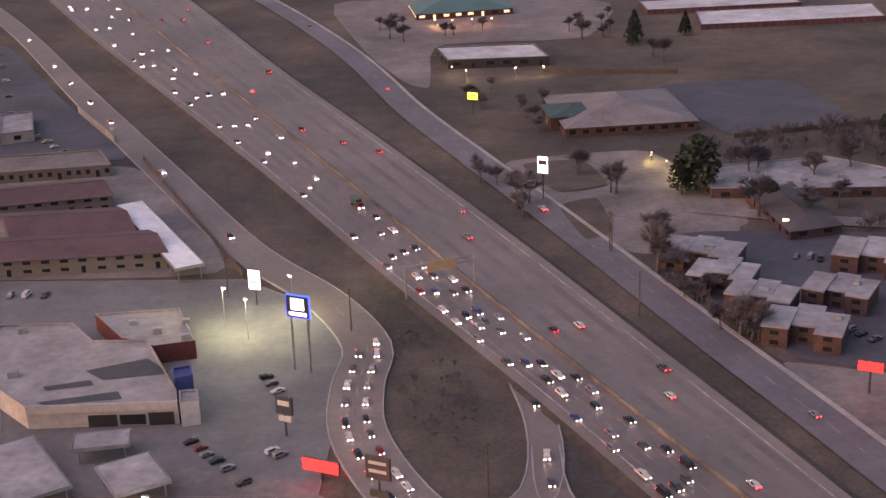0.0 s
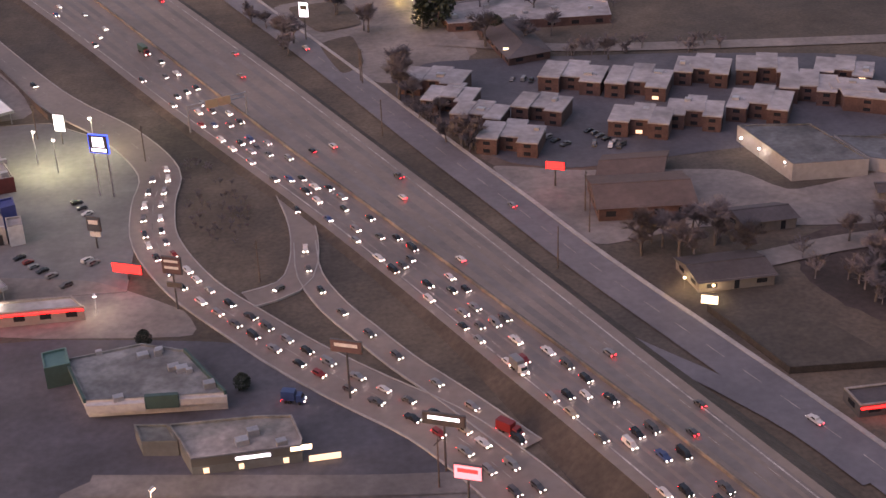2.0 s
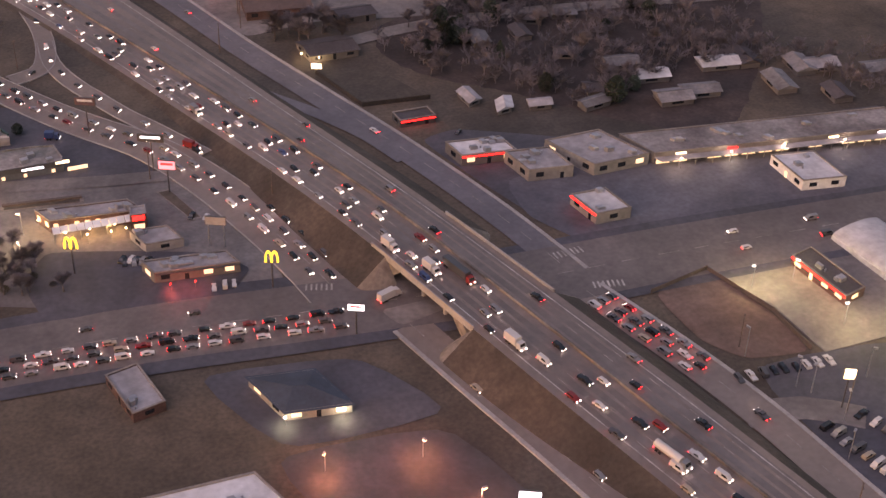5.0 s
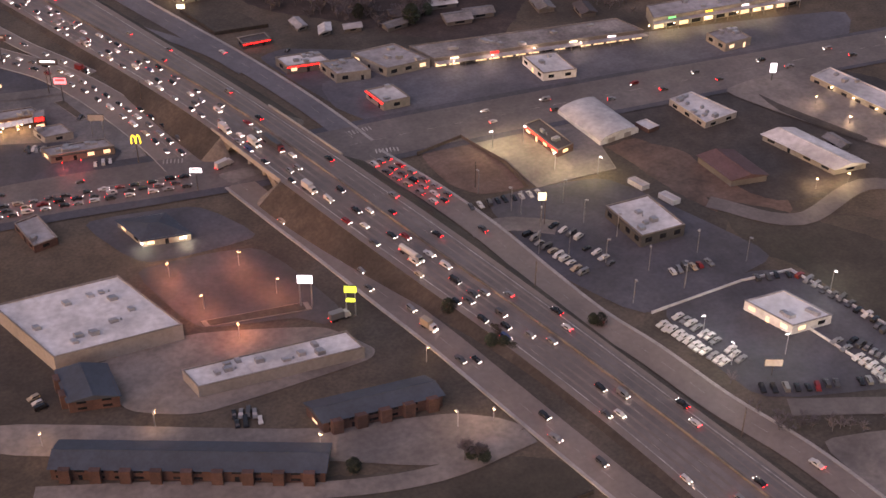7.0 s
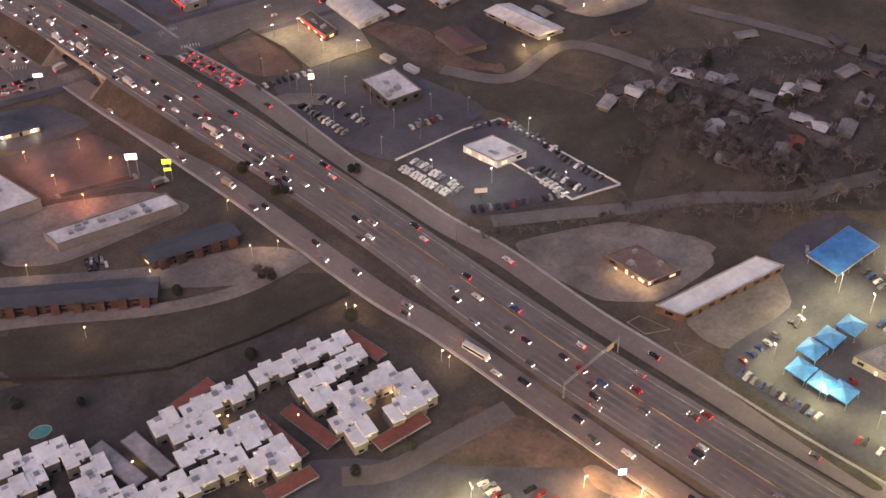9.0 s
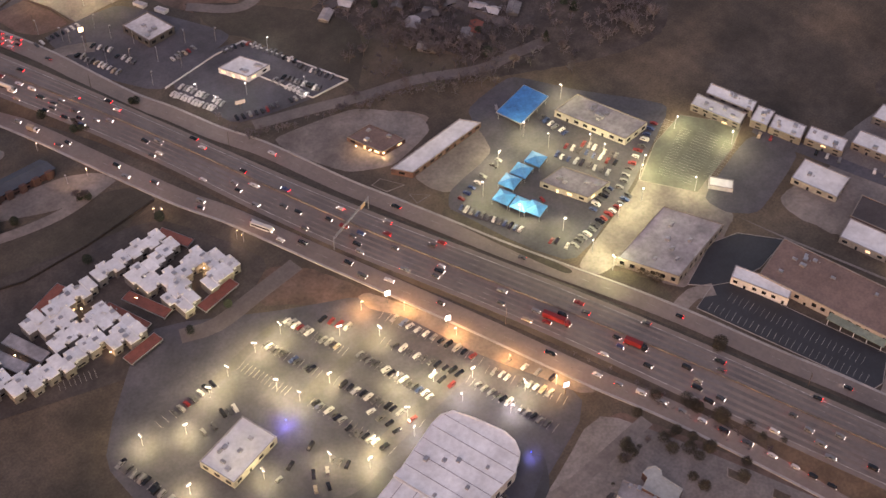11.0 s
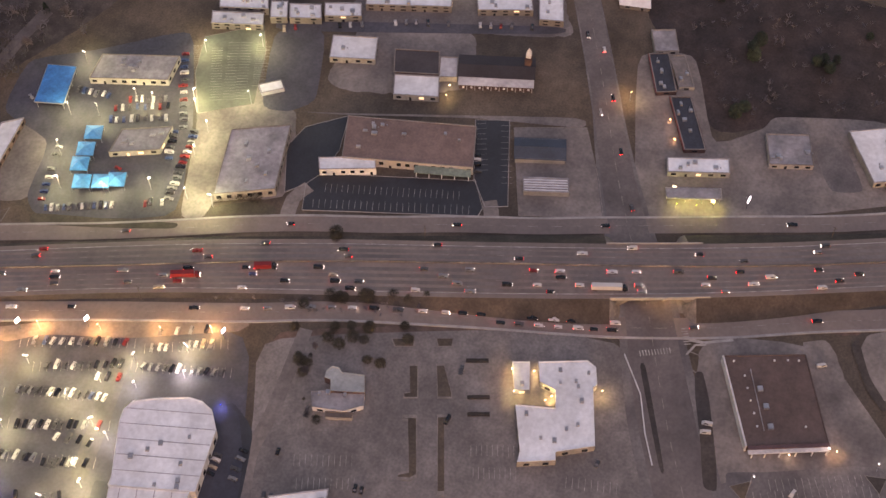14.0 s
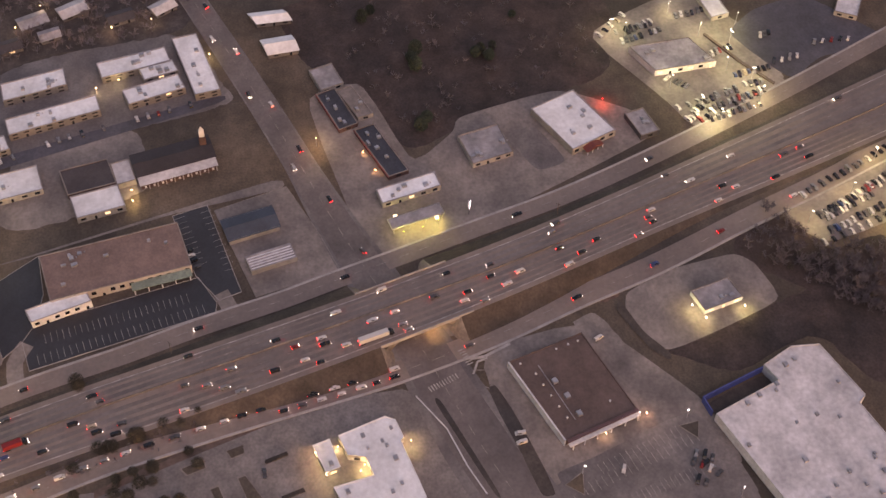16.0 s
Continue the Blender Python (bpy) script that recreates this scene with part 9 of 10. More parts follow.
part("glazing", Shape().box(5, 29.5, -13.05, -12.92, 0.6, 4.2), GLASS_DARK, office, "dark band of glazing")
for u in (5.0, 11.0, 17.0, 23.0, 29.5):
    part("column", Shape().tube((u, -17.0, 0), (u, -17.0, 4.6), 0.2, 0.2, 8), WHITE_WALL, office)
# worn margins that join the cross streets to the lots beside them
street("margin_south", "worn asphalt margin of a wide cross street", (13, 13, 15, 32, 34, 30), 640, -380, 520, -422, 415, -459, 358, -478, 312, -492, 277, -504, 235, -520, 209, -528, 175, -539, 143, -551, 60, -580, -120, -640, z=0.345, m=ASPHALT, kerb=(), line=False)
street("margin_north", "worn asphalt margin of a busy cross street", (26, 30, 32, 30, 26, 26), -260, 66, -120, 62, 3, 57, 60, 51, 110, 46, 160, 44, 241, 39, 320, 33, 460, 22, z=0.345, m=LOT_DARK, kerb=(), line=False)


def arcade(ob, w, d, h, k, bay, glows):
    """A covered shop front: panes between posts under a canopy, with lit boards above."""
    a, b = w / 2, d / 2
    n = int(w / bay)
    part("canopy", Shape().box(-a, a, -b - 2.6, -b, h - 2.5, h - 2.15).sheared(k), GREY_ROOF, ob)
    for i in range(n):
        u = -a + w * (i + 0.5) / n
        m = LIT_WIN if random.random() < 0.65 else GLASS_DARK
        part("shop_window", Shape().box(u - bay * 0.38, u + bay * 0.38, -b - 0.08, -b, 0.4, h - 3.0).sheared(k), m, ob)
        part("post", Shape().tube((u + bay / 2 + k * (-b - 2.4), -b - 2.4, 0), (u + bay / 2 + k * (-b - 2.4), -b - 2.4, h - 2.5), 0.16, 0.16, 6), CREAM_WALL, ob)
        if i % 3 == 1:
            part("sign_board", Shape().box(u - 1.6, u + 1.6, -b - 0.2, -b, h - 1.7, h - 0.9).sheared(k), random.choice(glows), ob, "glowing shop sign board")


arcade(mall, 88.3, 12.7, 5.7, -0.53, 5.5, (LIT_SIGN, LIT_RED, LIT_CREAM, GREY_WALL))
arcade(mall_anchor, 68.7, 11.6, 7.2, 0.24, 5.5, (LIT_GREEN, LIT_CREAM, LIT_SIGN, LIT_YELLOW))

wood("bare purple-brown woods round the houses", 230, 125, 196, 164, 212, 203, 207, 269, 186, 212, 101, 181, 114, 152, 144, 134, 159, 122, 179, scale=0.85)
wood("bare winter trees between house gardens", 110, 165, 224, 244, 251, 201, 178, 157, 179, 143, 193, scale=0.85)
wood("bare trees and thicket round the houses", 260, 268, -85, 319, -80, 413, -140, 433, -182, 381, -229, 295, -187, 298, -165, 282, -125, scale=0.8)
wood("dense dark thicket beside a field", 60, 387, -183, 426, -188, 384, -227, 365, -214, scale=1.0)
wood("low creekside brush and bare trees", 90, 177, -109, 182, -136, 201, -147, 229, -154, 253, -162, 295, -187, 292, -191, 249, -167, 225, -158, 192, -147, 177, -139, scale=0.5)
wood("bare trees behind a school", 60, 77, 406, 108, 427, 147, 413, 124, 344, 103, 347, 85, 365, scale=0.75)
wood("bare trees between the brick apartment blocks", 34, 50, 336, 82, 340, 154, 328, 137, 282, 101, 290, 60, 303, scale=0.6)
wood("bare trees and brush along a gravel yard", 30, 51, 341, 60, 345, 57, 293, 70, 266, 65, 263, 51, 297, scale=0.6)
wood("distant bare woods beyond the fields", 70, 282, -118, 322, -175, 307, -183, 269, -137, scale=0.9)
wood("distant bare trees beyond white apartments", 110, 304, -94, 336, -179, 302, -199, 278, -196, 256, -167, 250, -130, scale=0.85)
wood("scattered thicket on a dark field", 120, 446, -504, 460, -529, 441, -641, 386, -639, 374, -613, 354, -558, 349, -535, 377, -523, scale=0.55)
wood("dark thicket beside a lit car lot", 70, 283, -688, 285, -700, 253, -710, 251, -738, 212, -723, 236, -693, scale=0.55)
wood("low brush along the highway bank", 60, 188, -324, 195, -355, 211, -408, 216, -450, 200, -413, 191, -362, scale=0.3)
wood("bare trees round the burger restaurants", 36, -31, 107, -18, 105, -3, 101, 3, 90, -3, 86, -31, 94, scale=0.55)
wood("bare trees behind the shopping parade", 70, 140, 157, 213, 157, 286, 122, 277, 103, 216, 111, 151, 126, scale=0.75)

# ---- later yards, houses, rows of cars and thickets ----
random.seed(77)
patch("apartment_court", "grey paved courts between apartment rows", ASPHALT, 427, -344, 434, -366, 441, -428, 401, -452, 388, -452, 379, -411, 374, -376, 367, -344)
patch("church_court", "pale paved court beside a church", LOT, 366, -350, 372, -376, 377, -407, 345, -412, 337, -406, 326, -370, 329, -345)
patch("church_lawn", "tan dry lawn beside a church", GRASS, 384, -451, 388, -460, 356, -471, 341, -476, 345, -448, 364, -447)
patch("litter_north", "dark leaf litter and lawns under bare trees", LITTER, 511, -331, 492, -443, 461, -442, 442, -428, 436, -366, 429, -333)
building("house", "small house with a low gabled roof under bare trees", 460.8, -360.0, -70, 14, 9, 2.59, wall=TAN_WALL, roof=GREY_ROOF, style="gable", win=5, lit=0.15)
building("house", "small house with a low gabled roof under bare trees", 466.1, -380.0, -65, 14, 9, 2.59, wall=TAN_WALL, roof=PALE_ROOF, style="gable", win=5, lit=0.15)
building("house", "small house with a low gabled roof under bare trees", 456.5, -404.0, -75, 13, 8, 2.59, wall=TAN_WALL, roof=DARK_ROOF, style="gable", win=5, lit=0.15)
building("house", "small house with a low gabled roof under bare trees", 460.5, -425.8, -60, 12, 8, 2.59, wall=TAN_WALL, roof=PALE_ROOF, style="gable", win=5, lit=0.15)
building("house", "small house with a low gabled roof under bare trees", 443.9, -348.8, -75, 11, 8, 2.59, wall=TAN_WALL, roof=DARK_ROOF, style="gable", win=5, lit=0.15)
building("house", "small house with a low gabled roof under bare trees", 479.9, -394.6, -70, 13, 8, 2.59, wall=TAN_WALL, roof=PALE_ROOF, style="gable", win=5, lit=0.15)
building("house", "small house with a low gabled roof under bare trees", 475.6, -414.9, -70, 11, 8, 2.59, wall=TAN_WALL, roof=DARK_ROOF, style="gable", win=5, lit=0.15)
building("house", "small house with a low gabled roof under bare trees", 448.9, -368.4, -75, 10, 7, 2.59, wall=TAN_WALL, roof=GREY_ROOF, style="gable", win=5, lit=0.15)
wood("bare winter trees round small houses", 170, 506, -334, 488, -441, 464, -439, 443, -424, 437, -369, 431, -335, scale=0.75)
wall_lamp(468.8, -364.5, 4.5, 260, (1.0, 0.8, 0.45))
wall_lamp(446.7, -399.7, 4.5, 260, (1.0, 0.8, 0.45))
wall_lamp(454.8, -351.8, 4.5, 260, (1.0, 0.8, 0.45))
wall_lamp(449.7, -419.8, 4.5, 260, (1.0, 0.8, 0.45))
wall_lamp(409.7, -401.7, 3.5, 420, (1.0, 0.86, 0.4))
wall_lamp(405.7, -390.6, 3.5, 420, (1.0, 0.86, 0.4))
wall_lamp(420.1, -446.8, 3.5, 420, (1.0, 0.86, 0.4))
wall_lamp(405.9, -447.4, 3.5, 420, (1.0, 0.86, 0.4))
wall_lamp(337.1, -404.8, 3.5, 420, (1.0, 0.86, 0.4))
tree("round", 439.5, -530.6, 1.1)
tree("round", 406.9, -548.8, 1.2)
tree("round", 401.3, -545.8, 1.0)
tree("round", 360.0, -546.4, 1.0)
tree("round", 354.9, -542.8, 1.1)
tree("round", 401.5, -581.1, 1.0)
tree("round", 403.3, -587.3, 0.9)
tree("round", 399.9, -577.9, 0.9)
tree("round", 425.3, -602.2, 0.8)
parked(8, 404.0, -652.4, 407.2, -671.2, turn=80)
parked(9, 397.5, -653.6, 402.4, -674.4, turn=80)
parked(8, 411.2, -685.9, 414.2, -706.6, turn=80)
parked(6, 380.4, -693.3, 384.4, -706.4, turn=80)
parked(12, 350.0, -684.0, 358.6, -714.4, turn=80)
parked(12, 344.2, -683.7, 352.7, -713.9, turn=80)
parked(10, 337.8, -683.1, 343.7, -709.5, turn=80)
parked(8, 364.5, -703.1, 367.4, -721.7, turn=80)
parked(6, 368.3, -669.1, 360.9, -677.2, turn=80)
parked(8, 338.6, -672.0, 351.8, -684.6, turn=80)
lamp_post(406.5, -650.0, 8.0, LIT_WHITE, 1900, (0.95, 0.95, 0.42), arms=2)
lamp_post(414.0, -682.2, 8.0, LIT_WHITE, 1900, (0.95, 0.95, 0.42), arms=2)
lamp_post(388.4, -707.7, 8.0, LIT_WHITE, 1900, (0.95, 0.95, 0.42), arms=2)
lamp_post(361.2, -710.8, 8.0, LIT_WHITE, 1900, (0.95, 0.95, 0.42), arms=2)
lamp_post(346.7, -680.1, 8.0, LIT_WHITE, 1900, (0.95, 0.95, 0.42), arms=2)
lamp_post(336.0, -686.9, 8.0, LIT_WHITE, 1900, (0.95, 0.95, 0.42), arms=2)
lot("east_yard", "dark asphalt yard with scattered parked cars", LOT_DARK, 395, -708, 410, -727, 417, -757, 381, -787, 373, -786, 371, -750, 356, -730)
lot("east_drive", "pale lit drive beside a dark hedge", LOT, 400, -692, 404, -703, 354, -729, 352, -724)
fence("hedge", "dark clipped hedge between two car lots", 1.3, WOOD_F, 395.7, -696.4, 372.9, -708.7, 355.5, -720.7, thick=1.4)
parked(4, 370.8, -725.8, 372.8, -738.5, turn=60)
parked(5, 381.1, -750.4, 380.2, -768.3, turn=60)
parked(3, 389.7, -724.7, 391.0, -729.6, turn=60)
lamp_post(399.9, -714.4, 8.0, LIT_WHITE, 2200, (0.95, 0.95, 0.42))
building("store_building", "low white-roofed store at the edge of a car lot", 416.2, -705.9, 10, 22, 10, 3.24, wall=GREY_WALL, roof=WHITE_ROOF, lit=0.3)
building("store_building", "low grey store at the edge of a car lot", 405.8, -778.2, -30, 24, 12, 3.24, wall=GREY_WALL, roof=PALE_ROOF, lit=0.3)
parked(14, 272.1, -717.0, 286.9, -752.5, turn=80)
parked(12, 267.9, -714.1, 279.3, -741.7, turn=80)
parked(10, 261.5, -715.9, 271.9, -744.4, turn=80)
lot("retail_bays", "dark worn asphalt car park with painted bays", ASPHALT, 162.1, -563.7, 166, -580, 182.6, -627.5, 149.2, -640.0, 136.9, -642.4, 145.7, -592.2, 149.9, -568.1)
bays(14, 160.5, -582.3, 172.3, -617.9)
bays(18, 152.6, -574.0, 168.7, -624.4)
bays(14, 145.6, -592.0, 153.5, -622.0)
parked(3, 160.6, -622.0, 157.7, -628.2)
parked(3, 157.0, -620.0, 153.4, -625.9)
parked(1, 158.8, -591.6, 158.4, -592.7)
parked(2, 149.3, -619.3, 147.5, -622.3)
lamp_post(179.9, -603.2, 7.0, LIT_WHITE, 0)
lamp_post(139.2, -633.7, 7.0, LIT_WHITE, 0)
lamp_post(159.8, -574.4, 7.0, LIT_WHITE, 0)
lamp_post(177.8, -623.1, 7.0, LIT_WHITE, 0)
parked(1, 222.3, -596.8, 221.6, -597.1, kind="van", paint=("white",))
parked(2, 181.8, -553.8, 177.7, -554.1, kind="van", paint=("white",))
wood("dark dense thicket beside a lit car lot", 150, 281, -690, 284, -701, 253, -710, 253, -739, 212, -723, 222, -704, 240, -690, 259, -672, scale=0.7)
lot("store_side", "dark asphalt lane beside a white-roofed store", BLACKTOP, 137, -355, 143, -362, 132, -375, 93, -381, 90, -370, 109, -364)
parked(5, 122.5, -373.7, 104.6, -374.2, turn=80)
parked(4, 117.7, -364.4, 109.3, -364.5, turn=80)
parked(5, 95.3, -371.0, 99.6, -384.0, turn=80)
grove(("bare", "shrub"), 7, 174, -381, 177, -388, 142, -400, 140, -394, scale=0.6)
building("school_hall", "school hall with a steep dark green hip roof", 43.8, 441.4, -85, 17, 17, 4.46, wall=BRICK, roof=HALL_GREEN, style="hip", win=6)
tree("round", 70.4, 365.1, 2.0)
tree("pine", 81.5, 563.4, 1.7)
tree("bare", 48.2, 364.4, 1.3)
tree("bare", 39.6, 383.9, 0.9)
tree("bare", 53.0, 321.3, 1.5)
tree("bare", 89.9, 377.1, 1.3)
tree("bare", 86.7, 373.3, 1.2)
tree("bare", 84.8, 383.3, 1.0)
tree("bare", 103.4, 367.4, 1.5)
tree("bare", 115.4, 373.7, 1.3)
tree("bare", 84.4, 533.0, 1.2)
tree("bare", 87.1, 522.6, 1.3)
tree("bare", 60.9, 569.6, 1.1)
tree("bare", 16.1, 376.3, 1.0)
tree("bare", 11.6, 384.9, 1.0)
tree("bare", 20.4, 355.8, 1.3)
tree("bare", -18.9, 585.1, 1.3)
tree("bare", -12.9, 578.2, 1.2)
wall_lamp(6.1, 514.1, 3.5, 260, (1.0, 0.85, 0.5))
wall_lamp(11.2, 506.6, 3.5, 260, (1.0, 0.85, 0.5))
wall_lamp(29.5, 508.0, 3.5, 260, (1.0, 0.85, 0.5))
wall_lamp(40.0, 508.0, 3.5, 260, (1.0, 0.85, 0.5))
wall_lamp(62.7, 395.2, 2.5, 130, (1.0, 0.9, 0.3), LIT_CREAM)
wall_lamp(65.7, 386.1, 2.5, 130, (1.0, 0.9, 0.3), LIT_CREAM)
wall_lamp(68.9, 381.2, 2.5, 130, (1.0, 0.9, 0.3), LIT_CREAM)
sign("small bright white sign by a house", 86.4, 329.7, 3.4, 1.6, 2.0, LIT_CREAM)
patch("school_verge", "dry grass plots beside a pale drive", GRASS, 20, 398, 38, 400, 47, 372, 32, 367)
lot("plot_grass", "dry grass plot inside a pale yard", GRASS, 23, 397, 43, 399, 48, 372, 32, 367)
lot("plot_grass_b", "dry grass plot inside a pale yard", GRASS, 31, 357, 43, 363, 44, 335, 36, 327)
for row, w, d, k in ((storage_a, 78.3, 29.4, 0.15), (storage_b, 69.6, 22.2, 0.03)):
    for i in range(int(w / 3.4)):
        u = -w / 2 + 1.7 + 3.4 * i
        part("roll_door", Shape().box(u - 1.2, u + 1.2, -d / 2 - 0.08, -d / 2, 0.1, 2.4).sheared(k), ROLL_DOOR, row)

part("side_roof", Shape().poly([(-18.6, -6.9, 5.2), (18.6, -6.9, 5.2), (18.6, -12.4, 4.2), (-18.6, -12.4, 4.2)]), PALE_ROOF, chapel, "pale lean-to roof along the side")
part("side_aisle", Shape().box(-18.0, 18.0, -12.0, -7.02, 0, 4.2), BRICK, chapel)
for i in range(9):
    u = -16.5 + 4.0 * i
    part("window", Shape().box(u, u + 1.0, -12.06, -12.0, 0.8, 2.8), WHITE_WALL, chapel, "tall white-shuttered window")
    part("buttress", Shape().box(u + 1.9, u + 2.4, -12.7, -12.02, 0, 3.2, 0.05), CURB, chapel, "pale stone buttress")
lamp_post(162.4, -29.2, 9.0, WHITE_WALL, 0, label="tall pale lamp post, unlit, in a car lot")
lamp_post(164.7, -44.6, 9.0, WHITE_WALL, 0, label="tall pale lamp post, unlit, in a car lot")
lamp_post(173.4, -53.0, 9.0, WHITE_WALL, 0, label="tall pale lamp post, unlit, in a car lot")
lamp_post(203.0, -60.1, 9.0, WHITE_WALL, 0, label="tall pale lamp post, unlit, in a car lot")
lamp_post(189.2, -74.5, 9.0, WHITE_WALL, 0, label="tall pale lamp post, unlit, in a car lot")
lamp_post(183.8, -62.2, 9.0, WHITE_WALL, 0, label="tall pale lamp post, unlit, in a car lot")
lamp_post(158.8, -14.8, 9.0, WHITE_WALL, 0, label="tall pale lamp post, unlit, in a car lot")
lot("burger_yard", "dark asphalt yard between two burger restaurants", LOT_DARK, -1, 99, 21, 92, 42, 84, 49, 74, 42, 67, 21, 68, -5, 68, -8, 85)
lot("north_apron", "pale concrete apron under a bridge", LOT, 72, 62, 89, 59, 90, 55, 74, 56)
lot("north_apron_b", "pale concrete apron under a bridge", LOT, 75, 46, 93, 46, 95, 42, 78, 38, 76, 42)
grove(("bare",), 9, -17, 102, -2, 99, -6, 77, -15, 80, scale=0.8)
parked(5, 18.0, 88.1, 24.9, 85.4, turn=75)
parked(3, 37.7, 68.5, 42.8, 68.8, turn=75)
parked(1, 125.7, -387.5, 125.7, -388.3, fill=1.0)
parked(1, 156.8, -450.4, 156.7, -450.9, fill=1.0)
parked(2, 104.3, -388.1, 104.8, -390.8, fill=1.0)
parked(2, 117.0, -422.2, 117.2, -425.0, fill=1.0)
parked(1, 181.5, -449.7, 181.5, -450.5, fill=1.0)
parked(1, 152.4, -513.7, 152.3, -514.2, fill=1.0)
bays(10, 123.4, -394.8, 129.0, -417.5)
bays(10, 113.8, -398.9, 119.4, -421.3)
bays(8, 145.9, -462.9, 149.9, -479.8)
bays(8, 136.1, -466.2, 140.1, -482.9)

# ---- yards and edges of the lit car parks ----
lot("verge_sand", "sandy verge lit orange beside a frontage road", SAND, 147, -249, 152, -250, 161.1, -272.8, 168.5, -299.6, 178, -333.4, 182, -357, 176, -352, 172, -338.7, 163.4, -314.8, 160.5, -305.1, 154, -271.8, 146, -258)
lot("store_lane", "blue-black sealed lane beside a large store", NAVY_LOT, 142.7, -350.6, 139, -366, 115.3, -376, 81.2, -382, 68, -366, 95.8, -362, 125.3, -358)
lot("store_yard", "blue-black sealed yard behind parked cars", NAVY_LOT, 95, -320.2, 95.3, -331, 92, -340, 60, -342, 35, -322, 54.6, -300.3, 63.7, -310, 74.3, -320.6, 84.1, -322.1)
lot("sales_edge", "strip of green-brown grass lit at a lot's edge", LAWN, 213.9, -238.4, 219.5, -274.3, 225.5, -306.6, 221.6, -305.4, 213.9, -273, 207.6, -240.5)
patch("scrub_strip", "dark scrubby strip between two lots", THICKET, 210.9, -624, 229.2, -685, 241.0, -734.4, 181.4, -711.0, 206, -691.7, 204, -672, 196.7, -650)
lot("aisle_north", "paler grey aisle strip between parked rows, lamp light partly in its colour", AISLE, 138.9, -268.2, 140.7, -274.6, 91.9, -276, 89.8, -270)
lot("aisle_south", "paler grey aisle strip between parked rows, lamp light partly in its colour", AISLE, 153.5, -306, 154.8, -313.3, 93.9, -318, 91.7, -309.7)
lot("aisle_west", "paler grey edge strip of a car park, lamp light partly in its colour", AISLE, 113.2, -233.5, 117.7, -236.4, 73, -243.6, 71.2, -239)
lamp_post(139.0, -320.4, 6.0, LIT_WHITE, 2600, (0.95, 0.95, 0.85))
lamp_post(148.6, -338.3, 6.0, LIT_WHITE, 2600, (0.95, 0.95, 0.85))
lamp_post(113.0, -318.6, 6.0, LIT_WHITE, 2200, (0.95, 0.95, 0.8))
outline_building("warehouse", "pale metal warehouse with a grey roof and wall lamps", 4.6, (136.7, 227.8, 155.8, 226.5, 150.5, 250.5, 132.1, 254.1), wall=GREY_WALL, roof=SLATE_ROOF, windows=False)
outline_building("warehouse", "low pale metal wing of a warehouse", 3.6, (157.2, 229.4, 166.7, 222.2, 166.2, 240.5, 154.4, 244.4), wall=GREY_WALL, roof=SLATE_ROOF, windows=False)
burger_tower = outline_building("restaurant_tower", "square corner tower of a burger restaurant with a red panel", 5.0, (22.8, 102.0, 27.2, 101.6, 27.8, 106.1, 23.6, 106.2), wall=BRICK, roof=GREY_ROOF, windows=False)


def board(ob, name, m, z0, z1, x0, y0, x1, y1, thick=0.3, label=""):
    """A board or panel on a building's face between two places of the plan."""
    c = ob.matrix_basis.translation / U
    d = np.array((x1 - x0, y1 - y0))
    n = math.hypot(*d)
    part(name, Shape().box(-n / 2, n / 2, -thick / 2, thick / 2, z0, z1), m, ob, label,
         at=pose((x0 + x1) / 2 - c[0], (y0 + y1) / 2 - c[1], 0, 0, 0, math.degrees(math.atan2(d[1], d[0]))))


# ---- the brown-roofed store: white side wall, red front edge, white canopy on posts ----
red_front = outline_building("warehouse_store", "brown-roofed store with a red front edge and white canopy", 4.5, (214.5, -556.0, 223.8, -589.5, 183.5, -602.8, 173.8, -570.8), wall=BRICK, roof=MAROON_GRAVEL, windows=False)
board(red_front, "side_wall_cladding", WHITE_WALL, 0.3, 4.62, 173.6, -570.5, 214.4, -555.7, 0.7, "white painted side wall")
board(red_front, "front_edge", MAROON_ROOF, 4.2, 4.9, 172.9, -571.3, 182.6, -603.1, 1.5, "dull red roof edge")
board(red_front, "canopy", WHITE_WALL, 3.3, 3.75, 171.6, -571.7, 181.3, -603.5, 2.0, "white front canopy")
for f in (0.04, 0.2, 0.38, 0.58, 0.78, 0.96):
    x, y = 170.7 + 9.7 * f, -572.0 - 31.8 * f
    board(red_front, "post", WHITE_WALL, 0.0, 3.3, x, y, x + 0.12, y - 0.4, 0.4, "white canopy post")
for x, y in ((201.5, -571.7), (193.7, -575.1), (184.6, -578.0)):
    board(red_front, "rooftop_unit", METAL, 4.1, 5.3, x, y, x + 0.65, y - 2.1, 2.4, "grey rooftop air unit")
board(red_front, "roof_duct", GREY_ROOF, 4.15, 4.4, 210.8, -567.7, 182.6, -576.8, 0.3, "thin dark roof duct")
for x, y in ((212.7, -560.1), (217.3, -576.6), (218.8, -582.1), (219.9, -586.6), (206.7, -565.4), (200.9, -567.3), (195.3, -569.3), (189.6, -571.4), (183.8, -573.4), (188.6, -592.6)):
    board(red_front, "roof_vent", WHITE_WALL, 4.1, 4.8, x, y, x + 0.2, y - 0.7, 0.7, "small white roof vent")
wall_lamp(181.0, -606.5, 3.6, 420, (1.0, 0.6, 0.3), LIT_WARM)
wall_lamp(175.0, -588.0, 2.9, 160, (1.0, 0.75, 0.45), LIT_WARM)
lot("verge_east", "worn grass verge beside a cross street", YARD, 207.1, -548.7, 193.8, -553.4, 165.8, -560.1, 152.3, -562.3, 152.6, -556.5, 174.1, -552.4, 191.9, -547.8, 205.7, -545.4)
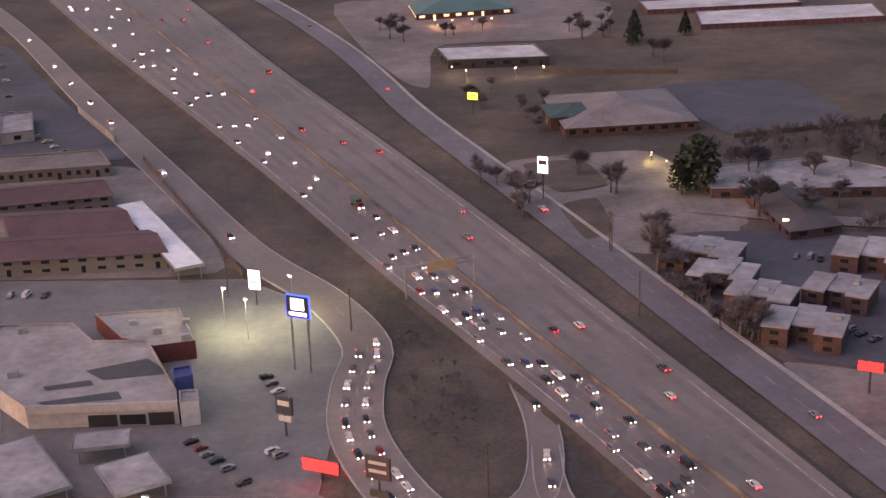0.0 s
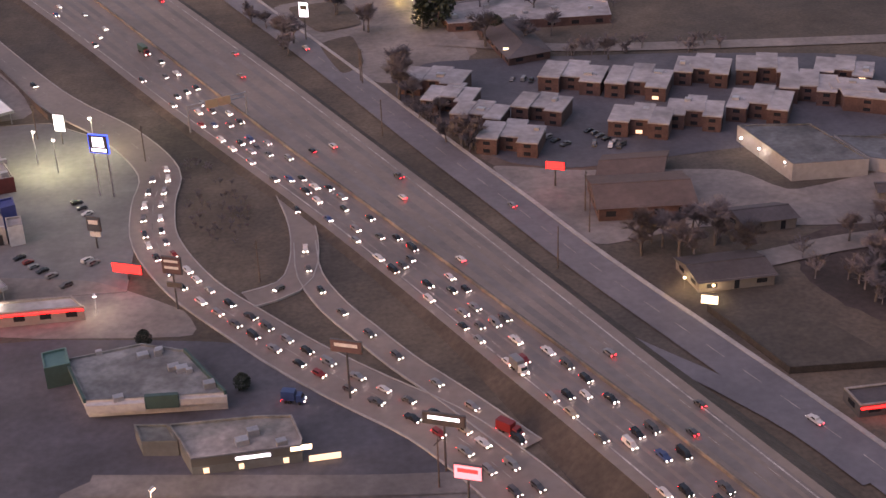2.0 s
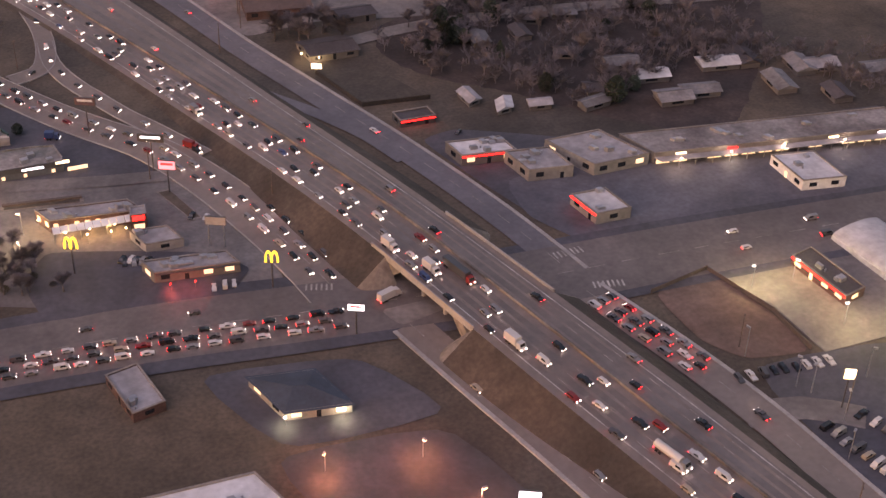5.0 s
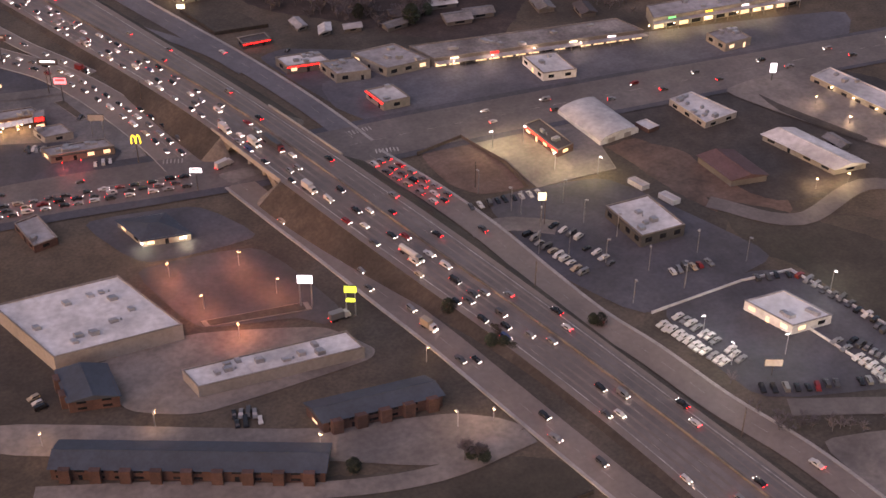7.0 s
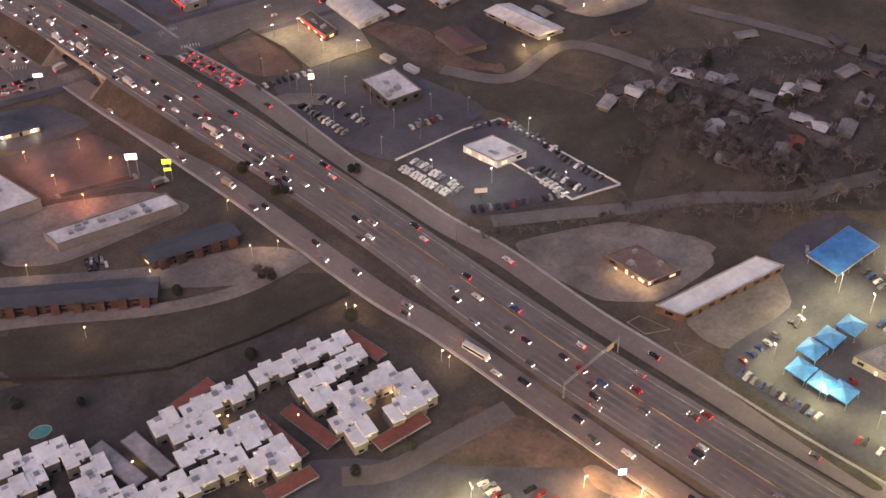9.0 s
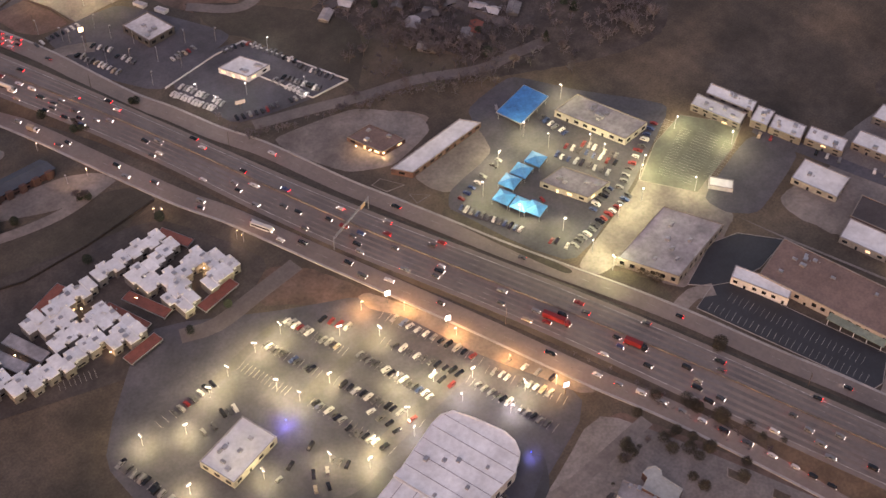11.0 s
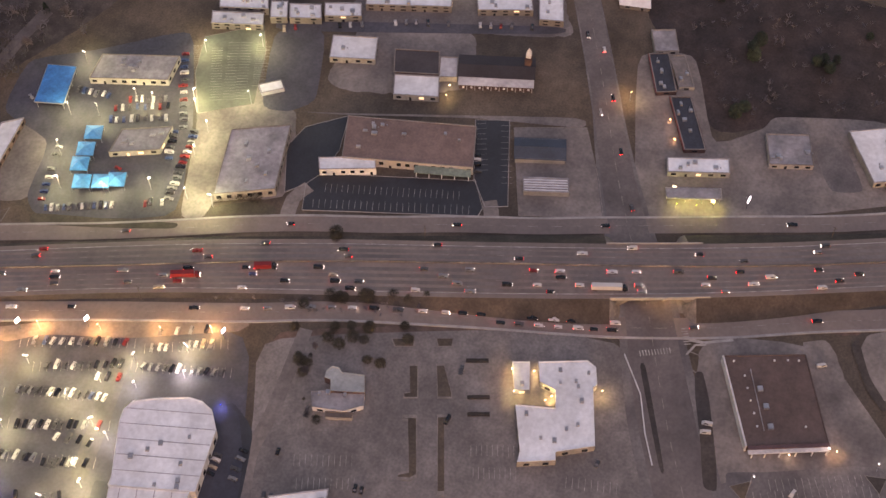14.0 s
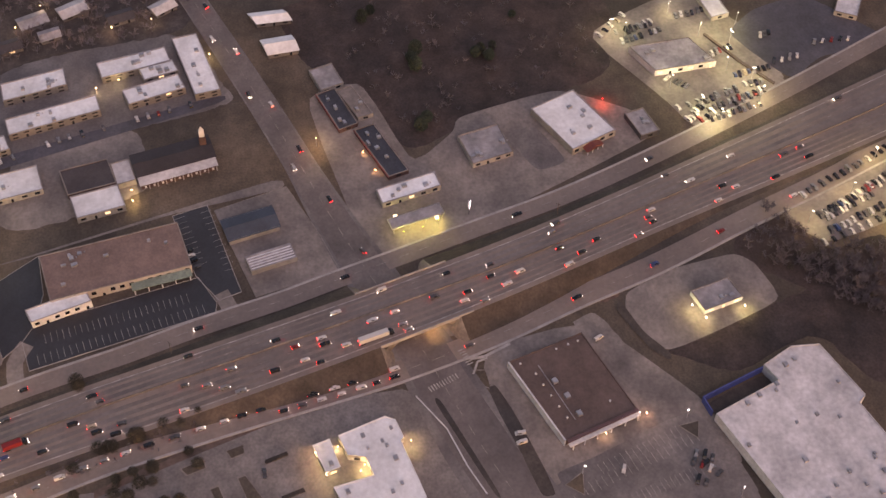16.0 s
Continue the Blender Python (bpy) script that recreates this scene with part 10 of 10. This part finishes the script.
lot("median_west", "thin worn grass strip between street lanes", YARD, 204.3, -521.9, 204.8, -524.6, 154.8, -541.0, 155.3, -538.8)
island(174.7, -618.5, 175.6, -627.6, 167.4, -625.1)
island(156.2, -566.5, 161.0, -575.1, 150.3, -573.2)
lot("scrub_corner", "bare dark strip of soil beside a driveway", YARD, 241, -611, 236, -608, 214, -617, 206, -624, 209, -626, 222, -617)
fence("kerb_line", "low pale concrete kerb round a corner island", 0.35, CURB, 226.1, -532.5, 227.2, -538.5, 221.5, -540.5, 221.6, -547.2, 226.2, -559.3, gap=60.0, thick=1.3)
fence("kerb_line", "low pale concrete kerb round a corner island", 0.35, CURB, 213.6, -540.7, 219.6, -543.7, 220.7, -548.3, gap=60.0, thick=0.9)

# ---- barrel hall, long storage block and small yards east of the north bridge ----
lot("storage_yard", "pale worn yard round a long storage block", LOT, 267.1, 26, 304.8, 30, 313.8, 26.4, 339, -33.7, 332, -42, 302, -40, 278, 3.5)
lot("storage_strip", "thin strip of dry soil in a paved yard", YARD, 279, 19, 283, 5.5, 298, -26.0, 294, -27, 279, 3)
outline_building("storage_building", "long pale storage block with dim lamps along it", 2.7, (303.5, 18.0, 314.5, 20.4, 331.0, -33.0, 318.0, -30.3), wall=CREAM_WALL, roof=PALE_ROOF, units=7)
outline_building("store_building", "low pale flat-roofed workshop", 2.6, (244.2, 24.5, 254.8, 26.0, 262.0, 6.3, 247.2, 4.3), wall=GREY_WALL, roof=PALE_ROOF, units=9)
outline_building("site_trailer", "small white trailer beside a dealership", 1.9, (203.0, -15.6, 206.0, -15.4, 208.2, -21.6, 205.0, -22.0), wall=WHITE_WALL, roof=PALE_ROOF, windows=False)
outline_building("site_trailer", "small white trailer beside a dealership", 1.9, (208.0, -27.6, 211.0, -27.4, 213.2, -33.6, 210.0, -34.0), wall=WHITE_WALL, roof=PALE_ROOF, windows=False)
for x, y in ((307.5, 8.0), (310.0, -2.0), (313.0, -12.0), (315.5, -21.0), (318.5, -31.5), (324.0, -33.0)):
    wall_lamp(x - 1.4, y, 2.0, 70, (1.0, 0.88, 0.5), LIT_WARM)
hall = thing("hall", "white metal hall with a rounded barrel roof", "building", pose(213.0, 23.4, 0, 0, 0, -82.0))
wide, long_, eave, crown = 8.6, 13.0, 1.7, 2.0
arch = [(wide * -math.cos(math.pi * i / 12), eave + crown * math.sin(math.pi * i / 12)) for i in range(13)]
shell = Shape()
shell.v = [(x, y, z) for x in (-long_, long_) for y, z in arch]
shell.f = [(i, i + 1, 14 + i, 13 + i) for i in range(12)]
part("roof", shell, PALE_ROOF, hall, "rounded white metal roof")
for x in (-long_, long_):
    part("end_wall", Shape().poly([(x, y * 0.99, z - 0.04) for y, z in arch] + [(x, wide * 0.99, 0), (x, -wide * 0.99, 0)]), WHITE_WALL, hall)
for y in (-wide, wide):
    part("side_wall", Shape().box(-long_, long_, y - 0.1, y + 0.1, 0, eave + 0.05), WHITE_WALL, hall)
for y in (-3.6, 3.6):
    part("door", Shape().box(long_, long_ + 0.12, y - 1.5, y + 1.5, 0, 1.9), GREY_WALL, hall, "grey roller door")
outline_building("shed", "small lean-to beside a metal hall", 1.8, (224.6, 16.0, 229.5, 16.6, 231.4, 10.6, 226.4, 9.6), wall=BRICK, roof=PALE_ROOF, windows=False)
patch("dark_field", "dark green-brown field below brick apartments", LAWN_DARK, -11.0, -86.5, 8.0, -96.2, 32.4, -109.9, 58.8, -117.5, 100, -121.6, 94, -133, 52.0, -132.9, -16.3, -101.5)

# these are flattened to fit their wall heights in the camera's view
for ob in (storage_a, storage_b, mall, mall_anchor, office, chapel, shed):
    ob.scale.z = 0.72
for x, y in ((131.3, 248.8), (133.3, 241.2), (136.6, 232.1), (141.8, 229.3), (152.7, 228.0)):
    wall_lamp(x - 0.4, y - 0.8, 3.6, 110, (0.95, 1.0, 0.75), LIT_WHITE)
tree("bare", 90.9, 201.4, 1.20)
tree("bare", 95.9, 201.6, 1.30)
tree("bare", 98.2, 196.6, 1.40)
tree("bare", 100.5, 193.7, 1.20)
tree("bare", 107.6, 200.2, 1.20)
tree("bare", 112.3, 192.5, 1.30)
tree("bare", 137.1, 194.9, 1.00)
tree("bare", 146.6, 196.6, 1.00)
tree("bare", 50.2, 304.7, 1.50)
tree("bare", 53.2, 296.8, 1.10)
tree("bare", 61.6, 266.9, 1.30)
tree("bare", 65.0, 264.8, 1.20)
tree("bare", 47.0, 366.5, 1.20)
tree("bare", 23.9, 359.5, 1.10)
tree("bare", 82.2, 340.9, 1.30)
tree("bare", 93.9, 338.6, 1.30)
tree("bare", 104.3, 346.0, 1.10)
tree("bare", 116.0, 320.9, 1.20)
wood("brown brush in the grass of a ramp loop", 60, -11, 274, -6, 275, 2, 260, 6, 238, 1, 220, -5, 225, -11, 246, scale=0.28)
wood("bare trees between the brick apartment rows", 60, 126, 320, 211, 297, 202, 261, 173, 256, 128, 271, 111, 294, scale=0.55)
wood("bare trees round the church and the warehouse", 16, 170, 232, 190, 235, 173, 200, 158, 207, scale=0.7)
# ---- pool court, scattered houses and field sheds ----
patch("pool_deck", "pale paved deck round a swimming pool", SAND, -3.8, -140.0, 1.6, -138.4, 14.7, -145.8, 13.9, -153.5, 6.2, -153.0, -2.9, -146.1)
pool = thing("swimming_pool", "small teal swimming pool in a paved deck", "pool", pose(2.1, -143.8, 0.2))
ring = [(3.6 * math.cos(i * math.pi / 10), 2.5 * math.sin(i * math.pi / 10)) for i in range(20)]
part("water", Shape().poly([(x, y, 0.12) for x, y in ring]), WATER, pool, "still teal water")
edge = Shape()
for i in range(20):
    (x0, y0), (x1, y1) = ring[i], ring[(i + 1) % 20]
    edge.poly([(x0, y0, 0.2), (x1, y1, 0.2), (x1 * 1.1, y1 * 1.1, 0.2), (x0 * 1.1, y0 * 1.1, 0.2)])
    edge.poly([(x0, y0, 0.0), (x1, y1, 0.0), (x1, y1, 0.2), (x0, y0, 0.2)])
part("coping", edge, CURB, pool, "pale concrete coping")
random.seed(91)
building("house", "small house with a white metal roof in a yard", 310.0, -95.8, -58, 8.8, 5.2, 2.2, wall=TAN_WALL, roof=PALE_ROOF, style="gable", win=7, ends=False)
building("house", "small house with a grey shingle roof in a yard", 320.0, -106.7, -65, 8.4, 5.7, 2.2, wall=TAN_WALL, roof=GREY_ROOF, style="gable", win=7, ends=False)
building("house", "small house with a white metal roof in a yard", 283.3, -95.5, -65, 7.0, 6.0, 2.2, wall=TAN_WALL, roof=PALE_ROOF, style="gable", win=7, ends=False)
building("house", "small house with a grey shingle roof in a yard", 269.0, -95.8, 28, 8.7, 5.2, 2.2, wall=TAN_WALL, roof=GREY_ROOF, style="gable", win=7, ends=False)
building("house", "small house with a grey shingle roof in a yard", 297.1, -132.9, 32, 8.6, 5.7, 2.2, wall=TAN_WALL, roof=GREY_ROOF, style="gable", win=7, ends=False)
building("house", "small house with a white metal roof in a yard", 340.2, -129.5, 32, 8.9, 5.2, 2.2, wall=TAN_WALL, roof=PALE_ROOF, style="gable", win=7, ends=False)
building("house", "small house with a grey shingle roof in a yard", 350.6, -131.1, -58, 9.6, 5.6, 2.2, wall=TAN_WALL, roof=GREY_ROOF, style="gable", win=7, ends=False)
building("house", "small house with a grey shingle roof in a yard", 332.5, -147.1, -62, 9.0, 5.1, 2.2, wall=TAN_WALL, roof=GREY_ROOF, style="gable", win=7, ends=False)
building("house", "small house with a white metal roof in a yard", 334.8, -154.8, -65, 7.1, 5.9, 2.2, wall=TAN_WALL, roof=PALE_ROOF, style="gable", win=7, ends=False)
building("house", "small house with a dull grey roof in a yard", 310.1, -159.1, 28, 8.4, 5.9, 2.2, wall=TAN_WALL, roof=HOUSE_ROOF, style="gable", win=7, ends=False)
building("house", "small house with a rust red roof in a yard", 317.7, -158.5, 32, 9.1, 6.1, 2.2, wall=TAN_WALL, roof=RUST, style="gable", win=7, ends=False)
building("house", "small house with a dull grey roof in a yard", 303.9, -115.1, 32, 9.2, 5.7, 2.2, wall=TAN_WALL, roof=HOUSE_ROOF, style="gable", win=7, ends=False)
building("house", "small house with a dull grey roof in a yard", 328.7, -126.3, -58, 9.6, 5.1, 2.2, wall=TAN_WALL, roof=HOUSE_ROOF, style="gable", win=7, ends=False)
building("house", "small house with a dull grey roof in a yard", 310.7, -133.0, -58, 8.5, 5.3, 2.2, wall=TAN_WALL, roof=HOUSE_ROOF, style="gable", win=7, ends=False)
building("house", "small house with a dull grey roof in a yard", 344.1, -161.7, 32, 9.3, 6.0, 2.2, wall=TAN_WALL, roof=HOUSE_ROOF, style="gable", win=7, ends=False)
building("house", "small house with a dull grey roof in a yard", 363.7, -151.2, 32, 8.5, 5.5, 2.2, wall=TAN_WALL, roof=HOUSE_ROOF, style="gable", win=7, ends=False)
building("house", "small house with a dull grey roof in a yard", 298.1, -99.2, 28, 8.6, 5.5, 2.2, wall=TAN_WALL, roof=HOUSE_ROOF, style="gable", win=7, ends=False)
building("house", "small house with a dull grey roof in a yard", 288.7, -152.1, -58, 9.7, 5.8, 2.2, wall=TAN_WALL, roof=HOUSE_ROOF, style="gable", win=7, ends=False)

# ---- planted strips and hedges of the plaza, the white warehouse, small fronts ----
island(179.3, -427.9, 180.2, -431.4, 163.9, -435.8, 162.4, -429.9, 164.5, -429.3, 165.7, -431.9)
island(182.1, -438.8, 183.0, -442.0, 169.6, -448.9, 167.5, -449.5, 165.9, -443.5)
island(154.7, -431.5, 156.2, -437.4, 128.7, -444.9, 126.2, -442.5, 125.4, -437.3, 127.4, -437.2, 129.6, -441.3, 153.5, -434.3, 152.9, -432.0)
island(158.4, -445.5, 159.9, -451.4, 158.1, -451.9, 156.8, -448.8, 123.0, -457.6, 122.2, -454.8)
island(189.6, -416.8, 192.3, -426.8, 188.3, -427.4, 186.1, -419.3)
island(194.6, -435.5, 196.5, -442.8, 192.4, -443.1, 190.8, -437.3)
for x0, y0, x1, y1 in ((186.7, -450.7, 189.2, -460.0), (169.4, -455.5, 171.8, -464.7), (161.5, -457.5, 163.9, -466.5)):
    fence("hedge", "dark clipped hedge on a car park island", 1.1, HEDGE, x0, y0, x1, y1, gap=40.0, thick=1.6)
outline_building("warehouse_store", "huge pale warehouse with rows of skylights", 5.8, (174.6, -633.8, 185.9, -664.2, 194.2, -660.6, 201.2, -674.9, 200.2, -687.1, 172.8, -697.3, 169.6, -693.6, 130.8, -706.6, 107.0, -687.7, 102.7, -658.7, 130.8, -649.4), wall=WHITE_WALL, roof=PALE_ROOF, units=26, windows=False)
fence("dock_wall", "deep blue wall round a loading dock", 4.2, DOCK_BLUE, 176.7, -633.3, 184.2, -631.5, 194.3, -660.9, gap=12.0, thick=0.5)
lot("dock_floor", "brown worn floor of a loading dock", YARD, 175.8, -634.7, 183.0, -633.1, 193.0, -661.3, 184.4, -664.9)
part("side_fascia", Shape().box(-13.2, 13.2, 5.00, 5.35, 2.08, 2.83).sheared(0.0), CAR_PAINT["red"], shops_a, "dull red fascia board")
part("side_fascia", Shape().box(-17.1, 17.1, 5.05, 5.40, 2.15, 2.90).sheared(0.10), CAR_PAINT["red"], shops_b, "dull red fascia board")
wall_lamp(379.7, -506.7, 2.2, 120, (1.0, 0.6, 0.25), LIT_ORANGE)
wall_lamp(381.4, -497.9, 2.2, 120, (1.0, 0.6, 0.25), LIT_ORANGE)
wall_lamp(343.6, -513.0, 2.2, 120, (1.0, 0.6, 0.25), LIT_ORANGE)
wall_lamp(331.6, -517.1, 2.2, 120, (1.0, 0.6, 0.25), LIT_ORANGE)
porch = thing("store_porch", "dull red gabled porch before a white-roofed store", "porch", pose(327.8, -621.6, 0, 0, 0, 25))
part("gable_roof", Shape().poly([(-1, -5, 2.6), (3, -5, 2.6), (3, 0, 4.6), (-1, 0, 4.6)]).poly([(3, 5, 2.6), (-1, 5, 2.6), (-1, 0, 4.6), (3, 0, 4.6)]).poly([(-1, 5, 2.6), (-1, -5, 2.6), (-1, 0, 4.6)]), PORCH_RED, porch)
for v in (-4.6, -1.6, 1.6, 4.6):
    part("post", Shape().box(-0.9, -0.6, v - 0.15, v + 0.15, 0, 2.6), WHITE_WALL, porch)
tree("shrub", 168.4, -386.2, 1.7)
tree("shrub", 163.2, -385.4, 1.7)
tree("shrub", 168.8, -382.3, 1.7)
tree("shrub", 143.2, -398.0, 1.7)
tree("shrub", 176.1, -410.1, 1.7)
tree("shrub", 180.7, -396.2, 1.7)
tree("shrub", 185.5, -401.0, 1.7)
tree("shrub", 185.4, -406.1, 1.7)
tree("shrub", 182.7, -390.5, 1.7)

# ---- the grill, the parade and the dealership beside the frontage road ----
grill = outline_building("restaurant_building", "grey flat-roofed restaurant with green and white edges", 3.8, (-28.1, 160.6, -2.2, 157.9, -9.8, 174.8, -18.4, 179.2, -32.9, 176.5), wall=DIM_WHITE, roof=TEAL_GREY_ROOF, units=9, windows=False)
outline_building("restaurant_tower", "square corner tower with a teal green hood", 4.8, (-37.8, 178.1, -33.0, 179.3, -31.8, 173.1, -36.7, 172.1), wall=HALL_GREEN, roof=GREEN_ROOF, windows=False)
parade = outline_building("store_building", "low dark-walled restaurant with a stained pale roof and lit lettering", 3.8, (-13.0, 149.7, 2.9, 149.1, 9.4, 147.9, 10.7, 140.3, 10.3, 138.3, -8.9, 138.2, -10.9, 144.4), wall=PARADE_WALL, roof=STAINED_ROOF, units=3, windows=False)
outline_building("store_wing", "low grey wing of a restaurant with a pale roof", 3.2, (-19.2, 151.8, -13.0, 150.6, -11.3, 144.8, -17.7, 146.0), wall=PARADE_WALL, roof=STAINED_ROOF, windows=False)
dealership = outline_building("dealership_building", "long white flat-roofed dealership with dark painted service bays", 4.6, (-97.2, 257.1, -96.4, 278.5, -80.4, 277.8, -73.9, 267.9, -62.3, 267.0, -52.3, 242.7, -51.2, 237.2, -79.9, 237.4), wall=DIM_WHITE, roof=TAN_DECK, units=2, windows=False)
thing_band = [(-79.2, 247.0), (-70.3, 249.2), (-69.1, 246.8), (-78.0, 245.1)]
c = dealership.matrix_basis.translation / U
part("skylight_band", Shape().poly([(x - c[0], y - c[1], 4.33) for x, y in thing_band]), DARK_WALL, dealership, "dark band of skylights")
thing_band = [(-78.5, 240.1), (-63.8, 243.6), (-62.3, 240.3), (-76.7, 238.5)]
c = dealership.matrix_basis.translation / U
part("skylight_band", Shape().poly([(x - c[0], y - c[1], 4.33) for x, y in thing_band]), DARK_WALL, dealership, "dark band of skylights")
thing_band = [(-72.4, 253.6), (-60.7, 258.4), (-55.0, 250.9), (-67.8, 249.0)]
c = dealership.matrix_basis.translation / U
part("skylight_band", Shape().poly([(x - c[0], y - c[1], 4.33) for x, y in thing_band]), DARK_WALL, dealership, "dark band of skylights")
outline_building("dealership_tower", "white corner tower of a dealership", 5.2, (-51.5, 240.9, -47.9, 241.3, -47.1, 236.6, -50.5, 235.7), wall=WHITE_WALL, roof=TAN_DECK, windows=False)
outline_building("dealership_tower", "blue-clad corner tower of a dealership", 5.6, (-54.4, 250.4, -50.8, 251.6, -49.7, 246.9, -53.0, 245.4), wall=DOCK_BLUE, roof=DOCK_BLUE, windows=False)
outline_building("store_building", "shop with dark red walls and a pale roof", 4.2, (-77.0, 283.4, -58.6, 284.7, -52.4, 266.7, -60.7, 264.9, -68.4, 269.7), wall=PORCH_RED, roof=TAN_DECK, units=4, windows=False)
board(grill, "front_band", DIM_WHITE, 1.6, 3.4, -28.2, 160.0, -17.3, 158.8, thick=1.2)
board(grill, "green_gable", HALL_GREEN, 1.8, 4.6, -17.3, 158.9, -11.1, 158.3, thick=1.0, label="dark green mansard over the entrance")
board(grill, "front_band", DIM_WHITE, 2.0, 3.4, -11.0, 158.4, -2.2, 157.5, thick=0.8)
board(grill, "green_edge", HALL_GREEN, 3.4, 4.3, -10.0, 174.7, -2.4, 157.8, thick=0.5, label="dark green roof edge")
board(grill, "side_awning", PALE_ROOF, 2.4, 2.8, -8.7, 169.2, -6.3, 163.8, thick=2.6, label="pale awning with a pink edge")
board(grill, "green_edge", HALL_GREEN, 3.4, 4.3, -33.2, 176.4, -28.4, 160.5, thick=0.5, label="dark green roof edge")
board(parade, "fascia", DARK_WALL, 2.2, 3.9, -8.9, 138.0, 10.3, 138.1, thick=0.3, label="dark fascia")
board(parade, "lettering_board", LIT_SIGN, 2.6, 3.2, -1.2, 138.0, 4.9, 138.0, thick=0.5, label="glowing white lettering bar")
board(parade, "amber_board", LIT_CREAM, 3.1, 3.8, 8.4, 138.0, 12.2, 138.0, thick=0.6, label="glowing amber board")
board(parade, "shop_window", LIT_WIN, 0.5, 1.5, -7.0, 138.1, -6.0, 138.1, thick=0.2)
board(parade, "shop_window", LIT_WIN, 0.5, 1.5, -0.8, 138.1, 0.1, 138.1, thick=0.2)
board(parade, "shop_window", LIT_WIN, 0.5, 1.5, 7.0, 138.2, 8.0, 138.2, thick=0.2)
# No lamp here: this board glows to imitate warm light on the porch.
board(parade, "porch_glow", LIT_WIN, 0.2, 1.3, 11.5, 138.1, 17.2, 138.2, thick=0.3, label="board that glows in place of warm light on a porch wall")
# The bays are closed: flat near-black boards paint the shade of their openings.
board(dealership, "bay_shade_board", NIGHT_WALL, 0.1, 2.7, -52.1, 237.1, -56.9, 237.1, thick=0.2, label="near-black board painting the shade inside a service bay")
board(dealership, "show_window", GLASS_DARK, 0.4, 2.4, -57.5, 237.1, -62.4, 237.2, thick=0.2, label="dark showroom glass")
board(dealership, "bay_shade_board", NIGHT_WALL, 0.1, 2.5, -63.0, 237.2, -68.4, 237.2, thick=0.2, label="near-black board painting the shade inside a service bay")
board(dealership, "parapet_board", DIM_WHITE, 3.3, 5.0, -51.2, 237.0, -79.9, 237.2, thick=0.4, label="deep white parapet")
board(burger_tower, "red_panel", LIT_RED, 3.2, 4.6, 23.4, 101.8, 26.7, 101.5, thick=0.3, label="glowing red panel")
board(burger_tower, "lit_door", LIT_WIN, 0.3, 1.9, 23.7, 101.8, 26.5, 101.5, thick=0.2)

# ---- houses behind the shopping parade ----
random.seed(57)
building("house", "small house with a shingle roof behind a shopping parade", 194.8, 146.4, -8, 10.9, 6.8, 2.2, wall=TAN_WALL, roof=HOUSE_ROOF, style="gable", win=8, ends=False)
building("house", "small house with a shingle roof behind a shopping parade", 199.2, 135.1, -8, 12.5, 6.2, 2.2, wall=TAN_WALL, roof=PALE_ROOF, style="gable", win=8, ends=False)
building("house", "small house with a shingle roof behind a shopping parade", 225.7, 135.8, -8, 13.1, 7.0, 2.2, wall=TAN_WALL, roof=PALE_ROOF, style="gable", win=8, ends=False)
building("house", "small house with a shingle roof behind a shopping parade", 238.1, 117.3, 84, 12.2, 6.9, 2.2, wall=TAN_WALL, roof=HOUSE_ROOF, style="gable", win=8, ends=False)
building("house", "small house with a shingle roof behind a shopping parade", 251.3, 125.6, 84, 11.0, 7.1, 2.2, wall=TAN_WALL, roof=HOUSE_ROOF, style="gable", win=8, ends=False)
building("house", "small house with a shingle roof behind a shopping parade", 252.2, 105.1, 84, 9.4, 6.5, 2.2, wall=TAN_WALL, roof=DARK_ROOF, style="gable", win=8, ends=False)
building("house", "small house with a shingle roof behind a shopping parade", 276.9, 115.3, -6, 12.5, 7.0, 2.2, wall=TAN_WALL, roof=HOUSE_ROOF, style="gable", win=8, ends=False)
building("house", "small house with a shingle roof behind a shopping parade", 236.3, 137.4, 84, 13.5, 6.8, 2.2, wall=TAN_WALL, roof=DARK_ROOF, style="gable", win=8, ends=False)
building("house", "small house with a shingle roof behind a shopping parade", 251.3, 89.4, -6, 12.3, 6.2, 2.2, wall=TAN_WALL, roof=DARK_ROOF, style="gable", win=8, ends=False)
building("house", "small house with a shingle roof behind a shopping parade", 199.9, 119.6, -6, 10.9, 7.7, 2.2, wall=TAN_WALL, roof=HOUSE_ROOF, style="gable", win=8, ends=False)
building("house", "small house with a shingle roof behind a shopping parade", 181.4, 132.4, -6, 12.3, 6.7, 2.2, wall=TAN_WALL, roof=DARK_ROOF, style="gable", win=8, ends=False)
building("house", "small house with a shingle roof behind a shopping parade", 257.8, 124.1, -6, 11.5, 7.3, 2.2, wall=TAN_WALL, roof=GREY_ROOF, style="gable", win=8, ends=False)
building("house", "small house with a shingle roof behind a shopping parade", 210.3, 120.8, -8, 11.9, 6.3, 2.2, wall=TAN_WALL, roof=HOUSE_ROOF, style="gable", win=8, ends=False)
building("house", "small house with a shingle roof behind a shopping parade", 282.8, 108.4, -6, 11.7, 6.1, 2.2, wall=TAN_WALL, roof=HOUSE_ROOF, style="gable", win=8, ends=False)
building("house", "small house with a shingle roof behind a shopping parade", 294.2, 109.5, -8, 9.7, 7.7, 2.2, wall=TAN_WALL, roof=DARK_ROOF, style="gable", win=8, ends=False)
wood("bare trees between houses behind the shopping parade", 90, 194, 161, 239, 148, 294, 126, 270, 91, 237, 96, 194, 106, 175, 118, scale=0.7)
